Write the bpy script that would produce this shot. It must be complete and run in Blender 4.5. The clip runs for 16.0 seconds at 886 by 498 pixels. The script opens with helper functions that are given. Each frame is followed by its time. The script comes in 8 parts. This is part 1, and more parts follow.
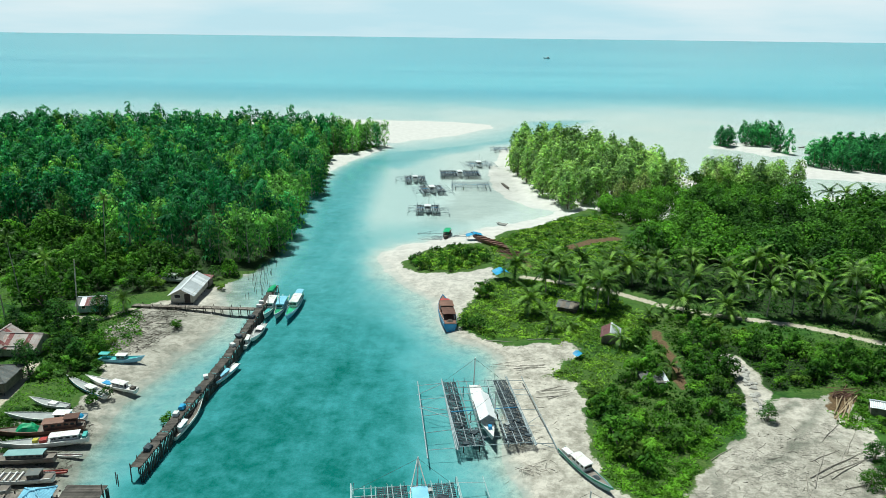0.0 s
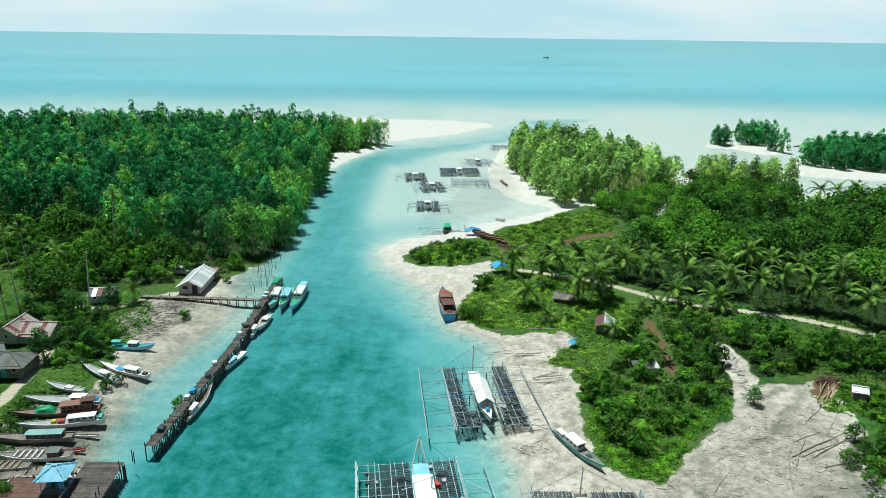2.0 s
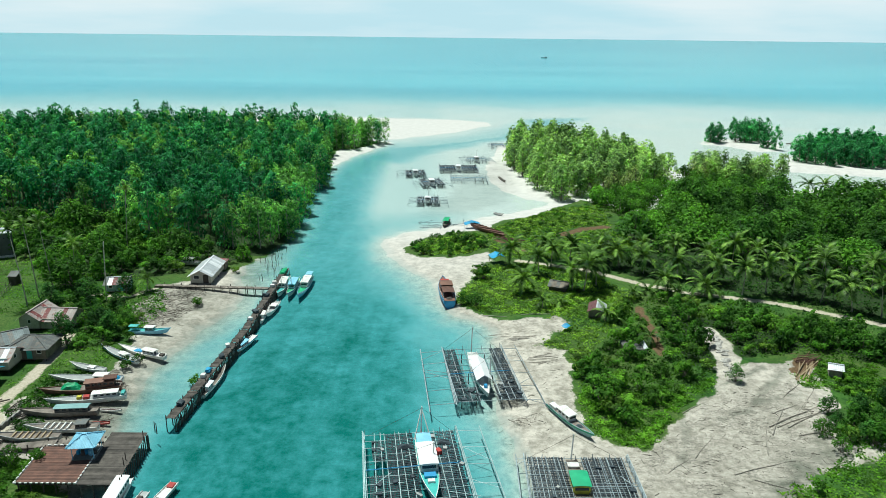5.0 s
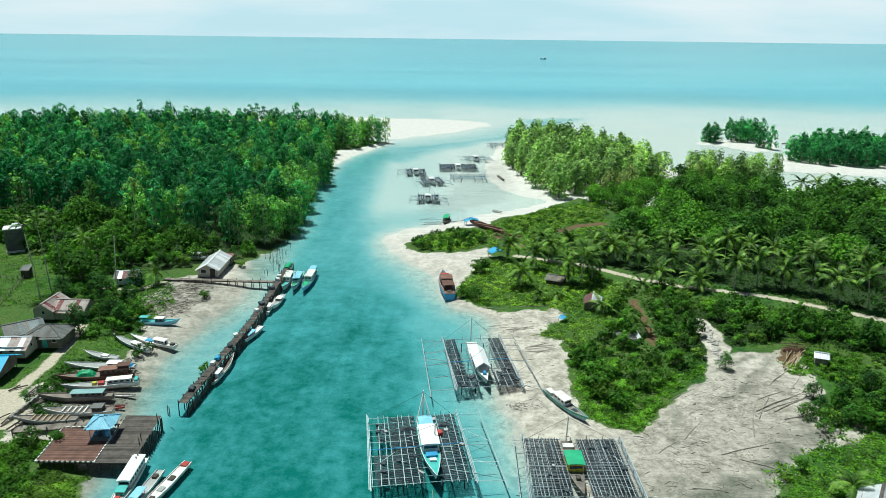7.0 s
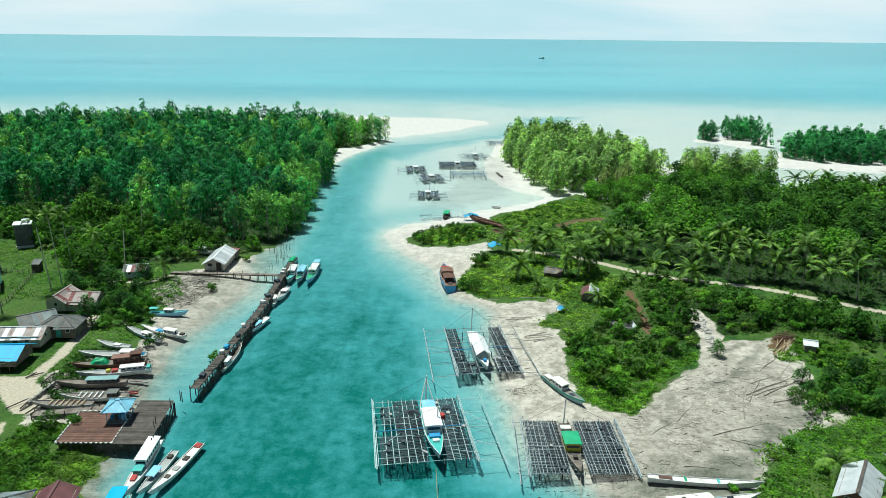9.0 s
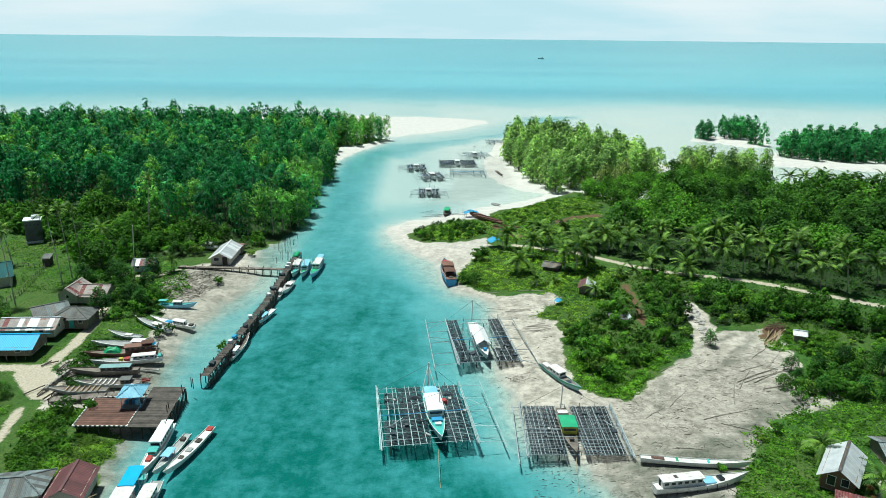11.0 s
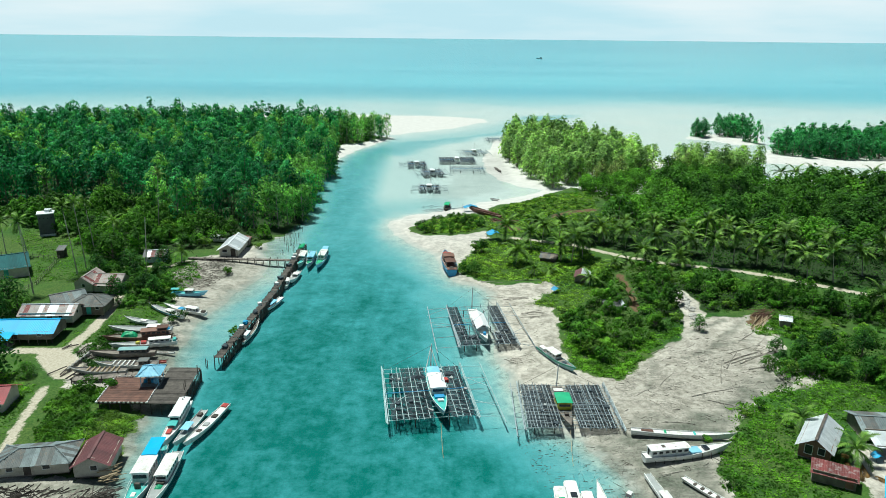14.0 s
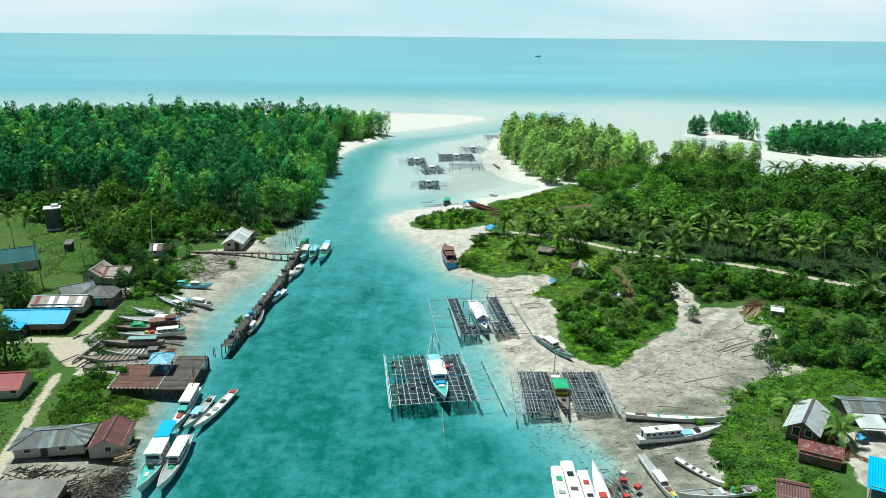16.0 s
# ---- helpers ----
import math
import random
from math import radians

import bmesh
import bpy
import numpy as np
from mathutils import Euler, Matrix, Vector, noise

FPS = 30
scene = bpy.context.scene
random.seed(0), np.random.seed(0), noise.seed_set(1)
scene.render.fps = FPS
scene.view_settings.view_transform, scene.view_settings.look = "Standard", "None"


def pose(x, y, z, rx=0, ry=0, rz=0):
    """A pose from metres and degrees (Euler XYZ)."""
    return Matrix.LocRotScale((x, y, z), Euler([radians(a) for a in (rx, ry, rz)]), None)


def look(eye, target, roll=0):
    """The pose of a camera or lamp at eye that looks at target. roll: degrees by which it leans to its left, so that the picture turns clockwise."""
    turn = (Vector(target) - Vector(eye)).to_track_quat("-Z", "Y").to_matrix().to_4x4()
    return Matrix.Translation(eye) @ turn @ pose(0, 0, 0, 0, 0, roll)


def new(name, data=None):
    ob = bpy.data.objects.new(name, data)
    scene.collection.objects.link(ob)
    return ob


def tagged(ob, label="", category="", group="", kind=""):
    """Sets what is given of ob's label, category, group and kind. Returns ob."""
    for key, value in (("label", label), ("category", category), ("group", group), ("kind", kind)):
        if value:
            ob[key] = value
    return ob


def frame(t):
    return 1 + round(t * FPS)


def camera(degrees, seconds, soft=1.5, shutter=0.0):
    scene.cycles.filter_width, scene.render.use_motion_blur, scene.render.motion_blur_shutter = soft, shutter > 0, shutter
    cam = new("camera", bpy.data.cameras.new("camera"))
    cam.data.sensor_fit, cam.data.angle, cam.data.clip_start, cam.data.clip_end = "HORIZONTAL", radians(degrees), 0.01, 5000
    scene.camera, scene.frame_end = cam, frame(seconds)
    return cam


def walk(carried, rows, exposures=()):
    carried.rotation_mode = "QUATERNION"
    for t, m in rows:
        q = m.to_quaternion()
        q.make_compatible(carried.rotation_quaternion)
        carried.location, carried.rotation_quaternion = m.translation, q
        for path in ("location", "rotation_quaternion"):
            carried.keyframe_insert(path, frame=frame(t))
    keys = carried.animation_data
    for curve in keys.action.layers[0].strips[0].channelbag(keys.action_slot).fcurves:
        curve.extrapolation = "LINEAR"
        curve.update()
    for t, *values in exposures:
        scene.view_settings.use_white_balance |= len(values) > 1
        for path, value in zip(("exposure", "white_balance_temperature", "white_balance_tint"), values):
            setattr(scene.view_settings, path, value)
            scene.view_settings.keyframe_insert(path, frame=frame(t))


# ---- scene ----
cam = camera(64.0, 16.0, 0.55)
PATH = [
    (0, (0.047, -18.128, 54.69), (0.053, -16.216, 54.103), 0.7),
    (0.5, (-0.029, -19.298, 54.707), (-0.021, -17.386, 54.118), 0.8),
    (1, (-0.063, -20.505, 54.706), (-0.055, -18.594, 54.118), 0.8),
    (1.5, (-0.048, -21.667, 54.728), (-0.04, -19.756, 54.139), 0.8),
    (2, (-0.075, -22.831, 54.75), (-0.067, -20.92, 54.162), 0.8),
    (2.5, (-0.088, -24.039, 54.765), (-0.08, -22.127, 54.176), 0.8),
    (3, (-0.126, -25.253, 54.744), (-0.117, -23.341, 54.156), 0.8),
    (3.5, (-0.166, -26.465, 54.711), (-0.157, -24.553, 54.124), 0.7),
    (4, (-0.201, -27.659, 54.69), (-0.191, -25.747, 54.103), 0.7),
    (6.5, (-0.356, -33.525, 54.653), (-0.346, -31.613, 54.068), 0.6),
    (7, (-0.455, -34.705, 54.639), (-0.443, -32.792, 54.055), 0.7),
    (7.5, (-0.54, -35.889, 54.625), (-0.527, -33.976, 54.04), 0.6),
    (8, (-0.699, -36.922, 54.571), (-0.685, -35.009, 53.986), 0.6),
    (8.5, (-0.856, -37.955, 54.529), (-0.841, -36.042, 53.944), 0.6),
    (9, (-0.959, -38.925, 54.483), (-0.943, -37.012, 53.898), 0.6),
    (11.5, (-1.389, -44.198, 54.407), (-1.371, -42.285, 53.823), 0.6),
    (12, (-1.471, -45.231, 54.381), (-1.453, -43.318, 53.797), 0.5),
    (12.5, (-1.587, -46.261, 54.341), (-1.566, -44.348, 53.757), 0.6),
    (13, (-1.676, -47.339, 54.31), (-1.656, -45.426, 53.728), 0.5),
    (13.5, (-1.747, -48.362, 54.238), (-1.726, -46.449, 53.655), 0.5),
    (14, (-1.841, -49.399, 54.209), (-1.82, -47.486, 53.625), 0.6),
    (14.5, (-1.973, -50.292, 54.155), (-1.951, -48.38, 53.57), 0.6),
    (15, (-2.065, -51.185, 54.107), (-2.042, -49.273, 53.52), 0.6),
    (15.5, (-2.144, -52.103, 54.081), (-2.12, -50.191, 53.493), 0.6),
    (16, (-2.22, -53.048, 54.079), (-2.195, -51.136, 53.491), 0.6),
]
walk(cam, [(t, look(eye, target, roll)) for t, eye, target, roll in PATH], [(0, 0.0, 6150, -4), (16, 0.06, 6150, -4)])


# ---- light ----
SUN_EL, SUN_AZ = 72.0, 318.0            # height of the sun and its compass bearing (y is north)
world = bpy.data.worlds.new("sky")
scene.world = world
world.use_nodes = True
wn = world.node_tree.nodes
wn.clear()
sky = wn.new("ShaderNodeTexSky")
sky.sky_type, sky.sun_disc = "NISHITA", False
sky.sun_elevation, sky.sun_rotation = radians(SUN_EL), radians(SUN_AZ)
sky.air_density, sky.dust_density, sky.ozone_density = 1.0, 0.6, 1.5
wbg = wn.new("ShaderNodeBackground")
wbg.inputs[1].default_value = 0.11
wout = wn.new("ShaderNodeOutputWorld")
# thin bright cloud over the blue
cloud = wn.new("ShaderNodeTexNoise")
cloud.inputs["Scale"].default_value, cloud.inputs["Detail"].default_value = 2.2, 5.0
stretch = wn.new("ShaderNodeMapping")
stretch.inputs["Scale"].default_value = (1.0, 1.0, 7.0)
place = wn.new("ShaderNodeTexCoord")
veil = wn.new("ShaderNodeMapRange")
veil.inputs[1].default_value, veil.inputs[2].default_value, veil.inputs[3].default_value, veil.inputs[4].default_value = 0.3, 0.75, 0.90, 1.0
upward = wn.new("ShaderNodeSeparateXYZ")
haze = wn.new("ShaderNodeMapRange")
haze.inputs[1].default_value, haze.inputs[2].default_value, haze.inputs[3].default_value, haze.inputs[4].default_value = 0.08, 0.18, 1.0, 0.03
both = wn.new("ShaderNodeMath")
both.operation = "MULTIPLY"
dim = wn.new("ShaderNodeMix")
dim.data_type, dim.blend_type = "RGBA", "MULTIPLY"
dim.inputs[0].default_value, dim.inputs[7].default_value = 1.0, (0.29, 0.29, 0.29, 1.0)
world.node_tree.links.new(sky.outputs[0], dim.inputs[6])
thin = wn.new("ShaderNodeMix")
thin.data_type = "RGBA"
bank = wn.new("ShaderNodeMapRange")
bank.inputs[1].default_value, bank.inputs[2].default_value = 0.40, 0.62
puffs = wn.new("ShaderNodeMix")
puffs.data_type = "RGBA"
puffs.inputs[6].default_value, puffs.inputs[7].default_value = (5.6, 7.3, 8.3, 1.0), (7.6, 7.9, 8.4, 1.0)
for a, b in ((cloud.outputs["Fac"], bank.inputs[0]), (bank.outputs[0], puffs.inputs[0]), (puffs.outputs[2], thin.inputs[7])):
    world.node_tree.links.new(a, b)
for a, b in ((place.outputs["Generated"], stretch.inputs[0]), (stretch.outputs[0], cloud.inputs["Vector"]), (cloud.outputs["Fac"], veil.inputs[0]), (veil.outputs[0], both.inputs[0]), (place.outputs["Generated"], upward.inputs[0]),
             (upward.outputs["Z"], haze.inputs[0]), (haze.outputs[0], both.inputs[1]), (both.outputs[0], thin.inputs[0]),
             (dim.outputs[2], thin.inputs[6]), (thin.outputs[2], wbg.inputs[0])):
    world.node_tree.links.new(a, b)
world.node_tree.links.new(wbg.outputs[0], wout.inputs[0])
sun = new("sun", bpy.data.lights.new("sun", "SUN"))
sun.data.energy, sun.data.angle, sun.data.color = 5.0, radians(4.5), (1.0, 0.965, 0.90)
az, el = radians(SUN_AZ), radians(SUN_EL)
to_sun = Vector((math.sin(az) * math.cos(el), math.cos(az) * math.cos(el), math.sin(el)))
sun.matrix_world = look(to_sun * 300, (0, 0, 0))


# ---- materials ----
def nodes_of(name):
    m = bpy.data.materials.new(name)
    m.use_nodes = True
    nt = m.node_tree
    nt.nodes.clear()
    return m, nt, nt.nodes.new("ShaderNodeOutputMaterial")


def put(nt, kind, **values):
    n = nt.nodes.new(kind)
    for key, value in values.items():
        n.inputs[key.replace("_", " ")].default_value = value
    return n


def noise_at(nt, scale, detail=3.0, rough=0.55, vector=None):
    n = put(nt, "ShaderNodeTexNoise", Scale=scale, Detail=detail, Roughness=rough)
    if vector is None:
        vector = nt.nodes.new("ShaderNodeNewGeometry").outputs["Position"]
    nt.links.new(vector, n.inputs["Vector"])
    return n.outputs["Fac"]


def calc(nt, op, a, b=None, clamp=False):
    n = nt.nodes.new("ShaderNodeMath")
    n.operation, n.use_clamp = op, clamp
    for slot, v in ((0, a), (1, b)):
        if v is None:
            continue
        if isinstance(v, (int, float)):
            n.inputs[slot].default_value = v
        else:
            nt.links.new(v, n.inputs[slot])
    return n.outputs[0]


def span(nt, value, lo, hi, a=0.0, b=1.0):
    n = nt.nodes.new("ShaderNodeMapRange")
    n.inputs[1].default_value, n.inputs[2].default_value = lo, hi
    n.inputs[3].default_value, n.inputs[4].default_value = a, b
    nt.links.new(value, n.inputs[0])
    return n.outputs[0]


def blend(nt, fac, a, b, how="MIX"):
    n = nt.nodes.new("ShaderNodeMix")
    n.data_type, n.blend_type = "RGBA", how
    for slot, v in ((0, fac), (6, a), (7, b)):
        if isinstance(v, (int, float)):
            n.inputs[slot].default_value = v
        elif isinstance(v, tuple):
            n.inputs[slot].default_value = (*v, 1.0)
        else:
            nt.links.new(v, n.inputs[slot])
    return n.outputs[2]


def bumped(nt, height, strength, distance, bsdf):
    b = nt.nodes.new("ShaderNodeBump")
    b.inputs["Strength"].default_value, b.inputs["Distance"].default_value = strength, distance
    nt.links.new(height, b.inputs["Height"])
    nt.links.new(b.outputs[0], bsdf.inputs["Normal"])


def surface(name, light, dark, rough=0.75, metal=0.0, scale=3.0, bump=0.25, own=0.25, stain=None):
    """Paint, wood, sheet metal and the like: two tones at two scales, grain, a tone of its own for each piece, and stains."""
    m, nt, out = nodes_of(name)
    big, fine = noise_at(nt, scale * 0.35, 4), noise_at(nt, scale * 4, 3)
    tone = calc(nt, "ADD", calc(nt, "MULTIPLY", big, 0.65), calc(nt, "MULTIPLY", fine, 0.35))
    col = blend(nt, span(nt, tone, 0.36, 0.64), dark, light)
    if stain:
        patch = span(nt, noise_at(nt, scale * 0.9, 5, 0.7), 0.52, 0.66)
        col = blend(nt, calc(nt, "MULTIPLY", patch, 0.75), col, stain)
    info = nt.nodes.new("ShaderNodeObjectInfo")
    col = blend(nt, 1.0, col, blend(nt, info.outputs["Random"], (1 - own,) * 3, (1 + own * 0.5,) * 3), "MULTIPLY")
    b = put(nt, "ShaderNodeBsdfPrincipled", Metallic=metal)
    nt.links.new(col, b.inputs["Base Color"])
    nt.links.new(span(nt, fine, 0.3, 0.7, max(0.05, rough - 0.1), min(1, rough + 0.1)), b.inputs["Roughness"])
    bumped(nt, fine, bump, 0.03, b)
    nt.links.new(b.outputs[0], out.inputs[0])
    return m


def foliage(name, light, dark, shine=0.6, through_leaf=0.34):
    """Leaves: a tone for each leaf clump and for each plant; part of the light passes through."""
    m, nt, out = nodes_of(name)
    geo, info = nt.nodes.new("ShaderNodeNewGeometry"), nt.nodes.new("ShaderNodeObjectInfo")
    wide = noise_at(nt, 0.24, 3)
    pick = calc(nt, "ADD", calc(nt, "MULTIPLY", geo.outputs["Random Per Island"], 0.20), calc(nt, "MULTIPLY", span(nt, wide, 0.36, 0.64), 0.80))
    col = blend(nt, pick, dark, light)
    each = nt.nodes.new("ShaderNodeAttribute")
    each.attribute_name = "tone"
    own = calc(nt, "FRACT", calc(nt, "ADD", each.outputs["Fac"], info.outputs["Random"]))
    col = blend(nt, 1.0, col, blend(nt, own, (0.50, 0.57, 0.56), (1.34, 1.36, 1.20)), "MULTIPLY")
    col = blend(nt, 1.0, col, blend(nt, span(nt, noise_at(nt, 0.62, 2), 0.38, 0.62), (0.46, 0.50, 0.54), (1.58, 1.52, 1.40)), "MULTIPLY")
    b = put(nt, "ShaderNodeBsdfPrincipled", Roughness=shine)
    nt.links.new(col, b.inputs["Base Color"])
    b.inputs["Specular IOR Level"].default_value = 0.12
    t = nt.nodes.new("ShaderNodeBsdfTranslucent")
    nt.links.new(blend(nt, 1.0, col, (1.3, 1.35, 0.6), "MULTIPLY"), t.inputs[0])
    mix = nt.nodes.new("ShaderNodeMixShader")
    mix.inputs[0].default_value = through_leaf
    nt.links.new(b.outputs[0], mix.inputs[1])
    nt.links.new(t.outputs[0], mix.inputs[2])
    nt.links.new(mix.outputs[0], out.inputs[0])
    return m


def ground_material():
    """Sand, litter, grass, tracks and the sea bed, which takes the water's colour with depth."""
    m, nt, out = nodes_of("ground")

    def mask(name):
        a = nt.nodes.new("ShaderNodeAttribute")
        a.attribute_name = name
        return a.outputs["Fac"]
    geo = nt.nodes.new("ShaderNodeNewGeometry")
    sep = nt.nodes.new("ShaderNodeSeparateXYZ")
    nt.links.new(geo.outputs["Position"], sep.inputs[0])
    z = sep.outputs["Z"]
    n_big, n_mid, n_fine = noise_at(nt, 0.05, 4), noise_at(nt, 0.35, 5, 0.65), noise_at(nt, 2.4, 4, 0.7)
    grain = calc(nt, "ADD", calc(nt, "MULTIPLY", n_mid, 0.5), calc(nt, "MULTIPLY", noise_at(nt, 1.1, 6, 0.72), 0.5))
    sand = blend(nt, span(nt, grain, 0.40, 0.58), (0.265, 0.248, 0.210), (0.560, 0.522, 0.462))
    sand = blend(nt, span(nt, n_fine, 0.52, 0.75, 0, 0.32), sand, (0.27, 0.255, 0.21))
    wet = calc(nt, "MULTIPLY", span(nt, calc(nt, "ADD", z, span(nt, n_mid, 0.3, 0.7, -0.12, 0.12)), 0.08, 0.36, 0.7, 0.0), span(nt, z, -0.12, 0.02))
    sand = blend(nt, wet, sand, (0.33, 0.372, 0.343))
    sand = blend(nt, calc(nt, "MULTIPLY", mask("coral"), 0.85), sand, blend(nt, span(nt, n_mid, 0.35, 0.65), (0.58, 0.565, 0.545), (0.66, 0.645, 0.625)))
    # twigs, weed and mud on the flats
    murk = span(nt, noise_at(nt, 0.11, 7, 0.72), 0.47, 0.56)
    sand = blend(nt, calc(nt, "MULTIPLY", calc(nt, "MULTIPLY", murk, mask("litter")), 0.45), sand, (0.185, 0.175, 0.145))
    drift = put(nt, "ShaderNodeMapping")
    drift.inputs["Scale"].default_value = (0.09, 0.34, 1.0)
    drift.inputs["Rotation"].default_value = (0, 0, -0.25)
    nt.links.new(geo.outputs["Position"], drift.inputs["Vector"])
    mud = calc(nt, "MULTIPLY", mask("mud"), span(nt, noise_at(nt, 1.0, 7, 0.7, drift.outputs[0]), 0.36, 0.58, 0.25, 1.0))
    sand = blend(nt, calc(nt, "MULTIPLY", mud, 0.9), sand, blend(nt, span(nt, n_fine, 0.4, 0.6), (0.046, 0.058, 0.042), (0.150, 0.178, 0.138)))
    wrack = put(nt, "ShaderNodeMapping")
    wrack.inputs["Scale"].default_value = (0.7, 1.1, 1.0)
    nt.links.new(geo.outputs["Position"], wrack.inputs["Vector"])
    lines = calc(nt, "MULTIPLY", span(nt, calc(nt, "ABSOLUTE", calc(nt, "SUBTRACT", noise_at(nt, 0.55, 7, 0.68, wrack.outputs[0]), 0.5)), 0.0, 0.022, 1.0, 0.0), span(nt, noise_at(nt, 0.16, 4, 0.6), 0.34, 0.50))
    sand = blend(nt, calc(nt, "MULTIPLY", calc(nt, "MULTIPLY", lines, mask("litter")), 2.0, True), sand, (0.10, 0.098, 0.084))
    litter = calc(nt, "MULTIPLY", mask("litter"), span(nt, calc(nt, "ADD", calc(nt, "MULTIPLY", n_fine, 0.6), calc(nt, "MULTIPLY", n_mid, 0.4)), 0.42, 0.6), True)
    col = blend(nt, calc(nt, "MULTIPLY", litter, 0.72), sand, (0.070, 0.068, 0.050))
    grass = blend(nt, span(nt, n_mid, 0.35, 0.65), (0.017, 0.062, 0.011), (0.066, 0.158, 0.026))
    grass = blend(nt, span(nt, n_big, 0.4, 0.6), grass, blend(nt, span(nt, n_fine, 0.35, 0.65), (0.026, 0.072, 0.013), (0.108, 0.165, 0.038)))
    grass = blend(nt, span(nt, n_fine, 0.62, 0.8, 0, 0.6), grass, (0.12, 0.10, 0.05))
    edge = span(nt, calc(nt, "ADD", mask("grass"), span(nt, n_fine, 0.2, 0.8, -0.35, 0.35)), 0.4, 0.6)
    col = blend(nt, edge, col, grass)
    # shade below trees and palms, painted as a darker ground colour
    floor_shade = blend(nt, span(nt, n_fine, 0.35, 0.65), (0.010, 0.026, 0.008), (0.036, 0.066, 0.018))
    col = blend(nt, span(nt, calc(nt, "ADD", mask("floor_shade"), span(nt, n_mid, 0.2, 0.8, -0.4, 0.4)), 0.4, 0.6), col, floor_shade)
    soil = blend(nt, span(nt, n_fine, 0.35, 0.65), (0.090, 0.056, 0.030), (0.170, 0.118, 0.066))
    col = blend(nt, span(nt, calc(nt, "ADD", mask("soil"), span(nt, n_mid, 0.25, 0.75, -0.5, 0.4)), 0.4, 0.6), col, soil)
    track = blend(nt, span(nt, n_fine, 0.35, 0.65), (0.37, 0.33, 0.255), (0.53, 0.485, 0.395))
    col = blend(nt, span(nt, calc(nt, "ADD", mask("track"), span(nt, n_fine, 0.2, 0.8, -0.25, 0.25)), 0.35, 0.65), col, track)
    # the water column: sand pale green in the shallows, turquoise, then deep teal
    depth = mask("depth")
    bed = blend(nt, calc(nt, "MULTIPLY", span(nt, calc(nt, "ADD", n_mid, calc(nt, "MULTIPLY", n_fine, 0.5)), 0.68, 0.95), span(nt, depth, 0.12, 0.6)), col, (0.26, 0.34, 0.27))
    shallow = calc(nt, "SUBTRACT", 1.0, calc(nt, "POWER", 0.30, depth))
    c1 = blend(nt, shallow, bed, (0.165, 0.555, 0.660))
    deep = calc(nt, "SUBTRACT", 1.0, calc(nt, "POWER", 0.49, depth))
    streak = put(nt, "ShaderNodeMapping")
    streak.inputs["Scale"].default_value = (0.26, 0.060, 1.0)
    streak.inputs["Rotation"].default_value = (0, 0, 0.10)
    nt.links.new(geo.outputs["Position"], streak.inputs["Vector"])
    weed = calc(nt, "ADD", calc(nt, "ADD", span(nt, noise_at(nt, 1.0, 8, 0.66, streak.outputs[0]), 0.34, 0.66, 0.88, 1.04), span(nt, noise_at(nt, 0.09, 7, 0.74), 0.38, 0.62, -0.13, 0.07)), span(nt, noise_at(nt, 0.5, 6, 0.75), 0.36, 0.64, -0.12, 0.09))
    c2 = blend(nt, calc(nt, "MULTIPLY", deep, weed, True), c1, (0.004, 0.126, 0.112))
    far = mask("sea")
    band = put(nt, "ShaderNodeMapping")
    band.inputs["Scale"].default_value = (0.0012, 0.0085, 1.0)
    nt.links.new(geo.outputs["Position"], band.inputs["Vector"])
    col = blend(nt, far, c2, blend(nt, span(nt, noise_at(nt, 1.0, 5, 0.6, band.outputs[0]), 0.34, 0.66), (0.050, 0.345, 0.455), (0.120, 0.47, 0.55)))
    b = put(nt, "ShaderNodeBsdfPrincipled", Roughness=0.9)
    b.inputs["Specular IOR Level"].default_value = 0.2
    nt.links.new(col, b.inputs["Base Color"])
    bumped(nt, calc(nt, "ADD", n_fine, calc(nt, "MULTIPLY", n_mid, 2.0)), 0.35, 0.12, b)
    nt.links.new(b.outputs[0], out.inputs[0])
    return m


def water_material():
    """Clear water: the bed shows through, the sky lies on it, ripples break it up."""
    m, nt, out = nodes_of("water")
    clear = nt.nodes.new("ShaderNodeBsdfTransparent")
    clear.inputs[0].default_value = (0.92, 0.985, 0.98, 1)
    gloss = put(nt, "ShaderNodeBsdfGlossy", Roughness=0.12)
    fres = put(nt, "ShaderNodeFresnel", IOR=1.33)
    b = nt.nodes.new("ShaderNodeBump")
    b.inputs["Strength"].default_value, b.inputs["Distance"].default_value = 0.35, 0.10
    ripple = calc(nt, "ADD", noise_at(nt, 1.1, 3, 0.6), calc(nt, "MULTIPLY", noise_at(nt, 0.22, 2), 1.5))
    nt.links.new(ripple, b.inputs["Height"])
    nt.links.new(b.outputs[0], gloss.inputs["Normal"])
    mix = nt.nodes.new("ShaderNodeMixShader")
    nt.links.new(calc(nt, "MULTIPLY", fres.outputs[0], 0.6), mix.inputs[0])
    nt.links.new(clear.outputs[0], mix.inputs[1])
    nt.links.new(gloss.outputs[0], mix.inputs[2])
    nt.links.new(mix.outputs[0], out.inputs[0])
    return m


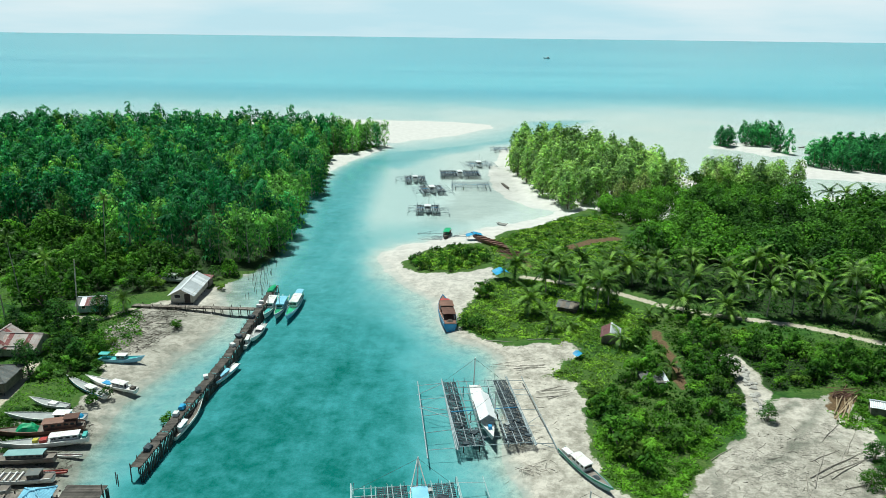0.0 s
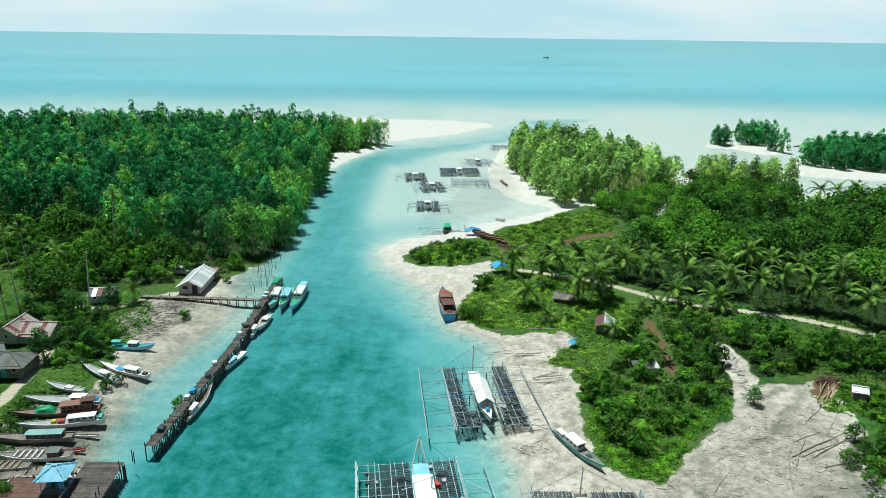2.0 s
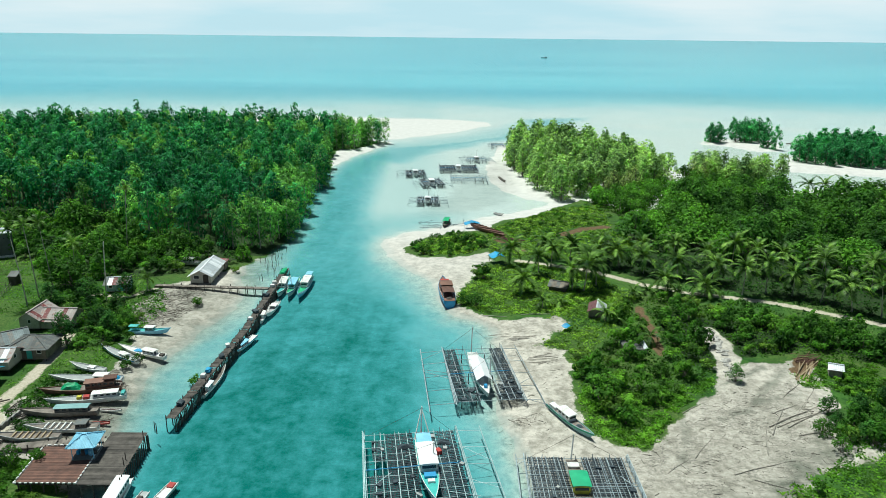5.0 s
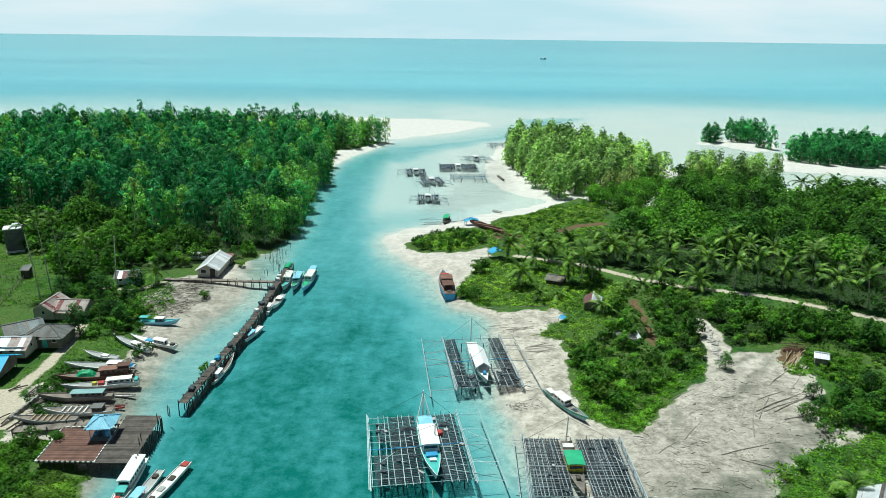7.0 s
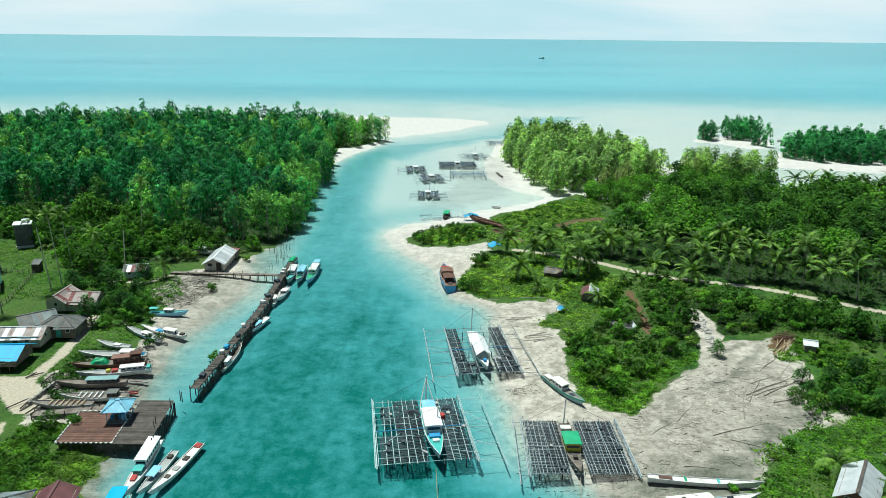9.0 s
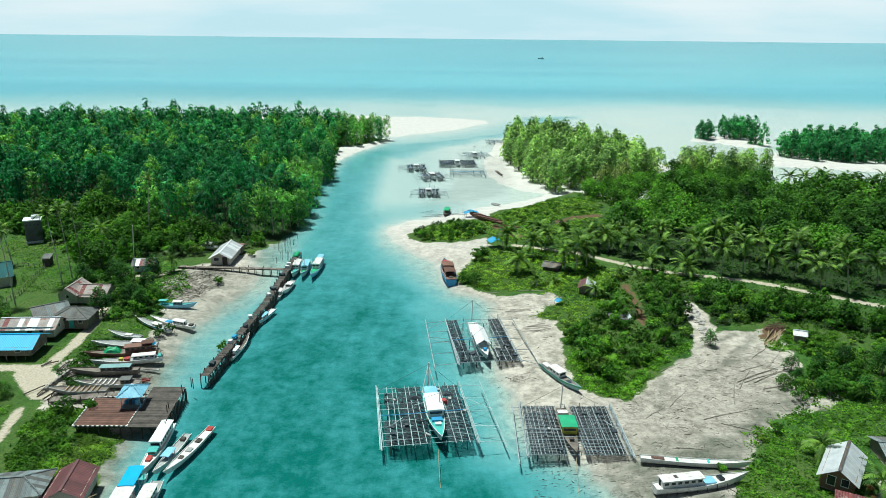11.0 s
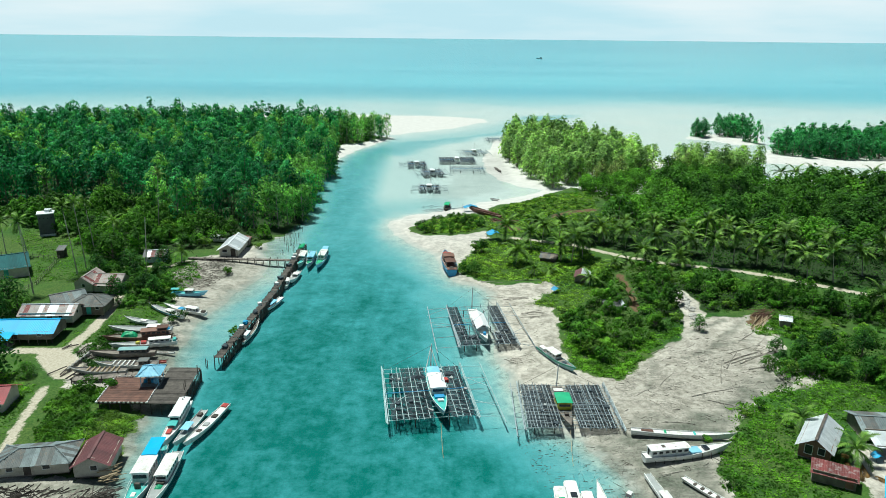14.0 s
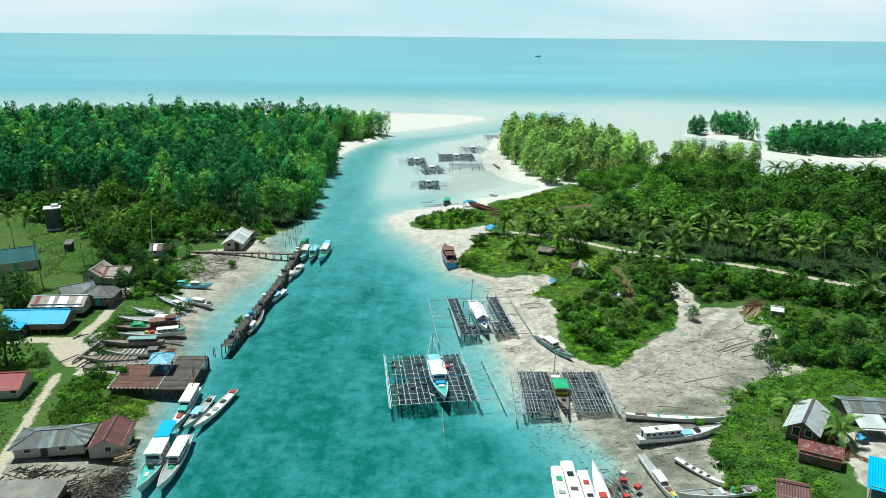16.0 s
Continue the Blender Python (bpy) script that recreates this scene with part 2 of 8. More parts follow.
LEAF_FOREST = foliage("leaf_forest", (0.104, 0.420, 0.158), (0.026, 0.140, 0.063), 0.6, 0.38)
LEAF_FOREST_DARK = foliage("leaf_forest_dark", (0.062, 0.325, 0.137), (0.015, 0.098, 0.052), 0.6, 0.38)
LEAF_FOREST_BRIGHT = foliage("leaf_forest_bright", (0.270, 0.540, 0.150), (0.080, 0.235, 0.070), 0.6, 0.38)
# both mangrove leaf colours are greyed: distance haze is mixed into the green
LEAF_MANGROVE_DARK = foliage("leaf_mangrove_dark", (0.390, 0.550, 0.225), (0.140, 0.275, 0.105), 0.6, 0.40)
LEAF_ORCHARD_BRIGHT = foliage("leaf_orchard_bright", (0.170, 0.390, 0.045), (0.046, 0.140, 0.018))
LEAF_ORCHARD_DARK = foliage("leaf_orchard_dark", (0.094, 0.235, 0.036), (0.025, 0.080, 0.015))
LEAF_SHRUB_PALE = foliage("leaf_shrub_pale", (0.200, 0.330, 0.050), (0.060, 0.140, 0.022))
LEAF_MANGROVE = foliage("leaf_mangrove", (0.470, 0.630, 0.250), (0.210, 0.360, 0.125), 0.6, 0.40)
LEAF_ORCHARD = foliage("leaf_orchard", (0.112, 0.268, 0.034), (0.028, 0.090, 0.014))
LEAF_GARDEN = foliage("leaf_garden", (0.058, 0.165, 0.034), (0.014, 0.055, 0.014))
# green darkened to put the palms' shade into the leaf colour
LEAF_PALM_SHADE = foliage("leaf_palm_shade", (0.060, 0.160, 0.028), (0.014, 0.050, 0.011))
LEAF_SHRUB = foliage("leaf_shrub", (0.104, 0.262, 0.027), (0.026, 0.092, 0.013))
LEAF_CREEPER = foliage("leaf_creeper", (0.132, 0.280, 0.030), (0.050, 0.142, 0.017))
LEAF_GRASS = foliage("leaf_grass", (0.285, 0.450, 0.065), (0.090, 0.200, 0.030))
LEAF_PALM = foliage("leaf_palm", (0.190, 0.320, 0.066), (0.018, 0.066, 0.013), 0.4, 0.15)
LEAF_DRY = foliage("leaf_dry", (0.30, 0.18, 0.08), (0.16, 0.09, 0.04))
LEAF_PALE = foliage("leaf_pale", (0.36, 0.42, 0.20), (0.22, 0.28, 0.12))
BARK = surface("bark", (0.26, 0.22, 0.17), (0.12, 0.10, 0.08), 0.9, 0, 4, 0.6)
PALE_BARK = surface("pale_bark", (0.50, 0.46, 0.38), (0.28, 0.25, 0.20), 0.9, 0, 4, 0.5)
PALM_BARK = surface("palm_bark", (0.60, 0.56, 0.48), (0.36, 0.33, 0.27), 0.9, 0, 4, 0.5)
BAMBOO = surface("bamboo", (0.42, 0.50, 0.53), (0.21, 0.26, 0.29), 0.8, 0, 5, 0.3, 0.35)
BAMBOO_TEAL = surface("bamboo_teal", (0.56, 0.72, 0.74), (0.32, 0.48, 0.50), 0.75, 0, 5, 0.3, 0.3)
NET = surface("net", (0.078, 0.104, 0.122), (0.028, 0.039, 0.050), 0.95, 0, 5, 0.5)
WOOD_GREY = surface("wood_grey", (0.30, 0.265, 0.23), (0.14, 0.12, 0.105), 0.88, 0, 3, 0.4, 0.35)
WOOD_DARK = surface("wood_dark", (0.12, 0.10, 0.085), (0.045, 0.04, 0.036), 0.9, 0, 3, 0.5, 0.35)
DRIFT = surface("driftwood", (0.44, 0.41, 0.36), (0.24, 0.22, 0.19), 0.9, 0, 3, 0.3, 0.3)
WOOD_QUAY = surface("wood_quay", (0.125, 0.110, 0.098), (0.050, 0.045, 0.040), 0.88, 0, 3, 0.4, 0.4)
WOOD_RED = surface("wood_red", (0.19, 0.095, 0.07), (0.095, 0.05, 0.04), 0.85, 0, 3, 0.4, 0.3)
WOOD_PALE = surface("wood_pale", (0.50, 0.40, 0.26), (0.30, 0.22, 0.13), 0.85, 0, 4, 0.4, 0.3)
WHITE = surface("white_paint", (0.82, 0.82, 0.80), (0.66, 0.67, 0.66), 0.5, 0, 1.5, 0.15, 0.08, (0.48, 0.45, 0.38))
GREY_PAINT = surface("grey_paint", (0.42, 0.44, 0.44), (0.28, 0.30, 0.30), 0.6, 0, 2, 0.2, 0.12)
TEAL_PAINT = surface("teal_paint", (0.10, 0.50, 0.46), (0.06, 0.36, 0.34), 0.55, 0, 2, 0.2, 0.12)
BLUE_PAINT = surface("blue_paint", (0.05, 0.34, 0.64), (0.03, 0.23, 0.48), 0.5, 0, 2, 0.2, 0.12)
SKY_PAINT = surface("sky_paint", (0.28, 0.60, 0.78), (0.20, 0.48, 0.66), 0.55, 0, 2, 0.2, 0.1)
GREEN_PAINT = surface("green_paint", (0.04, 0.42, 0.20), (0.02, 0.28, 0.14), 0.55, 0, 2, 0.2, 0.12)
YELLOW_PAINT = surface("yellow_paint", (0.62, 0.58, 0.06), (0.45, 0.42, 0.05), 0.55, 0, 2, 0.2, 0.1)
RED_PAINT = surface("red_paint", (0.52, 0.06, 0.05), (0.34, 0.04, 0.035), 0.5, 0, 2, 0.2, 0.12)
MAROON = surface("maroon_sheet", (0.17, 0.06, 0.065), (0.10, 0.04, 0.045), 0.6, 0, 2, 0.2, 0.15)
BROWN_PAINT = surface("brown_paint", (0.26, 0.13, 0.09), (0.15, 0.08, 0.06), 0.65, 0, 2, 0.3, 0.15)
BLUE_SHEET = surface("blue_sheet", (0.01, 0.46, 0.82), (0.01, 0.37, 0.70), 0.45, 0, 1, 0.15, 0.08)
TARP_BLUE = surface("blue_tarpaulin", (0.04, 0.38, 0.66), (0.02, 0.24, 0.48), 0.5, 0, 2, 0.4, 0.1)
TARP_GREEN = surface("green_tarpaulin", (0.03, 0.42, 0.18), (0.015, 0.27, 0.11), 0.5, 0, 2, 0.4, 0.1)
SHEET = surface("zinc_sheet", (0.66, 0.70, 0.72), (0.48, 0.52, 0.55), 0.45, 0.25, 2, 0.2, 0.12)
SHEET_WHITE = surface("white_sheet", (0.80, 0.82, 0.84), (0.68, 0.71, 0.74), 0.5, 0, 1.5, 0.15, 0.06)
SHEET_GREY = surface("weathered_sheet", (0.150, 0.165, 0.165), (0.085, 0.095, 0.095), 0.65, 0.1, 2, 0.25, 0.3, (0.22, 0.17, 0.13))
SHEET_RUST = surface("rusty_sheet", (0.42, 0.38, 0.36), (0.27, 0.24, 0.23), 0.7, 0.1, 1.5, 0.3, 0.25, (0.26, 0.09, 0.06))
SHEET_RED = surface("red_rust_sheet", (0.22, 0.04, 0.04), (0.13, 0.03, 0.03), 0.65, 0, 2, 0.25, 0.3, (0.36, 0.30, 0.29))
RED_SHEET = surface("red_sheet", (0.36, 0.05, 0.06), (0.24, 0.035, 0.045), 0.55, 0, 2, 0.2, 0.1)
SHEET_SLATE = surface("slate_blue_sheet", (0.25, 0.30, 0.31), (0.15, 0.19, 0.20), 0.75, 0, 2, 0.25, 0.3, (0.12, 0.13, 0.13))
SHEET_TEAL = surface("teal_sheet", (0.020, 0.125, 0.130), (0.012, 0.085, 0.092), 0.88, 0, 1.5, 0.2, 0.15)
CREAM = surface("cream_wall", (0.60, 0.57, 0.49), (0.44, 0.41, 0.35), 0.85, 0, 2, 0.3, 0.1, (0.40, 0.36, 0.28))
BOARD_WALL = surface("board_wall", (0.26, 0.225, 0.185), (0.13, 0.11, 0.09), 0.85, 0, 3, 0.4, 0.3)
TEAL_WALL = surface("teal_wall", (0.30, 0.50, 0.50), (0.20, 0.36, 0.37), 0.85, 0, 2, 0.3, 0.15)
TOWER_WALL = surface("tower_render", (0.13, 0.14, 0.15), (0.075, 0.08, 0.09), 0.9, 0, 1.5, 0.3, 0.05)
CONCRETE = surface("concrete", (0.30, 0.30, 0.275), (0.18, 0.18, 0.165), 0.9, 0, 1.5, 0.3, 0.1)
ROCK = surface("rock", (0.55, 0.53, 0.49), (0.33, 0.32, 0.30), 0.9, 0, 2, 0.5, 0.25)
GLASS_DARK = surface("dark_pane", (0.04, 0.05, 0.06), (0.02, 0.025, 0.03), 0.15, 0, 2, 0.0, 0.1)
DARK = surface("dark_opening", (0.03, 0.03, 0.03), (0.015, 0.015, 0.015), 0.9, 0, 2, 0.1, 0.1)

# ---- ground and water ----
LAND_WEST = [(-24.6, 332.5), (-31.2, 313), (-38.7, 290.8), (-44.6, 269.9), (-46.5, 246.3), (-45.8, 214.5), (-43.8, 185.4), (-42.2, 168.8), (-42.5, 150.7), (-44.4, 141), (-46.6, 132.7), (-45.9, 124.4), (-42.7, 114.7),
             (-42.1, 105), (-44.2, 96.7), (-45.9, 86.9), (-47.4, 77.2), (-47, 68.9), (-46.1, 60.6), (-43.7, 52.3), (-43.3, 46.1), (-44, 42.6), (-43.6, 38.5), (-42.5, 32.9), (-40.6, 23.2), (-40.6, 6.6), (-42.5, -97.4), (-661.2, -102.5),
             (-661.2, 119.3), (-311.7, 205.3), (-241.8, 296), (-209.7, 328.2), (-141.7, 341.2), (-85, 340.3), (-56.7, 340.5), (-37.8, 342.1)]
LAND_EAST = [(29.3, 327.4), (24.6, 296.8), (18.9, 266.3), (18.9, 237.2), (22.7, 219.2), (29.3, 208.2), (37.8, 202), (31.2, 194.3), (20.8, 186.6), (12.3, 181), (6.6, 174), (-4.7, 166), (-10.9, 162.1), (-14.6, 156.5), (-15.9, 152.3), (-14.5, 146.1), (-12.5, 140.2),
             (-6.6, 129.5), (-2.4, 122), (-0.5, 113.7), (0.8, 106), (3.8, 101.2), (8.1, 97.8), (10, 93), (10, 77.7), (8.3, 66.6), (10.4, 56.9), (11.3, 45.8), (15.6, 40.3), (18.9, 36.2), (22.2, 30), (22.7, 22.4), (22.7, 7.1), (23.6, -96.8), (661.2, -91.6),
             (661.2, 185.7), (245.6, 223.8), (184.2, 228.8), (141.7, 228.5), (120.9, 220), (105.8, 250.4), (98.2, 266.9), (80.3, 300.1), (56.7, 335.9), (42.5, 341.3)]
DEEP_WEST = [(-42.5, 297.7), (-43, 263), (-41.6, 232.5), (-41.1, 207.6), (-39.7, 185.4), (-39.2, 168.8), (-39.2, 150.8), (-38.7, 134.1), (-38.3, 110.6), (-38.3, 89.8), (-38.7, 74.5), (-39.7, 64.8), (-41.1, 57.9),
             (-40.6, 45.4), (-40.1, 39.9), (-38.7, 30.2), (-37.8, 19.1), (-37.8, -97.3)]
DEEP_EAST = [(13.2, -96.9), (12.3, 19.5), (12.8, 26.4), (9.4, 34.7), (3.8, 38.8), (-0.9, 55.4), (-3.8, 74.8), (-3.8, 85.9), (-6.6, 101.1), (-9.4, 113.6), (-13.7, 124.6), (-19.4, 138.5), (-22.2, 155.1), (-22.7, 181.4), (-27.4, 227.1), (-28.3, 259), (-23.6, 297.8)]
OUTLET = [(-35.9, 283.9), (-22.7, 332.5), (7.6, 366), (33.1, 396.7), (56.7, 444), (103.9, 458.3), (70.8, 402.6), (47.2, 363.5), (26.4, 335.7), (0, 307.7), (-17, 271.5)]
SANDBAR = [(-56.7, 362.7), (-34, 340.7), (-22.7, 342.2), (9.4, 368.8), (32.1, 405), (34, 421.7), (18.9, 432.6), (-7.6, 437.9), (-56.7, 443.1), (-141.7, 439.6), (-141.7, 400.8)]
ISLETS = [[(135.1, 339.3), (147.4, 331.1), (155.9, 315.9), (168.1, 317.4), (173.8, 334.1), (175.7, 356.3), (160.6, 358.9), (141.7, 350.5)], [(141.7, 264.5), (170, 256.4), (188.9, 251.1), (249.4, 246), (249.4, 329.2), (179.5, 320.3), (156.8, 289.6)]]
GRASS_WEST = [(-41.4, 148), (-43.5, 141), (-48.2, 129.9), (-53.8, 121.5), (-60.5, 113.2), (-61.4, 100.7), (-56.7, 93.8), (-54.8, 84.1), (-53.8, 75.8), (-57.6, 72.3), (-62.3, 68.8), (-63.3, 60.5), (-59.5, 50.1), (-47.2, 46), (-45, 42.6), (-44.2, 37.1),
              (-43.5, 32.2), (-43.5, 16.3), (-45.3, -97.4), (-661.2, -102.5), (-661.2, 119.3), (-311.7, 205.3), (-241.8, 293.2), (-209.7, 325.4), (-56.7, 337.7), (-29.3, 329.7), (-40.6, 306), (-48.2, 300.4), (-47.7, 276.8), (-44.9, 257.4), (-42.9, 235.3), (-40.6, 185.4), (-40.2, 166)]
GRASS_EAST = [(47.2, 202.8), (35.6, 190.2), (26.4, 181.1), (18.3, 174.8), (12.1, 163.1), (3.1, 160.1), (-3.8, 155.2), (-8.8, 147.5), (-9.1, 142.7), (-6, 138.6), (2.6, 137.2), (9, 139.4), (12.3, 142.9),
              (12.3, 134.6), (9, 129), (7.6, 122), (4.7, 116.5), (3.3, 107.5), (8.3, 101.9), (13.2, 98.5), (22.7, 99.6), (25.1, 95.8), (20.3, 90.3), (17.5, 87.1), (22, 84), (22.2, 77.8), (20.6, 66.7), (20.8, 57.7), (24.3, 53.7)]
GRASS_EAST_2 = [(28.9, 53.2), (33, 59.2), (35.3, 61.6), (39.7, 65.9), (43.5, 69.5), (45.8, 73.5), (46.3, 76.4), (51.5, 79.5), (55.1, 79.2), (58.6, 79.8), (62.9, 79.8), (62.0, 72.6), (60.6, 66), (56.2, 61.3), (57.6, 57.4), (61.1, 54.9), (58.5, 51.2),
                (50.5, 48.7), (46.5, 46), (43.2, 42.6), (41.0, 38), (37.4, 34.9), (34.4, 28.8), (33.4, 16.9), (35, -96.7), (661.2, -91.6), (661.2, 171.8), (226.7, 204.2), (143.6, 207.7), (120.9, 197.8), (107.7, 211.6), (83.1, 198.9), (62.3, 186.3)]
YARD = [(50.1, 14.3), (51, 28.1), (54.8, 33.7), (62.3, 35.2), (70.8, 31.1), (70.8, 7.5)]
LITTER_EAST = [(17.9, 33.4), (25.5, 52.9), (32.1, 57.1), (43.5, 69.7), (56.7, 72.5), (58.6, 55.9), (47.2, 44.7), (37.8, 33.6), (33.1, 14.1), (20.8, 11.3)]
MUD = [(20.3, 37.6), (25.5, 40.4), (32.1, 41.2), (39.7, 44), (45.3, 49.6), (52.9, 55.2), (53.8, 53.1), (47.2, 45.4), (38.7, 36.4), (34, 28), (33.1, 11.4), (22.7, 11.3), (22.7, 22.4), (21.7, 32.1)]
LITTER_FLAT = [(-7.6, 180.1), (-4.7, 198.2), (2.8, 210.7), (7.6, 235.7), (16.1, 255.2), (25.5, 285.7), (28.3, 263.6), (28.3, 228.9), (22.7, 202.6), (11.3, 190), (0, 178.8)]
FOREST_SHORE = [(-48, 123), (-44, 119), (-39.5, 120), (-38.5, 132), (-38.3, 146.6), (-37.3, 173), (-38.7, 207.6), (-41.1, 242.2), (-46.3, 246.3)]
BANK_WEST = [(-47.2, 45.4), (-37.8, 49.6), (-36.8, 35.7), (-36.8, 10.8), (-49.1, 10.7), (-47.2, 27.3)]
BEACH_WEST = [(-56.7, 116), (-40.6, 116.1), (-41.6, 105), (-38.7, 93.9), (-38.7, 59.3), (-45.3, 55.1), (-58.6, 50.8), (-62.3, 68.8), (-54.8, 77.2), (-52, 91.1)]
LITTER_SHORE = [(9.4, 43), (13.2, 37.5), (18.9, 36.2), (21.7, 22.4), (20.8, 11.3), (14.2, 11.2), (13.2, 22.3), (11.3, 33.4), (7.6, 38.9)]
LITTER_WEST = [(-62.3, 112), (-54, 114), (-49.5, 112), (-49, 104), (-51, 96), (-55, 90), (-60.5, 98)]
BOATYARD = [(-62.3, 68.8), (-52.9, 75.8), (-48.2, 68.9), (-47.2, 55.1), (-58.6, 50.8)]
TRACKS = [([(18.9, 134.6), (34.7, 127.8), (45, 118.2), (54.7, 112.7), (69.6, 107.7), (79.9, 100.5), (87.4, 95), (105.8, 81.3), (151.1, 56.7)], 1.0),
          ([(-53.8, 16.2), (-57.1, 26.1), (-60.5, 41.9), (-61.9, 49.4)], 0.55), ([(-94.5, 61.9), (-69, 62.4)], 1.2), ([(-66.7, 61.3), (-64.2, 58.2), (-61, 54.9)], 2.6),
          ([(-65.2, 63.2), (-65, 71.5), (-65.7, 79.9), (-67.1, 88.2)], 1.0), ([(-75.6, 108), (-69.9, 108.6), (-64.7, 107.6), (-60.9, 113.2)], 0.6)]
SOILS = [([(40.1, 100.1), (39.7, 91.8), (38.3, 82.1)], 0.9), ([(40.6, 104.3), (39.7, 100.1)], 1.0), ([(34, 158.3), (39.7, 163.9), (47.2, 166.7)], 1.7), ([(59.8, 76.5), (63.2, 80.8)], 1.5), ([(20.8, 142.9), (16.1, 152.6)], 1.5)]
WRECK_YARD = [(-75, 28.2), (-54.5, 27.6), (-44, 27.2), (-38.5, 29.4), (-36, 10), (-75, 8)]
DITCHES = [([(61.0, 80.9), (52.7, 71.7), (45.8, 63.4)], 0.7), ([(34.8, 64.6), (35.0, 57.9), (31.6, 50.1)], 0.5), ([(39.1, 66.3), (46.6, 72.5), (54.4, 77.9)], 0.5), ([(41.2, 60.9), (49.4, 66.5), (55.6, 68.8)], 0.5)]
STONY = [([(50.1, 93), (50.4, 86.4), (49.4, 81.5), (46.9, 71.8)], 2.2)]

FOREST = [(-41.1, 146.6), (-47.2, 138.2), (-64.2, 139.5), (-72.7, 140.8), (-90.7, 162.8), (-115.2, 168.2), (-132.2, 166.6), (-188.9, 173.1), (-273.9, 198.7), (-241.8, 293.2), (-209.7, 325.4), (-141.7, 335.7), (-85, 334.7), (-56.7, 332.2),
          (-51, 296.2), (-48.6, 276.8), (-45.3, 256.1), (-42.9, 232.5), (-41.4, 193.7), (-39.9, 168.8)]
TIP = [(-56.7, 297.5), (-48.2, 301.8), (-41.6, 304.6), (-33.1, 318.5), (-25.5, 329), (-34, 337.9), (-58.6, 337.7)]
BEFORE_GROVE = [(50, 187), (57, 180), (66, 183), (83, 194.5), (100, 205.5), (121, 214), (118, 235), (98, 241), (80, 226), (66, 216), (56, 212), (49.5, 203)]
MANGROVE = [(27.9, 271.9), (31.2, 242.8), (35, 217.9), (40.6, 201.3), (52.9, 207), (71.8, 218.2), (90.7, 232.2), (79.3, 284.8), (56.7, 322), (37.8, 327.4)]
FRINGE_EAST = [(55, 60.5), (66, 60.5), (76, 66), (85, 76), (88.6, 80), (68.0, 48.4), (63.0, 50.1), (59.8, 54.3), (52.6, 56.8)]
GROVE = [(97.3, 233.7), (111.5, 222.7), (132.2, 236.7), (125.6, 250.5), (102, 253.1)]
ORCHARD = [(51, 157.1), (59.5, 172.4), (83.1, 190.6), (107.7, 204.6), (120.9, 190.9), (143.6, 200.8), (226.7, 195.9), (226.7, 118.3), (118.1, 109.1), (98.2, 122.8), (80.3, 132.3), (62.3, 140.5), (51, 147.3)]
ROUGH_EAST = [(22.5, 61.2), (25.5, 60.5), (29.3, 63.3), (34, 65.4), (42.5, 71.6), (46.5, 77), (51.5, 80.5), (58.5, 82), (64, 82), (79.3, 75.5), (122.8, 61), (122.8, 77.2), (86.9, 88), (79.3, 93.5), (69.9, 101.1), (54.8, 106.5), (45.3, 111.3), (37.8, 108.4), (34.5, 102.9), (34, 91.8), (28.3, 86.2), (23.4, 79.2), (22.3, 69.5)]
ROUGH_WEST = [(-54.8, 122.9), (-56.7, 135.4), (-71.8, 138), (-89.7, 160), (-115.2, 164), (-132.2, 162.5), (-141.7, 148.5), (-115.2, 143.2), (-94.5, 126.7), (-85, 121.3), (-73.7, 124.1), (-62.3, 121.5)]
HEDGE_WEST = [(-62.3, 82.7), (-56.7, 85.5), (-56.7, 95.2), (-64.2, 103.4), (-75.6, 107.5), (-79.3, 101.9), (-68, 93.7)]
TIP_SCRUB = [(-8, 146.9), (-4.7, 140), (2.8, 138.6), (8.5, 140.8), (12.3, 147), (11.3, 158.1), (3.8, 158), (-3.8, 153.1)]
THICKET_WEST = [(-43.5, 143.8), (-48.2, 136.8), (-53.8, 129.8), (-58.6, 122.9), (-64.2, 119.4), (-73.7, 115.8), (-79.3, 109.5), (-86.9, 118.5), (-93.5, 128.1), (-100.1, 136.4), (-115.2, 143.2), (-134.1, 162.5), (-115.2, 165.4), (-89.7, 161.4), (-72.7, 143.6), (-56.7, 139.5)]
COPSE_EAST = [(41.6, 78), (48.2, 78), (54.8, 82.5), (62.3, 83.5), (66.1, 85), (79.3, 77.5), (122.8, 63), (122.8, 73), (86.9, 84.5), (79.3, 88), (69.9, 93), (54.8, 98.5), (45.3, 102), (41.6, 98), (42, 89.1)]
BUSHES_EAST = [(22.5, 61.2), (25.5, 59.8), (29.3, 63.3), (35, 66.8), (41.6, 72.4), (40.6, 86.3), (36.8, 100.1), (34, 97.3), (28.3, 86.9), (23.4, 79.2), (22.3, 69.5)]
PALM_FLOOR = [(32.1, 131.9), (43.5, 125.1), (54.8, 117.6), (69.9, 111.5), (83.1, 103.3), (100.1, 92.3), (122.8, 81.4), (122.8, 111.9), (98.2, 122.8), (80.3, 132.3), (62.3, 140.5), (51, 147.3), (34, 144.4)]
FIELD_EAST = [(12.3, 156.7), (18.9, 172), (28.3, 179), (47.2, 197.2), (62.3, 184.9), (51, 158.4), (43.5, 147.3), (32.1, 144.4), (18.9, 144.3)]


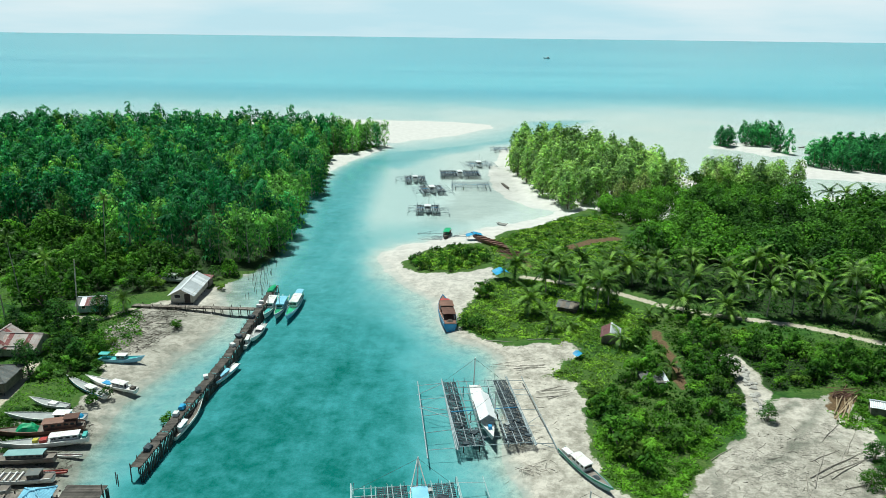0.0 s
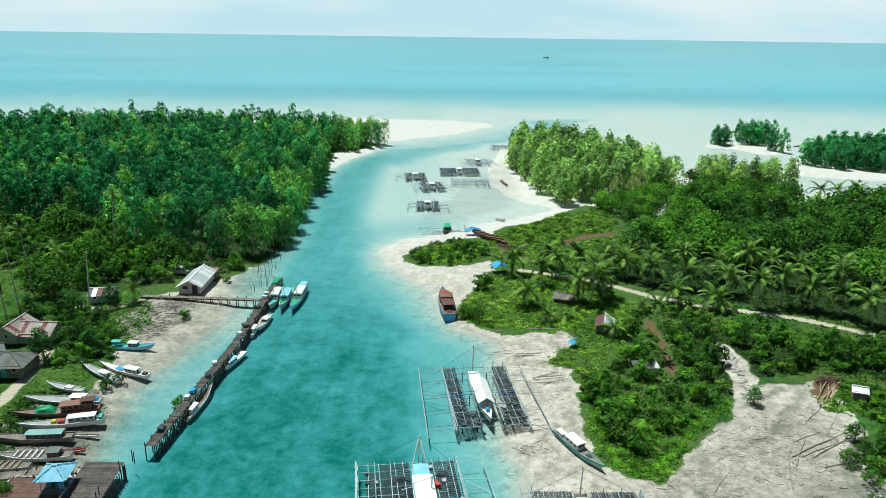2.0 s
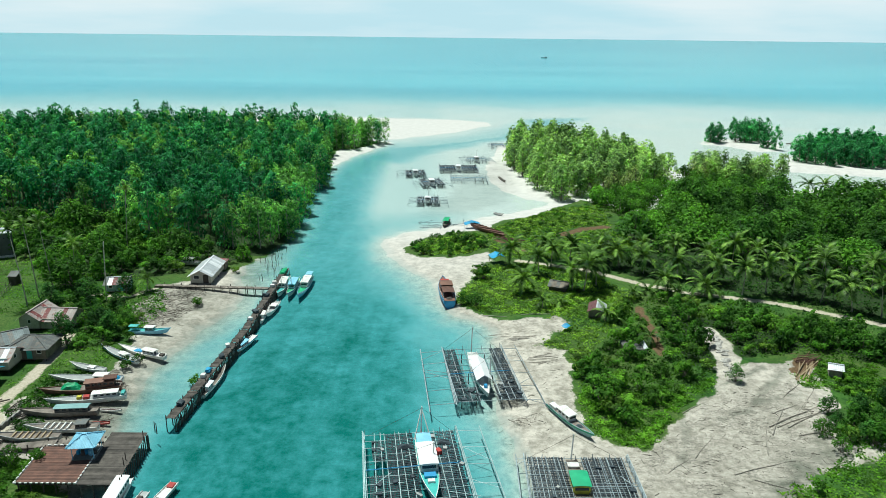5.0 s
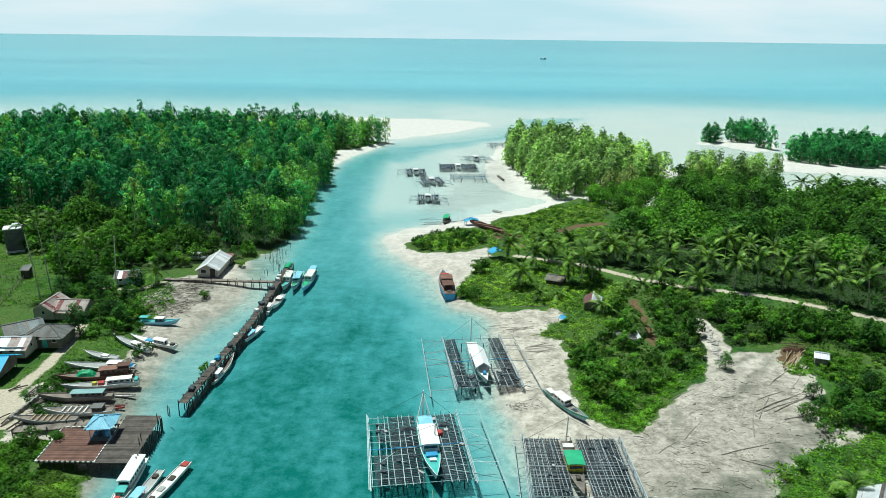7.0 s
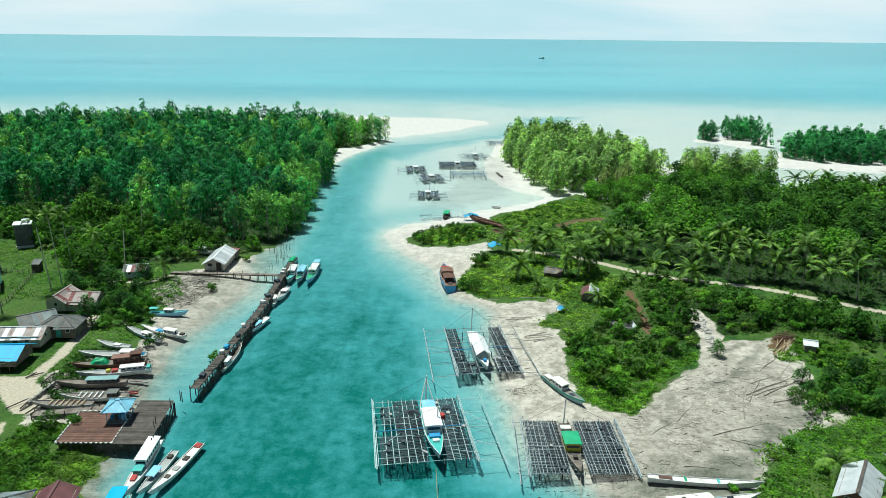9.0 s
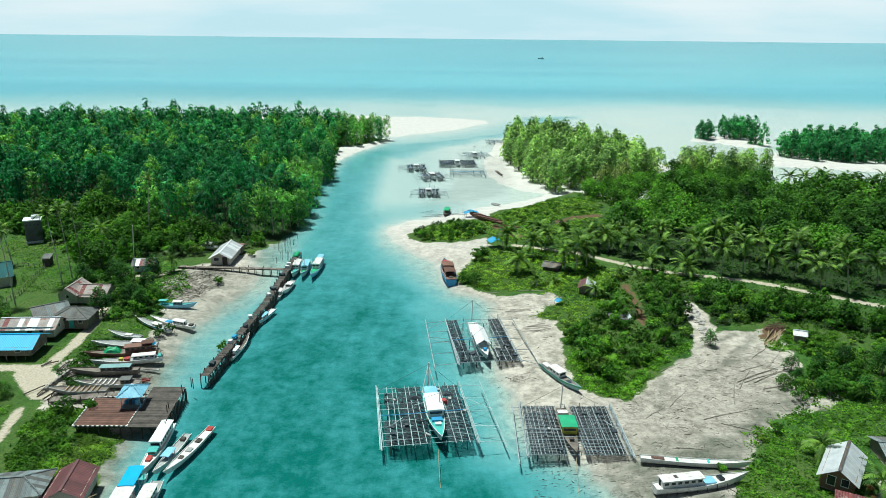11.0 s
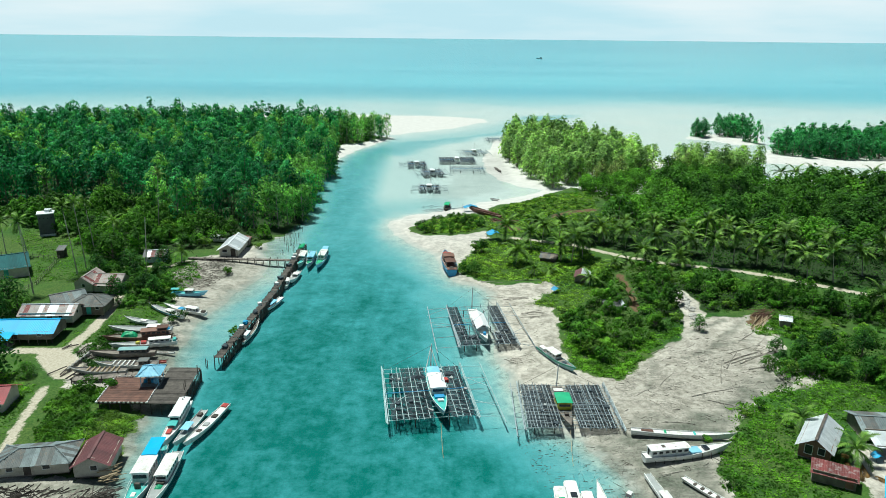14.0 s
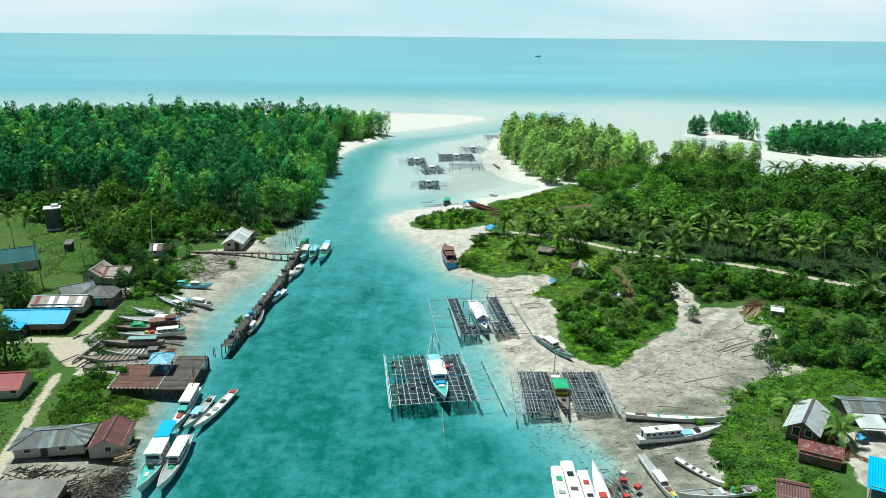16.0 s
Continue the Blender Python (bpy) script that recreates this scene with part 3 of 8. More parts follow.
def inside(poly, x, y):
    """Distance in metres to the outline, positive within it."""
    p = np.array(poly, float)
    q = np.roll(p, -1, 0)
    best, odd = np.full(x.shape, 1e9), np.zeros(x.shape, bool)
    for (ax, ay), (bx, by) in zip(p, q):
        dx, dy = bx - ax, by - ay
        t = np.clip(((x - ax) * dx + (y - ay) * dy) / (dx * dx + dy * dy), 0, 1)
        best = np.minimum(best, (x - ax - t * dx) ** 2 + (y - ay - t * dy) ** 2)
        if dy:
            odd ^= ((ay > y) != (by > y)) & (x < ax + (y - ay) * dx / dy)
    return np.where(odd, 1, -1) * np.sqrt(best)


def along(line, x, y):
    """Distance in metres to a line of points."""
    best = np.full(x.shape, 1e9)
    for (ax, ay), (bx, by) in zip(line, line[1:]):
        dx, dy = bx - ax, by - ay
        t = np.clip(((x - ax) * dx + (y - ay) * dy) / (dx * dx + dy * dy), 0, 1)
        best = np.minimum(best, (x - ax - t * dx) ** 2 + (y - ay - t * dy) ** 2)
    return np.sqrt(best)


def smooth(v, lo, hi):
    t = np.clip((v - lo) / (hi - lo), 0, 1)
    return t * t * (3 - 2 * t)


def wobble(x, y, s):
    """Cheap smooth unevenness between -1 and 1, with hills about s metres apart."""
    k = 6.283 / s
    return (np.sin(k * x + 1.3 * np.sin(k * 0.73 * y + 0.6)) + np.sin(k * 0.91 * y + 1.7 * np.sin(k * 0.59 * x + 2.1)) + np.sin(k * 0.62 * (x + y) + 4.0)) / 3


def relief(x, y):
    """Height of ground, or depth of clear water."""
    shift = 0.8 * wobble(x, y, 9) + 0.4 * wobble(y, x, 3.7)
    land = np.maximum(inside(LAND_WEST, x, y), inside(LAND_EAST, x, y)) + shift
    for islet in ISLETS:
        land = np.maximum(land, np.minimum(inside(islet, x, y) + shift, 4.0))
    bar = inside(SANDBAR, x, y) + 2.0 * wobble(x, y, 23)
    low = 1 - 0.85 * smooth(y, 171.9, 185.7) * smooth(-x, -37.8, -24.6) * smooth(x, -18.9, -11.3)
    up = 1.35 * low * (1 - np.exp(-np.maximum(land, 0) / 7.0)) + 0.06 * wobble(x, y, 2.3) * smooth(land, 1, 6)
    off = np.maximum(-land, 0)
    deep = inside(DEEP_WEST + DEEP_EAST, x, y) + 1.5 * wobble(x, y, 13)
    flat = smooth(y, 145.5, 194.1) * smooth(x, -33.1, -18.9)
    west = smooth(-x, 35.4, 38.7) * smooth(y, 58.2, 72.1) * (1 - smooth(y, 133.1, 149.7))
    east = smooth(x, -22.7, -15.1) * smooth(y, 102.6, 116.4) * (1 - smooth(y, 169.1, 183))
    slope = (np.minimum(0.13 * off, 1.0) * (1 - east) + np.minimum(0.075 * off, 0.7) * east) * (1 - west) + np.minimum((0.12 - 0.08 * smooth(y, 80.4, 108.1)) * off, 0.45) * west
    down = -np.minimum(0.03 * off, 0.14) * (1 - 0.85 * smooth(x, -10, 8)) * flat * (1 - 0.75 * smooth(x, 26.4, 52)) - slope * (1 - flat) * (1 - 0.9 * smooth(y, 263.4, 339.6)) - 0.03 * smooth(off, 0, 0.8)
    edge = np.where(x < -25.5, 1.0 + 2.0 * smooth(y, 138.6, 180.2), 4.0)
    wide = np.where(x < -25.5, 10.0, 12.5)
    down -= (3.9 - 3.45 * smooth(y, 40, 138) - 0.28 * smooth(y, 173.3, 263.4)) * smooth(deep, -edge, wide - edge)
    down -= 0.55 * smooth(inside(OUTLET, x, y) + 3 * wobble(x, y, 31), -5, 12)
    down -= (0.03 + 0.05 * wobble(x, y, 47)) * smooth(y, 332.7, 415.8)
    reach = y + 0.06 * np.abs(x) + 30 * wobble(x, y, 210)
    down -= 1.3 * smooth(reach, 485, 776) + 3.0 * smooth(reach, 720, 2080)
    h = np.where(land > 0, up, down)
    return np.maximum(h, np.where(land > 0, -9, -0.32 + 0.38 * smooth(bar, -24, 12)) - np.where(bar < -24, 9, 0))


def terrain(x, y):
    """Height of the ground and of the bed that the eye makes out under water."""
    h = relief(x, y)
    return np.where(h < 0, -0.45 * np.tanh(-h / 0.7), h)


def offing(y):
    """The sheet ends short of the true horizon: its far part rises by the little that brings its edge there."""
    return 15.0 * np.clip((y - 1200) / 3700, 0, 1) ** 2


def height_at(x, y):
    return float(terrain(np.array([float(x)]), np.array([float(y)]))[0])


def steps(parts):
    """Grid lines: (from, to, first step, last step) stretches, with steps that grow evenly."""
    out = []
    for a, b, s0, s1 in parts:
        v = a
        while v < b - 1e-6:
            out.append(v)
            v += s0 + (s1 - s0) * (v - a) / (b - a)
    return np.array(out + [parts[-1][1]])


def mesh_arrays(name, verts, faces, material, smoothed=False):
    """A mesh from an array of places and an array of faces that all have the same number of corners."""
    me = bpy.data.meshes.new(name)
    verts, faces = np.asarray(verts, np.float32), np.asarray(faces, np.int32)
    n, k = faces.shape
    me.vertices.add(len(verts))
    me.vertices.foreach_set("co", verts.ravel())
    me.loops.add(n * k)
    me.loops.foreach_set("vertex_index", faces.ravel())
    me.polygons.add(n)
    me.polygons.foreach_set("loop_start", np.arange(0, n * k, k, dtype=np.int32))
    me.polygons.foreach_set("use_smooth", np.full(n, smoothed))
    me.update(calc_edges=True)
    me.materials.append(material)
    return me


def build_ground():
    pos_x = steps([(0, 75, 0.72, 0.85), (75, 300, 1.0, 7), (300, 5600, 8, 500)])
    xs = np.concatenate([-pos_x[:0:-1], pos_x])
    ys = steps([(-160, -20, 12, 2.5), (-20, 10, 2, 0.9), (10, 150, 0.85, 1.1), (150, 360, 1.2, 3.4), (360, 860, 4, 12), (860, 4900, 16, 320)])
    gx, gy = np.meshgrid(xs, ys)
    x, y = gx.ravel(), gy.ravel()
    z = terrain(x, y) + offing(y)
    nx, ny = len(xs), len(ys)
    i = (np.arange(ny - 1)[:, None] * nx + np.arange(nx - 1)[None, :]).ravel()
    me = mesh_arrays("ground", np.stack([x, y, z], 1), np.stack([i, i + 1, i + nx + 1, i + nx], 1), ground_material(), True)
    ragged = 0.9 * wobble(x, y, 5.1) + 0.5 * wobble(y, x, 2.1)
    grass = np.maximum(inside(GRASS_WEST, x, y), inside(GRASS_EAST + GRASS_EAST_2, x, y)) + ragged
    mud = np.maximum(smooth(inside(MUD, x, y) + 2.2 * ragged, -2.5, 3), (0.78 - 0.36 * smooth(y, 64, 80)) * smooth(inside(BEACH_WEST, x, y) + ragged, -1.5, 2.5))
    mud = np.maximum(mud, 0.14 * smooth(inside(LITTER_FLAT, x, y) + 2 * ragged, -2, 4))
    mud = np.maximum(mud, 0.7 * smooth(inside(FOREST_SHORE, x, y) + 1.5 * ragged, -1.5, 2.5))
    mud = np.maximum(mud, 0.9 * smooth(inside(BANK_WEST, x, y) + ragged, -1, 2))
    mud = np.maximum(mud, 0.7 * smooth(inside(WRECK_YARD, x, y) + ragged, -1, 2))
    for line, w in DITCHES:
        mud = np.maximum(mud, 0.7 - 0.7 * smooth(along(line, x, y) + 0.35 * ragged, w * 0.4, w * 1.5))
    masks = {"mud": mud, "grass": smooth(grass, -1.2, 1.2), "track": 0 * x, "soil": 0 * x, "litter": 0 * x}
    for line, w in TRACKS:
        masks["track"] = np.maximum(masks["track"], 1 - smooth(along(line, x, y) + 0.2 * ragged, max(0, w - 0.75), w + 0.75))
    for line, w in SOILS:
        masks["soil"] = np.maximum(masks["soil"], 1 - smooth(along(line, x, y) + 0.5 * ragged, max(0, w - 0.8), w + 0.8))
    stony = 1 + 0 * x
    for line, w in STONY:
        stony = np.minimum(stony, smooth(along(line, x, y) + 0.6 * ragged, w * 0.6, w * 1.4))
        masks["grass"] *= smooth(along(line, x, y) + 0.6 * ragged, w * 0.6, w * 1.4)
    for poly in (YARD, WRECK_YARD):
        masks["grass"] *= 1 - smooth(inside(poly, x, y) + ragged, -1, 1.5)
    for poly, most in ((LITTER_EAST, 0.55), (LITTER_FLAT, 0.3), (LITTER_SHORE, 0.8), (LITTER_WEST, 1.0), (BOATYARD, 0.9)):
        masks["litter"] = np.maximum(masks["litter"], most * smooth(inside(poly, x, y) + 2 * ragged, -2, 3) * (0.72 + 0.28 * wobble(x, y, 14)))
    # each stand darkens the ground colour in place of its own shade
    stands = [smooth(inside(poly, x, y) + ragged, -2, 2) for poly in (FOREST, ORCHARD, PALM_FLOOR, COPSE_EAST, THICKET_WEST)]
    masks["floor_shade"] = np.maximum.reduce([stands[0], stands[1], 0.8 * stands[2], 0.8 * stands[3], 0.6 * stands[4]]) * (1 - masks["track"]) * stony
    masks["depth"] = np.maximum(-relief(x, y), 0)
    masks["coral"] = smooth(y - 0.17 * np.abs(x), 92, 194)
    masks["sea"] = smooth(y + 0.06 * np.abs(x) + 40 * wobble(x, y, 260), 430, 776)
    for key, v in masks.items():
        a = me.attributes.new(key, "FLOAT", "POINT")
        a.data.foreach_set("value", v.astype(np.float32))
    return tagged(new("ground", me), "white sand, grassy land and sea bed in one sheet", "ground", kind="structure")


build_ground()
sea_rows = np.array([-160.0] + [1200 + 3700 * k / 24 for k in range(25)])
sea_verts = np.array([(x, y, z) for y, z in zip(sea_rows, offing(sea_rows)) for x in (-5600, 5600)])
sea = mesh_arrays("water", sea_verts, [(2 * k, 2 * k + 1, 2 * k + 3, 2 * k + 2) for k in range(25)], water_material())
tagged(new("water", sea), "clear turquoise water of inlet and sea", "water", kind="structure")


# ---- plants ----
def scatter(poly, gap, seed, avoid=()):
    """Places about gap metres apart within an outline, off the lines to avoid."""
    rng = np.random.default_rng(seed)
    p = np.array(poly)
    gx, gy = np.meshgrid(np.arange(p[:, 0].min(), p[:, 0].max(), gap), np.arange(p[:, 1].min(), p[:, 1].max(), gap))
    x = gx.ravel() + rng.uniform(-0.45, 0.45, gx.size) * gap
    y = gy.ravel() + rng.uniform(-0.45, 0.45, gx.size) * gap
    keep = inside(poly, x, y) > 0
    for line, w in avoid:
        keep &= along(line, x, y) > w
    return x[keep], y[keep], rng


def leaf_cloud(lobes, count, size, rng, upright=0.0):
    """Leaf clumps as small bent four-cornered blades over and inside lobes given as (x, y, z, rx, ry, rz)."""
    lob = np.array(lobes, float)
    area = lob[:, 3] * lob[:, 4] + lob[:, 3] * lob[:, 5] + lob[:, 4] * lob[:, 5]
    pick = rng.choice(len(lob), count, p=area / area.sum())
    d = rng.normal(size=(count, 3))
    d /= np.linalg.norm(d, axis=1)[:, None]
    d[:, 2] = np.where(d[:, 2] < -0.35, -d[:, 2], d[:, 2])
    r = rng.uniform(0.72, 1.05, count)
    centre = lob[pick, :3] + d * lob[pick, 3:] * r[:, None]
    n = d + rng.normal(scale=0.16, size=(count, 3)) + np.array([0, 0, 0.3])
    n /= np.linalg.norm(n, axis=1)[:, None]
    a = np.cross(n, rng.normal(size=(count, 3)) + np.array([0, 0, upright * 3]))
    a /= np.linalg.norm(a, axis=1)[:, None] + 1e-9
    b = np.cross(n, a)
    s = size * rng.uniform(0.6, 1.35, count)[:, None]
    tip = n * s * 0.18
    wide, tall = (0.5, 0.62) if not upright else (0.40, 0.74)
    v = np.stack([centre - a * s * wide, centre - b * s * tall - tip, centre + a * s * wide * 0.9, centre + b * s * tall - tip], 1)
    return v.reshape(-1, 3), np.arange(count * 4).reshape(-1, 4)


def tube(points, radii, sides=6):
    """A tapered tube through points; all faces four-cornered."""
    pts = [Vector(p) for p in points]
    verts, faces = [], []
    for k, p in enumerate(pts):
        way = (pts[min(k + 1, len(pts) - 1)] - pts[max(k - 1, 0)]).normalized()
        side = way.orthogonal().normalized()
        up = way.cross(side)
        for j in range(sides):
            a = 2 * math.pi * j / sides
            verts.append(p + (side * math.cos(a) + up * math.sin(a)) * radii[k])
    for k in range(len(pts) - 1):
        for j in range(sides):
            i, o = k * sides + j, k * sides + (j + 1) % sides
            faces.append((i, o, o + sides, i + sides))
    return np.array([tuple(v) for v in verts]), np.array(faces)


def joined(pieces):
    vs, fs, n = [], [], 0
    for v, f in pieces:
        vs.append(v)
        fs.append(np.asarray(f) + n)
        n += len(v)
    return np.concatenate(vs), np.concatenate(fs)


class Plant:
    """One form of tree or shrub: its woody mesh and its crown, as arrays and as shared meshes."""

    def __init__(self, name, wood, crown, bark, leaf):
        self.name, self.stem, self.crown, self.leaf = name, wood[0], crown, leaf
        wood = joined(wood)
        self.wood_mesh = mesh_arrays(name + "_wood", *wood, bark, True)
        self.crown_mesh = mesh_arrays(name + "_leaves", *crown, leaf)

    def stand(self, x, y, z, turn, scale, tall, label, category, group):
        top = new(self.name)
        top.empty_display_size = 0.5
        top.matrix_basis = Matrix.LocRotScale((x, y, z), Euler((0, 0, turn)), (scale, scale, scale * tall))
        tagged(top, label, category, group)
        for part_name, me in (("trunk", self.wood_mesh), ("crown", self.crown_mesh)):
            ob = new(part_name, me)
            ob.parent = top
        return top


def tree_form(name, seed, tall, spread, start, lobes, leaves, size, leaf, trunk=0.16, upright=0.0, dome=False):
    rng = np.random.default_rng(seed)
    lean = rng.uniform(-0.06, 0.06, 2) * tall
    stem = [(lean[0] * t * t, lean[1] * t * t, tall * 0.92 * t - 0.3 * (t == 0)) for t in (0, 0.25, 0.5, 0.75, 1)]
    wood = [tube(stem, [trunk * 1.5, trunk * 1.1, trunk * 0.85, trunk * 0.55, trunk * 0.2])]
    cloud = [(0, 0, tall * 0.52, spread * 0.72, spread * 0.72, tall * 0.34)] if dome else [(lean[0] * 0.5, lean[1] * 0.5, tall * 0.55, spread * 0.58, spread * 0.58, tall * 0.38)]
    for k in range(lobes):
        t = k / (lobes - 1)
        a = k * 2.4 + rng.uniform(-0.4, 0.4)
        body = math.sin(math.pi * (0.24 + 0.60 * t)) ** 0.8 if not dome else math.cos(0.5 * math.pi * t ** 1.6) * 0.95 + 0.1
        reach = spread * 0.58 * max(body, 0.45) * rng.uniform(0.7, 1.15) * (1 - (k == lobes - 1))
        r = spread * (rng.uniform(0.40, 0.52) * (0.70 + 0.30 * body) if not dome else rng.uniform(0.30, 0.46) * (0.75 + 0.25 * body))
        r *= 1.0 if dome else 1 + 0.35 * max(0.0, t - 0.5)
        h = tall * (start + (0.97 - start) * t) - r * 0.5
        at = (lean[0] * t + reach * math.cos(a), lean[1] * t + reach * math.sin(a), max(h, 0.5 * r))
        cloud.append((*at, r, r, r * rng.uniform(0.95, 1.35)))
        root = (lean[0] * t * 0.5, lean[1] * t * 0.5, max(0.3, h - spread * 0.7))
        if k % 2 == 0:
            wood.append(tube([root, ((root[0] + at[0]) / 2, (root[1] + at[1]) / 2, (root[2] + h) / 2 + 0.1), at], [trunk * 0.5, trunk * 0.35, trunk * 0.12], 4))
    return Plant(name, wood, leaf_cloud(cloud, leaves, size, rng, upright), PALE_BARK if upright else BARK, leaf)


def plant_wood(places, forms, nearest, label, category, group, low, high, stuff_name, stuff_label, stand_of=None):
    """stand_of: the outline of a closed stand, whose inner trees have live leaves in the upper crown only. Stands single trees where nearest(x, y) holds (75 at most) and joins the rest, leaf tone by leaf tone. The tones keep together in patches."""
    xs, ys, rng = places
    zs = terrain(xs, ys)
    near = nearest(xs, ys)
    order = np.argsort(~near, kind="stable")
    patch = 0.5 + 0.5 * wobble(xs + 40, ys, 44) + rng.normal(0, 0.38, len(xs)) + 0.75 * smooth(xs, -68, -46) * (xs < 0) - 0.45 * smooth(xs, 47, 58) * (ys < 116) + 0.6 * (1 - smooth(xs, 62, 84)) * (xs > 30) * (ys > 135) + 0.3 * (xs > 20) * (xs < 46) * (ys < 100) - 0.4 * (xs < -52) * (1 - smooth(ys, 165, 210))
    size = 0.5 + 0.5 * wobble(ys, xs + 17, 19)
    inner = inside(stand_of, xs, ys) > 9 if stand_of else np.zeros(len(xs), bool)
    single, bodies = 0, {}
    for i in order:
        form = forms[int(np.clip(patch[i], 0, 0.999) * len(forms))]
        turn, tall = rng.uniform(0, 6.28), rng.uniform(0.88, 1.14)
        scale = low + (high - low) * np.clip(0.45 * size[i] + 0.55 * rng.random(), 0, 1)
        tall *= 1 + 0.06 * (xs[i] < -20) * smooth(ys[i] - 0.4 * xs[i], 222, 298)
        if near[i] and single < 75:
            form.stand(xs[i], ys[i], zs[i] - 0.05, turn, scale, tall, label, category, group)
            single += 1
            continue
        c, s = math.cos(turn) * scale, math.sin(turn) * scale
        m = np.array([[c, -s, 0], [s, c, 0], [0, 0, scale * tall]])
        at = np.array([xs[i], ys[i], zs[i] - 0.05])
        leaves, wood, tones = bodies.setdefault(form.leaf.name, ([], [], []))
        body = form.crown[0]
        if inner[i]:
            quads = body.reshape(-1, 4, 3)
            body = quads[quads[:, :, 2].mean(1) > 0.46 * body[:, 2].max()].reshape(-1, 3)
        if ys[i] > 228 or abs(xs[i]) > 109:
            # far trees keep every second leaf clump, half as large again
            quads = body.reshape(-1, 4, 3)[::2]
            mid = quads.mean(1, keepdims=True)
            body = (mid + (quads - mid) * 1.45).reshape(-1, 3)
        tones.append(np.full(len(body), rng.random(), np.float32))
        leaves.append((body @ m.T + at, form.crown[1][:len(body) // 4]))
        wood.append((form.stem[0] @ m.T + at, form.stem[1]))
    for leaf_name, (leaves, wood, tones) in bodies.items():
        body = new(stuff_name, mesh_arrays(stuff_name, *joined(leaves), bpy.data.materials[leaf_name]))
        body.data.attributes.new("tone", "FLOAT", "POINT").data.foreach_set("value", np.concatenate(tones))
        tagged(body, stuff_label, category, kind="stuff")
        stems = new("woody_stems", mesh_arrays("woody_stems", *joined(wood), BARK, True))
        stems.parent = body
        tagged(stems, kind="stuff")



forest_forms = [tree_form("forest_tree", 10 + k, t, w, 0.12, n, 560, 0.58, leaf, 0.15, 1.0) for k, (t, w, n, leaf) in enumerate(((14.2, 3.3, 14, LEAF_FOREST_DARK), (15.2, 3.1, 15, LEAF_FOREST_DARK), (13.4, 3.5, 13, LEAF_FOREST), (14.6, 3.0, 15, LEAF_FOREST), (12.8, 3.3, 13, LEAF_FOREST_BRIGHT)))]
plant_wood(scatter(FOREST, 5.3, 1), forest_forms, lambda x, y: (x > -58) | (y < 155 + 0.02 * -x), "tall dark green swamp forest tree with a thin grey trunk", "tree", "trees of the swamp forest",
           0.74, 1.16, "forest_canopy", "dense dark green canopy of the swamp forest", FOREST)
plant_wood(scatter(TIP, 4.56, 2), forest_forms, lambda x, y: x > -999, "tall dark green shore tree on the sandy point", "tree", "trees of the sandy point", 0.75, 1.0, "point_canopy", "green shore trees on the sandy point")
mangrove_forms = [tree_form("mangrove_tree", 30 + k, t, w, 0.14, 17, 720, 0.62, leaf, 0.2, 0, round_top) for k, (t, w, leaf, round_top) in enumerate(((11.6, 4.9, LEAF_MANGROVE, True), (13.2, 4.4, LEAF_MANGROVE_DARK, True), (10.4, 5.2, LEAF_MANGROVE, True), (12.4, 4.2, LEAF_MANGROVE_DARK, True)))]
plant_wood(scatter(MANGROVE, 5.59, 3), mangrove_forms, lambda x, y: x > -999, "bright green bushy mangrove tree on pale tidal sand", "tree", "mangroves on the tidal flat", 0.8, 1.1, "mangrove_canopy", "bright green mangrove canopy")
plant_wood(scatter(GROVE, 5.0, 4), mangrove_forms, lambda x, y: x > -999, "bright green bushy mangrove tree behind the orchard", "tree", "mangroves behind the orchard", 0.72, 0.95, "grove_canopy", "bright green mangrove canopy")
islet_forms = [tree_form("islet_tree", 40 + k, t, 4.2, 0.12, 9, 420, 0.7, LEAF_FOREST, 0.2, 0, True) for k, t in enumerate((10.5, 12.0))]
for poly, seed in (([(136, 340.7), (143.6, 333.8), (149.2, 342.2), (141.7, 349.1)], 5), ([(154.9, 342.3), (162.5, 339.6), (173.8, 348), (170, 357.6), (156.8, 357.5)], 6), ([(160.6, 321.5), (167.2, 320.2), (168.1, 327.1), (161.5, 328.5)], 7), ([(156.8, 285.4), (170, 273.1), (185.1, 267.7), (245.6, 265.4), (245.6, 323.6), (179.5, 314.7)], 8)):
    plant_wood(scatter(poly, 4.1 if seed < 8 else 5.0, seed), islet_forms, lambda x, y: x > -999, "round dark green mangrove on a sandy islet", "tree", "mangroves on the islets", 0.8, 1.08, "islet_canopy", "dark green mangrove canopy")
pale_forms = [tree_form("pale_tree", 45, 9.5, 3.2, 0.2, 10, 260, 0.5, LEAF_PALE, 0.16)]
for k, (px, py) in enumerate([(62.3, 208.4), (65.2, 212.6), (59.5, 209.8), (68, 214), (56.7, 205.6), (95.4, 236.4), (97.3, 229.5)]):
    pale_forms[0].stand(px, py, height_at(px, py), k * 1.1, 0.75 + 0.08 * (k % 4), 1.0, "thin pale half-bare tree before the mangroves", "tree", "pale trees")
orchard_forms = [tree_form("orchard_tree", 50 + k, t, w, 0.30, 17, 900, 0.50, leaf, 0.2, 0, True) for k, (t, w, leaf) in enumerate(((6.7, 4.9, LEAF_ORCHARD), (7.8, 4.6, LEAF_ORCHARD_DARK), (5.9, 5.0, LEAF_ORCHARD_BRIGHT), (7.2, 4.6, LEAF_ORCHARD_DARK)))]
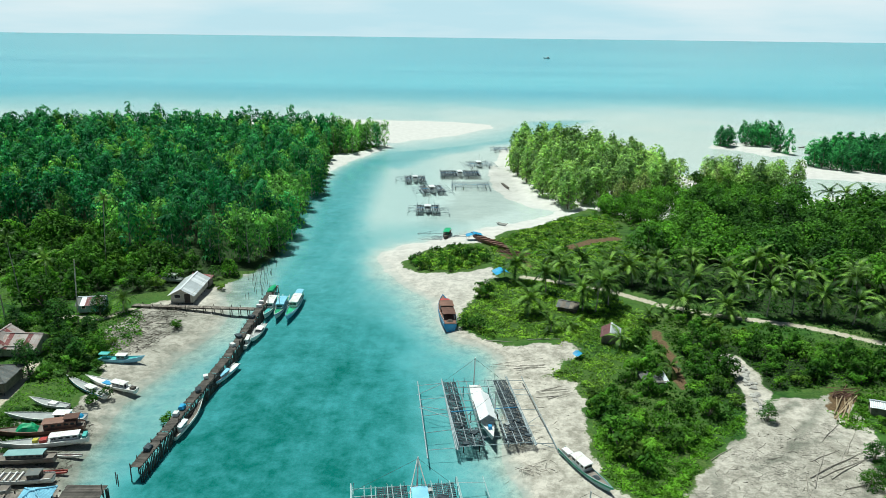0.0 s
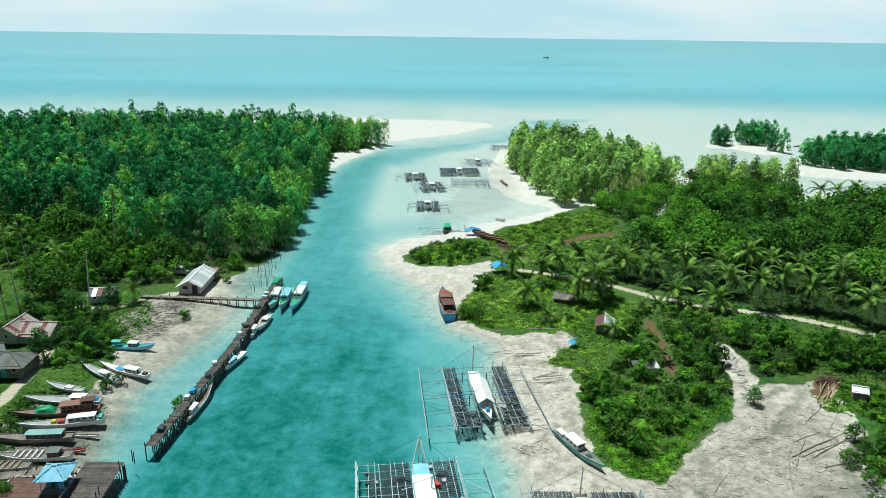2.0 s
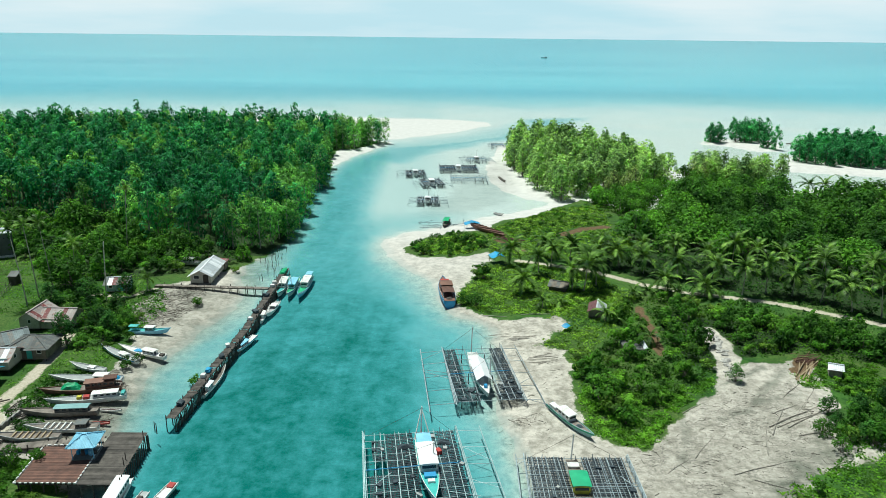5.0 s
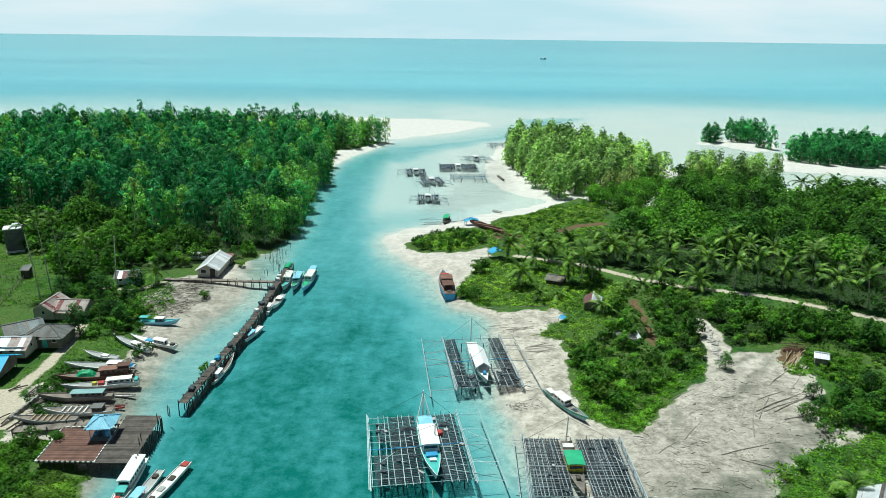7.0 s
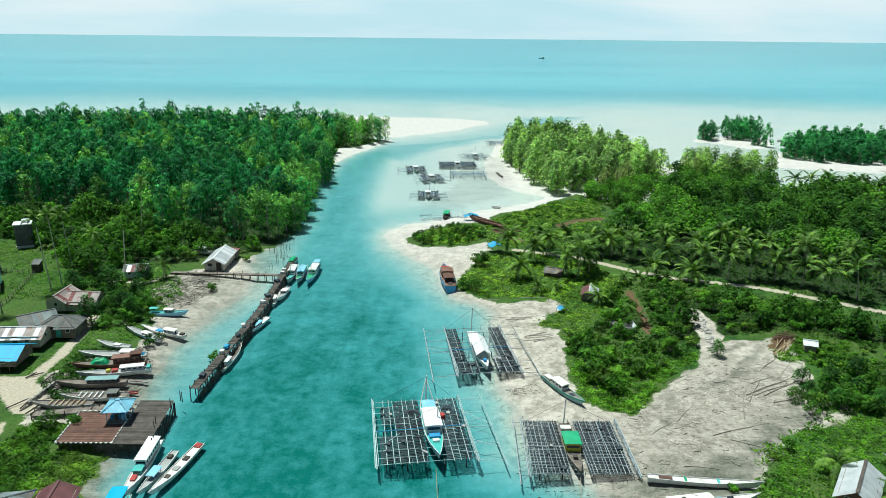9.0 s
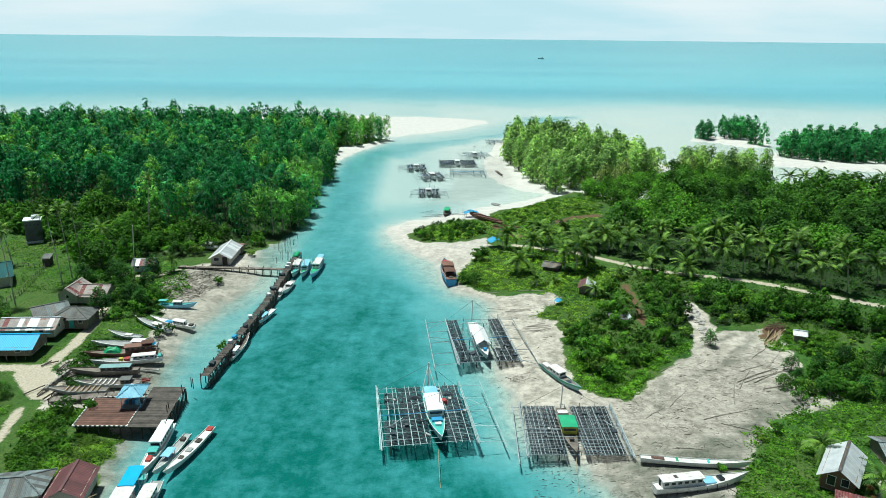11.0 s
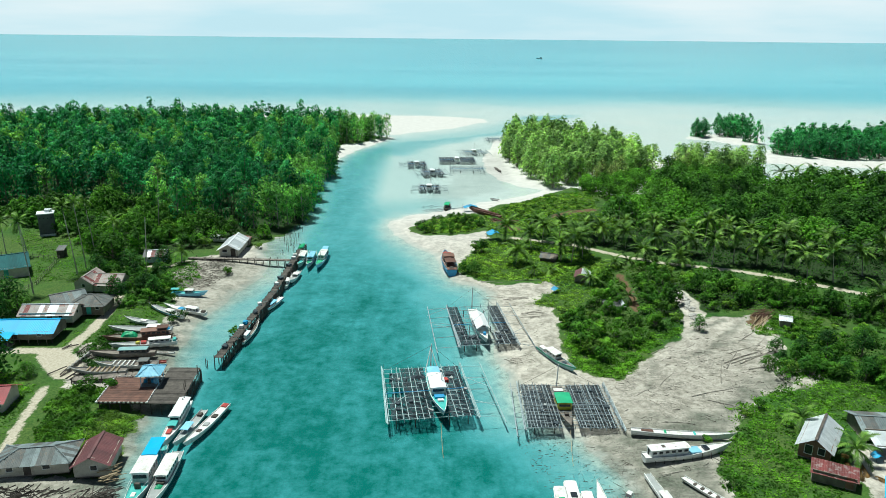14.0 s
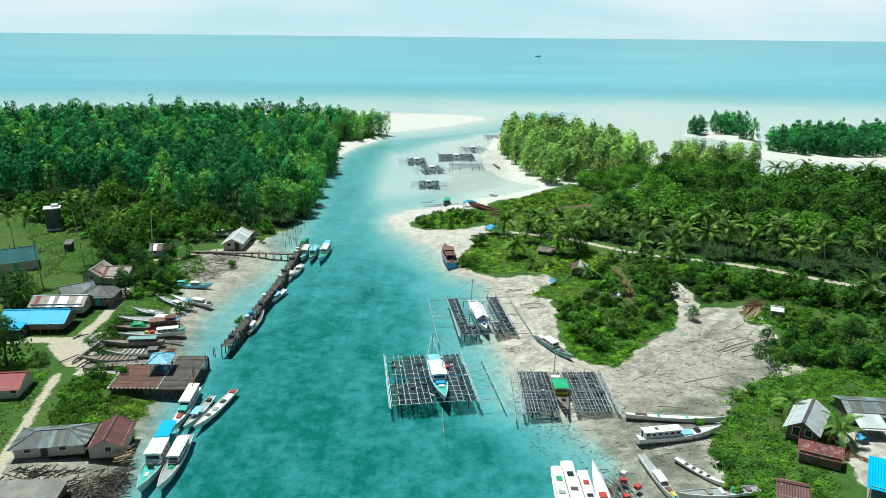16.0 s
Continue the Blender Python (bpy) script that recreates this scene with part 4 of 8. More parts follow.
plant_wood(scatter(ORCHARD, 7.3, 9), [orchard_forms[k] for k in (1, 3, 0, 2)], lambda x, y: (y < 173) & (x < 123) | (x < 95), "broad dark green orchard tree with a dense round crown", "tree", "trees of the orchard", 0.8, 1.5, "orchard_canopy", "dense dark green canopy of the orchard", ORCHARD)

plant_wood(scatter(BEFORE_GROVE, 5.4, 21), [orchard_forms[2], orchard_forms[0], orchard_forms[2]], lambda x, y: x < 84, "broad green tree between the mangroves and the orchard", "tree", "trees before the mangroves", 0.6, 0.95, "grove_front_canopy", "green trees before the mangroves")

def shrub_form(name, seed, tall, spread, leaves, size, leaf):
    rng = np.random.default_rng(seed)
    wood, cloud = [], []
    for k in range(6):
        a, r = k * 1.05 + rng.uniform(-0.3, 0.3), spread * rng.uniform(0.2, 0.75)
        h = tall * rng.uniform(0.35, 0.8)
        cloud.append((r * math.cos(a), r * math.sin(a), h, spread * rng.uniform(0.35, 0.55), spread * rng.uniform(0.35, 0.55), tall * rng.uniform(0.28, 0.42)))
        wood.append(tube([(0.1 * math.cos(a), 0.1 * math.sin(a), -0.2), (r * 0.5 * math.cos(a), r * 0.5 * math.sin(a), h * 0.5), (r * math.cos(a), r * math.sin(a), h)], [0.05, 0.035, 0.012], 4))
    return Plant(name, wood, leaf_cloud(cloud, leaves, size, rng), BARK, leaf)


shrub_forms = [shrub_form("shrub", 60 + k, t, w, 240, 0.33, leaf) for k, (t, w, leaf) in enumerate(((2.4, 1.7, LEAF_SHRUB), (3.2, 1.9, LEAF_ORCHARD), (1.7, 1.5, LEAF_SHRUB_PALE), (2.8, 1.6, LEAF_SHRUB)))]
bare = [(line, w + 0.7) for line, w in SOILS + STONY] + [(line, w + 0.8) for line, w in TRACKS]
light_form = shrub_form('shrub', 67, 2.6, 1.8, 200, 0.36, LEAF_CREEPER)
small_forms = [tree_form("small_tree", 90 + k, t, w, 0.16, 11, 470, 0.45, leaf, 0.12, 0, True) for k, (t, w, leaf) in enumerate(((4.6, 2.7, LEAF_SHRUB), (5.4, 2.6, LEAF_ORCHARD), (4.0, 2.9, LEAF_CREEPER), (5.0, 2.4, LEAF_ORCHARD_BRIGHT), (4.4, 2.4, LEAF_SHRUB_PALE)))]
plant_wood(scatter(THICKET_WEST, 5.02, 18, bare + [([(-105.5, 134.5), (-97, 121)], 7), ([(-68, 112), (-64, 105)], 5), ([(-53, 132), (-53, 116)], 5), ([(-65, 125), (-54, 125)], 6)]), [small_forms[0], orchard_forms[0], small_forms[1], small_forms[2], orchard_forms[2], small_forms[0]], lambda x, y: y < 133, "leafy green broadleaf tree before the swamp forest", "tree", "trees before the forest", 0.7, 1.3, "forest_edge_canopy", "mixed green trees along the forest's edge")
plant_wood(scatter(COPSE_EAST, 5.24, 19, bare), [small_forms[1], small_forms[0], small_forms[3], small_forms[0], small_forms[1], small_forms[3]], lambda x, y: x < 77, "round leafy dark green tree in the copse", "tree", "trees of the eastern copse", 0.62, 1.0, "copse_canopy", "round dark green trees of the eastern copse")
plant_wood(scatter(BUSHES_EAST, 6.4, 20, bare), [small_forms[0], small_forms[2], small_forms[4], small_forms[2], small_forms[3], small_forms[2]], lambda x, y: x < 77, "round yellow-green bush on the rough headland", "tree", "bushes on the rough headland", 0.4, 1.0, "bush_canopy", "round yellow-green bushes")
plant_wood(scatter(FRINGE_EAST, 5.2, 22, bare), [small_forms[0], small_forms[2], small_forms[2], small_forms[0]], lambda x, y: x < 999, "leafy green tree at the edge of the lawn", "tree", "trees at the edge of the lawn", 0.4, 0.85, "fringe_canopy", "leafy green trees at the edge of the lawn")
plant_wood(scatter(ROUGH_EAST, 3.9, 11, bare), [shrub_forms[0], light_form, shrub_forms[2], light_form, shrub_forms[3], light_form], lambda x, y: (x < 71) & (y < 97), "leafy green shrub in rough growth", "shrub", "shrubs on the eastern land", 0.4, 1.35, "thicket", "dense green thicket of shrubs")
plant_wood(scatter(ROUGH_WEST, 4.1, 12, bare), shrub_forms, lambda x, y: y < 147, "leafy green shrub before the forest", "shrub", "shrubs before the forest", 0.7, 1.6, "forest_thicket", "green thicket before the forest")
plant_wood(scatter(HEDGE_WEST, 2.74, 13, bare), shrub_forms, lambda x, y: x > -999, "leafy dark green shrub among the houses", "shrub", "shrubs among the houses", 0.6, 1.2, "house_thicket", "green thicket")
plant_wood(scatter(TIP_SCRUB, 2.51, 14), shrub_forms, lambda x, y: x > -999, "low green shrub on the sandy headland", "shrub", "shrubs on the headland", 0.4, 0.85, "headland_thicket", "green thicket")


plant_wood(scatter([(63, 81), (79, 75.5), (122, 61), (122, 52), (88, 60), (76, 65), (66, 61), (61, 64), (63, 72)], 2.6, 23, bare), [light_form, shrub_forms[2], light_form, shrub_forms[0]], lambda x, y: x < 0, "low bright green growth inland of the sand", "shrub", "", 0.3, 0.7, "field_growth", "low bright green growth inland of the sand")
# undergrowth below the palms takes the leaf with shade in its colour
shade_form = shrub_form("shrub", 68, 3.0, 1.9, 200, 0.36, LEAF_PALM_SHADE)
plant_wood(scatter(PALM_FLOOR, 5.93, 16, bare), [shade_form], lambda x, y: x < 0, 'low shrub under palms, shade in its leaf colour', 'shrub', '', 0.3, 0.75, 'undergrowth', 'green undergrowth below palms, shade put into the leaf colour')
bright_form = shrub_form('shrub', 66, 1.8, 1.7, 200, 0.34, LEAF_CREEPER)
plant_wood(scatter(FIELD_EAST, 3.76, 15, bare), [shrub_forms[2], bright_form, shrub_forms[0], bright_form], lambda x, y: y < 158, "low leafy shrub in the rough field behind the beach", "shrub", "shrubs of the rough field", 0.3, 0.75, "field_thicket", "patchy green growth of the rough field")


def palm_frond(seed, length):
    """A drooping feather: a rib with leaflets down both sides."""
    rng = np.random.default_rng(seed)
    rise, n = rng.uniform(0.35, 0.5), 18
    rib = []
    for k in range(n + 1):
        t = k / n
        rib.append(Vector((length * (t - 0.12 * t ** 3), 0, length * (rise * t - (rise + 0.30) * t ** 2.2))))
    pieces = [tube(rib[::4], [0.08, 0.065, 0.05, 0.035, 0.02, 0.01][:len(rib[::4])], 4)]
    for k in range(2, n + 1):
        t = k / n
        w = 0.95 * math.sin(math.pi * (0.14 + 0.80 * t)) ** 0.7 * length / 4.2
        way = (rib[k] - rib[k - 1]).normalized()
        for side in (-1, 1):
            out = Vector((0.75, side, -0.35 - 0.4 * rng.random())).normalized()
            a, b = rib[k - 1] - way * 0.01, rib[k] + way * 0.01
            tip = rib[k] + out * w * rng.uniform(0.85, 1.1)
            pieces.append((np.array([tuple(a), tuple(b), tuple(tip), tuple(tip - way * 0.10)]), np.array([(0, 1, 2, 3)])))
    v, f = joined(pieces)
    return mesh_arrays("frond", v, f, LEAF_PALM)


FRONDS = [palm_frond(70 + k, l) for k, l in enumerate((4.6, 5.0, 4.2))]
DRY_FROND = palm_frond(80, 3.0).copy()
DRY_FROND.materials[0] = LEAF_DRY


def palm(x, y, tall, lean=(0, 0), count=16, size=1.0, seed=0, label="coconut palm with a grey trunk and feathery fronds", group="coconut palms", name="coconut_palm"):
    rng = random.Random(seed * 7 + 3)
    top = new(name)
    top.matrix_basis = pose(x, y, height_at(x, y) - 0.05)
    tagged(top, label, "palm", group)
    stem = [(lean[0] * t ** 1.25, lean[1] * t ** 1.25, tall * t) for t in (0, 0.2, 0.45, 0.7, 1)]
    trunk = new("trunk", mesh_arrays("palm_trunk", *tube(stem, [r * (0.9 if tall < 9 else 0.75) for r in (0.22, 0.15, 0.13, 0.115, 0.10)], 8), PALM_BARK, True))
    trunk.parent = top
    for k in range(count):
        ob = new("frond", FRONDS[k % 3])
        ob.parent = top
        up = 78 - 128 * (k / count) + rng.uniform(-8, 8)
        ob.matrix_basis = Matrix.Translation((lean[0], lean[1], tall)) @ pose(0, 0, 0, rng.uniform(-15, 15), -up * 0.8, k * 137.5 + rng.uniform(-15, 15)) @ Matrix.Scale(size * rng.uniform(0.85, 1.1), 4)
    return top


rng = random.Random(5)
row = [(31.1, 113.8, 6.3, 0.6), (42.7, 130.1, 4.3, -1.0), (47.3, 126.0, 4.4, -0.4), (48.7, 113.8, 3.1, -0.3), (54.3, 123.1, 4.2, -0.4), (63.2, 129.3, 4.7, -0.3), (62.3, 120.4, 4.4, -0.6), (56.5, 111.6, 2.5, -0.1),
       (64.8, 112.4, 6.3, -0.1), (70.4, 113.6, 7.3, -0.6), (75.4, 112.0, 5.2, -0.3), (85.6, 117.8, 6.6, -1.3), (79.8, 108.5, 4.9, 0.4), (83.3, 103.2, 5.6, -0.9), (87.4, 100.0, 7.2, -0.9), (97.1, 105.2, 5.7, -1.2),
       (99.7, 99.7, 9.6, -2.6), (87.0, 80.5, 4.4, -0.9), (70, 131.6, 6.0, 0.3), (78.4, 123.7, 5.7, -0.4), (37.3, 131, 5.0, 0.2), (49.2, 134, 5.0, -0.5), (33.3, 122.8, 5.4, 0.3), (56, 132.7, 5.5, 0.4), (74.1, 127.7, 5.9, -0.3),
       (87.6, 123.9, 5.9, 0.2), (95.2, 116.8, 6.2, -0.5), (108.7, 112.5, 5.9, 0.3), (39.9, 136.6, 5.0, -0.2), (31.6, 134.7, 4.6, 0.3), (28.7, 114.7, 4.8, -0.4), (17.5, 112.4, 3.7, 0.2), (16.6, 131.4, 4.6, 0.4),
       (22.7, 124.9, 4.5, -0.3), (26.4, 130.5, 4.6, 0.2), (34.5, 117.4, 5.5, -0.5), (25.5, 136.9, 4.3, 0.1)]
for k, (px, py, tall, lean_x) in enumerate(row):
    palm(px, py, tall, (lean_x, rng.uniform(-0.6, 0.4)), rng.randint(17, 20), rng.uniform(0.84, 1.04), k)
for k in range(11):
    palm(119 + 5.9 * k + rng.uniform(-1.5, 1.5), 196.4 + 0.1 * k + rng.uniform(-2, 3), rng.uniform(5.0, 7.5), (0, 0), 9, 1.0, 100 + k)
for k, (px, py) in enumerate([(37.8, 86.9), (34.5, 89), (20.8, 104.1), (24.6, 105.5), (32.1, 97.3), (40.6, 109.8), (56.7, 110), (44.4, 111.9), (50.1, 110.6)]):
    palm(px, py, rng.uniform(0.9, 2.2), (0, 0), 11, 0.62, 200 + k, "young coconut palm with low spreading fronds", "young coconut palms")
for k, (px, py, tall, lx, ly, size) in enumerate([(-82.4, 102.2, 15.7, -1.5, 0.4, 0.62), (-82.6, 106.8, 15.5, -1.1, 0.4, 0.6), (-83.8, 114.4, 13.8, -1.3, 0.6, 0.6), (-82.1, 121.2, 7.4, 0.2, 0.2, 0.7), (-85.7, 90.1, 15.3, -1.1, 0.4, 0.62),
                                                 (-104.0, 112.5, 9.2, -0.4, 0.3, 0.62), (-100.5, 115, 8.4, -1.2, 0.3, 0.6), (-76.8, 136.4, 16.6, 1.2, 0.3, 0.5), (-62.1, 111.2, 3.0, 0.3, 0, 0.7), (52.6, 30.0, 2.2, 0, 0, 0.8), (49.6, 38.2, 2.0, 0, 0, 0.7)]):
    palm(px, py, tall, (lx, ly), 12, size, 300 + k, "slender leaning coconut palm with a small crown" if tall > 5 else "young coconut palm beside a hut", "palms among the houses")


def cover(name, label, poly, count, size, high, leaf, seed, avoid=()):
    """Low leafy growth over the ground within an outline."""
    rng = np.random.default_rng(seed)
    p = np.array(poly)
    x, y = rng.uniform(p[:, 0].min(), p[:, 0].max(), count * 3), rng.uniform(p[:, 1].min(), p[:, 1].max(), count * 3)
    keep = (inside(poly, x, y) + 0.8 * wobble(x, y, 2.7) > rng.uniform(0, 1.2, len(x))) & (wobble(x, y, 3.1) + wobble(x, y, 8.3) > rng.uniform(-1.4, 0.7, len(x)))
    for line, w in avoid:
        keep &= along(line, x, y) > w
    x, y = x[keep][:count], y[keep][:count]
    n = len(x)
    hill = np.clip(0.5 + 0.5 * wobble(x, y, 2.2), 0, 1)
    c = np.stack([x, y, terrain(x, y) + rng.uniform(0.03, 1, n) * high * (0.25 + hill)], 1)
    nrm = rng.normal(size=(n, 3)) * 0.6 + np.array([0, 0, 1.0])
    nrm /= np.linalg.norm(nrm, axis=1)[:, None]
    a = np.cross(nrm, rng.normal(size=(n, 3)))
    a /= np.linalg.norm(a, axis=1)[:, None]
    b = np.cross(nrm, a)
    s = size * rng.uniform(0.5, 1.3, n)[:, None]
    v = np.stack([c - a * s * 0.5, c - b * s * 0.6, c + a * s * 0.5, c + b * s * 0.6], 1).reshape(-1, 3)
    tagged(new(name, mesh_arrays(name, v, np.arange(n * 4).reshape(-1, 4), leaf)), label, "ground cover", kind="stuff")


off_road = [(line, w + 0.3) for line, w in TRACKS + STONY + SOILS]
cover("creeper", "bright green creeper covering the sand", [(20.8, 57.7), (24.3, 53.7), (28.9, 53.2), (33, 59.2), (35, 62.7), (43.5, 70.2), (45.3, 75.2), (35.9, 69.6), (28.3, 69.5), (22.7, 72.3), (20.8, 66.7)], 15000, 0.28, 0.28, LEAF_CREEPER, 21)
cover("creeper", "bright green creeper covering the waste ground", [(62.3, 61.5), (54.8, 60.1), (55.3, 53.1), (47.8, 48.1), (41.6, 44), (39.7, 38), (36.6, 34.1), (33.5, 27.3), (34, 11.4), (45.3, 11.5), (49.1, 25.4), (52.9, 36.5), (62.3, 39.3), (85, 42.3), (85, 58.9), (69.9, 64.3)], 33000, 0.28, 0.26, LEAF_CREEPER, 22)
cover("creeper", "bright green creeper round the small hut", [(58.6, 78.8), (63.8, 81.6), (69.0, 80.7), (74.6, 79.2), (67.2, 66.8), (62.8, 69.2), (57.3, 70.5)], 6500, 0.26, 0.35, LEAF_CREEPER, 38, off_road)
cover("grass", "green grass and weeds on the headland", [(3.8, 115.1), (3.5, 107.5), (8.3, 101.9), (22.7, 99.8), (37.8, 100.1), (41.6, 111.2), (35.9, 125), (20.8, 133.2), (9.4, 130.4), (7.6, 122)], 18000, 0.32, 0.45, LEAF_GRASS, 23, off_road)
cover("grass", "green grass and weeds behind the beach", [(12.3, 138.7), (12.3, 162.3), (26.4, 180.4), (35.9, 190.2), (52.9, 194.5), (49.1, 164), (56.7, 144.6), (37.8, 136.1), (18.9, 136)], 18000, 0.40, 0.5, LEAF_GRASS, 24, off_road)
cover("grass", "green grass among the western houses", [(-54.8, 85.5), (-54.8, 75.8), (-62.3, 68.8), (-63.3, 60.5), (-68, 63.2), (-68, 79.8), (-79.3, 96.4), (-92.6, 96.3), (-98.2, 115.6), (-111.5, 126.6), (-115.2, 143.2), (-92.6, 129.5), (-75.6, 124.1), (-62.3, 121.5), (-62.3, 104.8), (-56.7, 93.8)], 26400, 0.26, 0.16, LEAF_CREEPER, 25, off_road)
cover("weeds", "green weeds and scrub beside the landing stage", [(-49.6, 43.7), (-49.1, 34.2), (-54.8, 31.4), (-59, 43.9), (-58.6, 50.8), (-51.8, 50.2), (-51.8, 43.9)], 7000, 0.30, 0.5, LEAF_CREEPER, 26)
cover("weeds", "dry yellow-green weeds along the muddy bank", [(-44.2, 43.4), (-44.2, 37.1), (-46.3, 33.4), (-51, 33.1), (-51.4, 43.7)], 2600, 0.26, 0.35, LEAF_SHRUB_PALE, 31)
cover("weeds", "bright green weeds and low growth between shrubs", ROUGH_EAST, 20000, 0.36, 0.6, LEAF_CREEPER, 27, off_road)
cover("grass", "yellow-green grass and weeds inland of the creeper", [(62.3, 64.3), (85, 58.9), (122.8, 48.1), (122.8, 62), (86.9, 72.8), (79.3, 70), (62.3, 76.8)], 8000, 0.36, 0.5, LEAF_SHRUB, 28, off_road)
cover("grass", "tufted yellow-green grass between beach and shrubs", [(17, 87), (22.2, 83.3), (22.5, 69.5), (28.3, 86.2), (34, 91.8), (35, 104.2), (38.7, 109.8), (28.3, 111.1), (20.8, 98.6), (25.5, 95.9)], 7000, 0.30, 0.4, LEAF_GRASS, 29, off_road)
cover("weeds", "green weeds growing between derelict boats", [(-63.3, 74.3), (-54.8, 76.5), (-52.9, 72.3), (-56.7, 60.5), (-54.8, 53.6), (-60.5, 52.9), (-63.3, 60.5)], 4500, 0.3, 0.4, LEAF_SHRUB, 30, off_road)
cover("grass", "yellow-green grass and low growth on the sandy point", TIP_SCRUB, 6000, 0.34, 0.5, LEAF_GRASS, 36)
cover("weeds", "green weeds creeping over the strewn wreckage", [(-63.5, 113), (-58, 112), (-54, 101), (-55, 90), (-60, 88), (-63.5, 98)], 2200, 0.3, 0.35, LEAF_SHRUB, 37)
# low growth below palms and by the road, shade painted into its leaves
cover("undergrowth", "green grass and seedlings under palms, shade in the leaf colour", PALM_FLOOR, 8000, 0.40, 0.6, LEAF_PALM_SHADE, 32, off_road)
cover("undergrowth", "green grass along the road, palm shade in the leaf colour", [(45.3, 109.9), (54.8, 107.2), (69.9, 101.8), (79.3, 94.9), (86.9, 89.4), (122.8, 73.1), (122.8, 84.2), (98.2, 97.8), (79.3, 107.4), (56.7, 116.9), (47.2, 119.6)], 7000, 0.36, 0.45, LEAF_PALM_SHADE, 33, off_road)
cover("grass", "green grass and weeds round the red-roofed house", [(-73.7, 10.5), (-54.8, 10.6), (-57.6, 27.2), (-61.4, 42.5), (-62.3, 50.8), (-73.7, 50.7)], 6050, 0.26, 0.16, LEAF_CREEPER, 34, off_road)
cover("grass", "green grass and weeds before the blue-roofed house", [(-85, 54.7), (-69, 54.9), (-66.1, 50.7), (-62.3, 49.4), (-64.2, 45.2), (-85, 45)], 3300, 0.26, 0.16, LEAF_CREEPER, 35, off_road)


# ---- building blocks ----
def mesh_of(name, verts, faces, material, smoothed=False):
    me = bpy.data.meshes.new(name)
    me.from_pydata([tuple(v) for v in verts], [], faces)
    me.update()
    if smoothed:
        me.polygons.foreach_set("use_smooth", [True] * len(me.polygons))
    me.materials.append(material)
    return me


def part(name, me, parent, label="", m=None):
    ob = new(name, me)
    ob.parent = parent
    if m is not None:
        ob.matrix_basis = m
    return tagged(ob, label)


def thing(name, label, category, m, group="", kind=""):
    top = new(name)
    top.empty_display_size = 0.5
    top.matrix_basis = m
    return tagged(top, label, category, group, kind)


UNIT = {}


def unit(shape, material):
    """A shared one-metre block, pole or corrugated sheet of that material."""
    key = (shape, material.name)
    if key not in UNIT:
        if shape == "block":
            bm = bmesh.new()
            bmesh.ops.create_cube(bm, size=1)
            bmesh.ops.bevel(bm, geom=bm.edges[:], offset=0.03, segments=1, affect="EDGES")
            me = bpy.data.meshes.new("block")
            bm.to_mesh(me)
            bm.free()
            me.materials.append(material)
        elif shape == "pole":
            v = [(math.cos(a) * r, math.sin(a) * r, z) for z, r in ((0, 1.08), (1, 0.86)) for a in (k * math.pi / 3 for k in range(6))]
            f = [(k, (k + 1) % 6, 6 + (k + 1) % 6, 6 + k) for k in range(6)] + [(5, 4, 3, 2, 1, 0), (6, 7, 8, 9, 10, 11)]
            me = mesh_of("pole", v, f, material)
        else:
            n = 13
            rim = [(k / (n - 1) - 0.5, 0.5 * (1 if k % 4 in (1, 2) else -1)) for k in range(n)]
            v = [(x, y, z) for y in (0, 1) for x, z in rim] + [(x, y, z - 0.35) for y in (0, 1) for x, z in rim]
            f = [(k, k + 1, n + k + 1, n + k) for k in range(n - 1)] + [(3 * n + k, 3 * n + k + 1, 2 * n + k + 1, 2 * n + k) for k in range(n - 1)]
            f += [(2 * n + k, 2 * n + k + 1, k + 1, k) for k in range(n - 1)] + [(n + k, n + k + 1, 3 * n + k + 1, 3 * n + k) for k in range(n - 1)]
            me = mesh_of("sheet", v, f, material)
        UNIT[key] = me
    return UNIT[key]


def block(name, parent, at, size, material, turn=0, label="", tilt=(0, 0)):
    return part(name, unit("block", material), parent, label, pose(*at, tilt[0], tilt[1], turn) @ Matrix.Diagonal((*size, 1)))


def rod(name, parent, a, b, r, material, label=""):
    a, b = Vector(a), Vector(b)
    m = Matrix.Translation(a) @ (b - a).to_track_quat("Z", "Y").to_matrix().to_4x4() @ Matrix.Diagonal((r, r, (b - a).length, 1))
    return part(name, unit("pole", material), parent, label, m)


def lattice(name, parent, lines, r, material, label=""):
    """Many thin sticks as one body: lines of (from, to)."""
    base = [(math.cos(k * math.pi / 2), math.sin(k * math.pi / 2)) for k in range(4)]
    vs, fs = [], []
    for a, b in lines:
        a, b = Vector(a), Vector(b)
        side = (b - a).orthogonal().normalized()
        up = (b - a).normalized().cross(side)
        n = len(vs)
        vs += [p + side * c * r + up * s * r for p in (a, b) for c, s in base]
        fs += [(n + k, n + (k + 1) % 4, n + 4 + (k + 1) % 4, n + 4 + k) for k in range(4)] + [(n + 3, n + 2, n + 1, n), (n + 4, n + 5, n + 6, n + 7)]
    return part(name, mesh_of(name, vs, fs, material), parent, label)


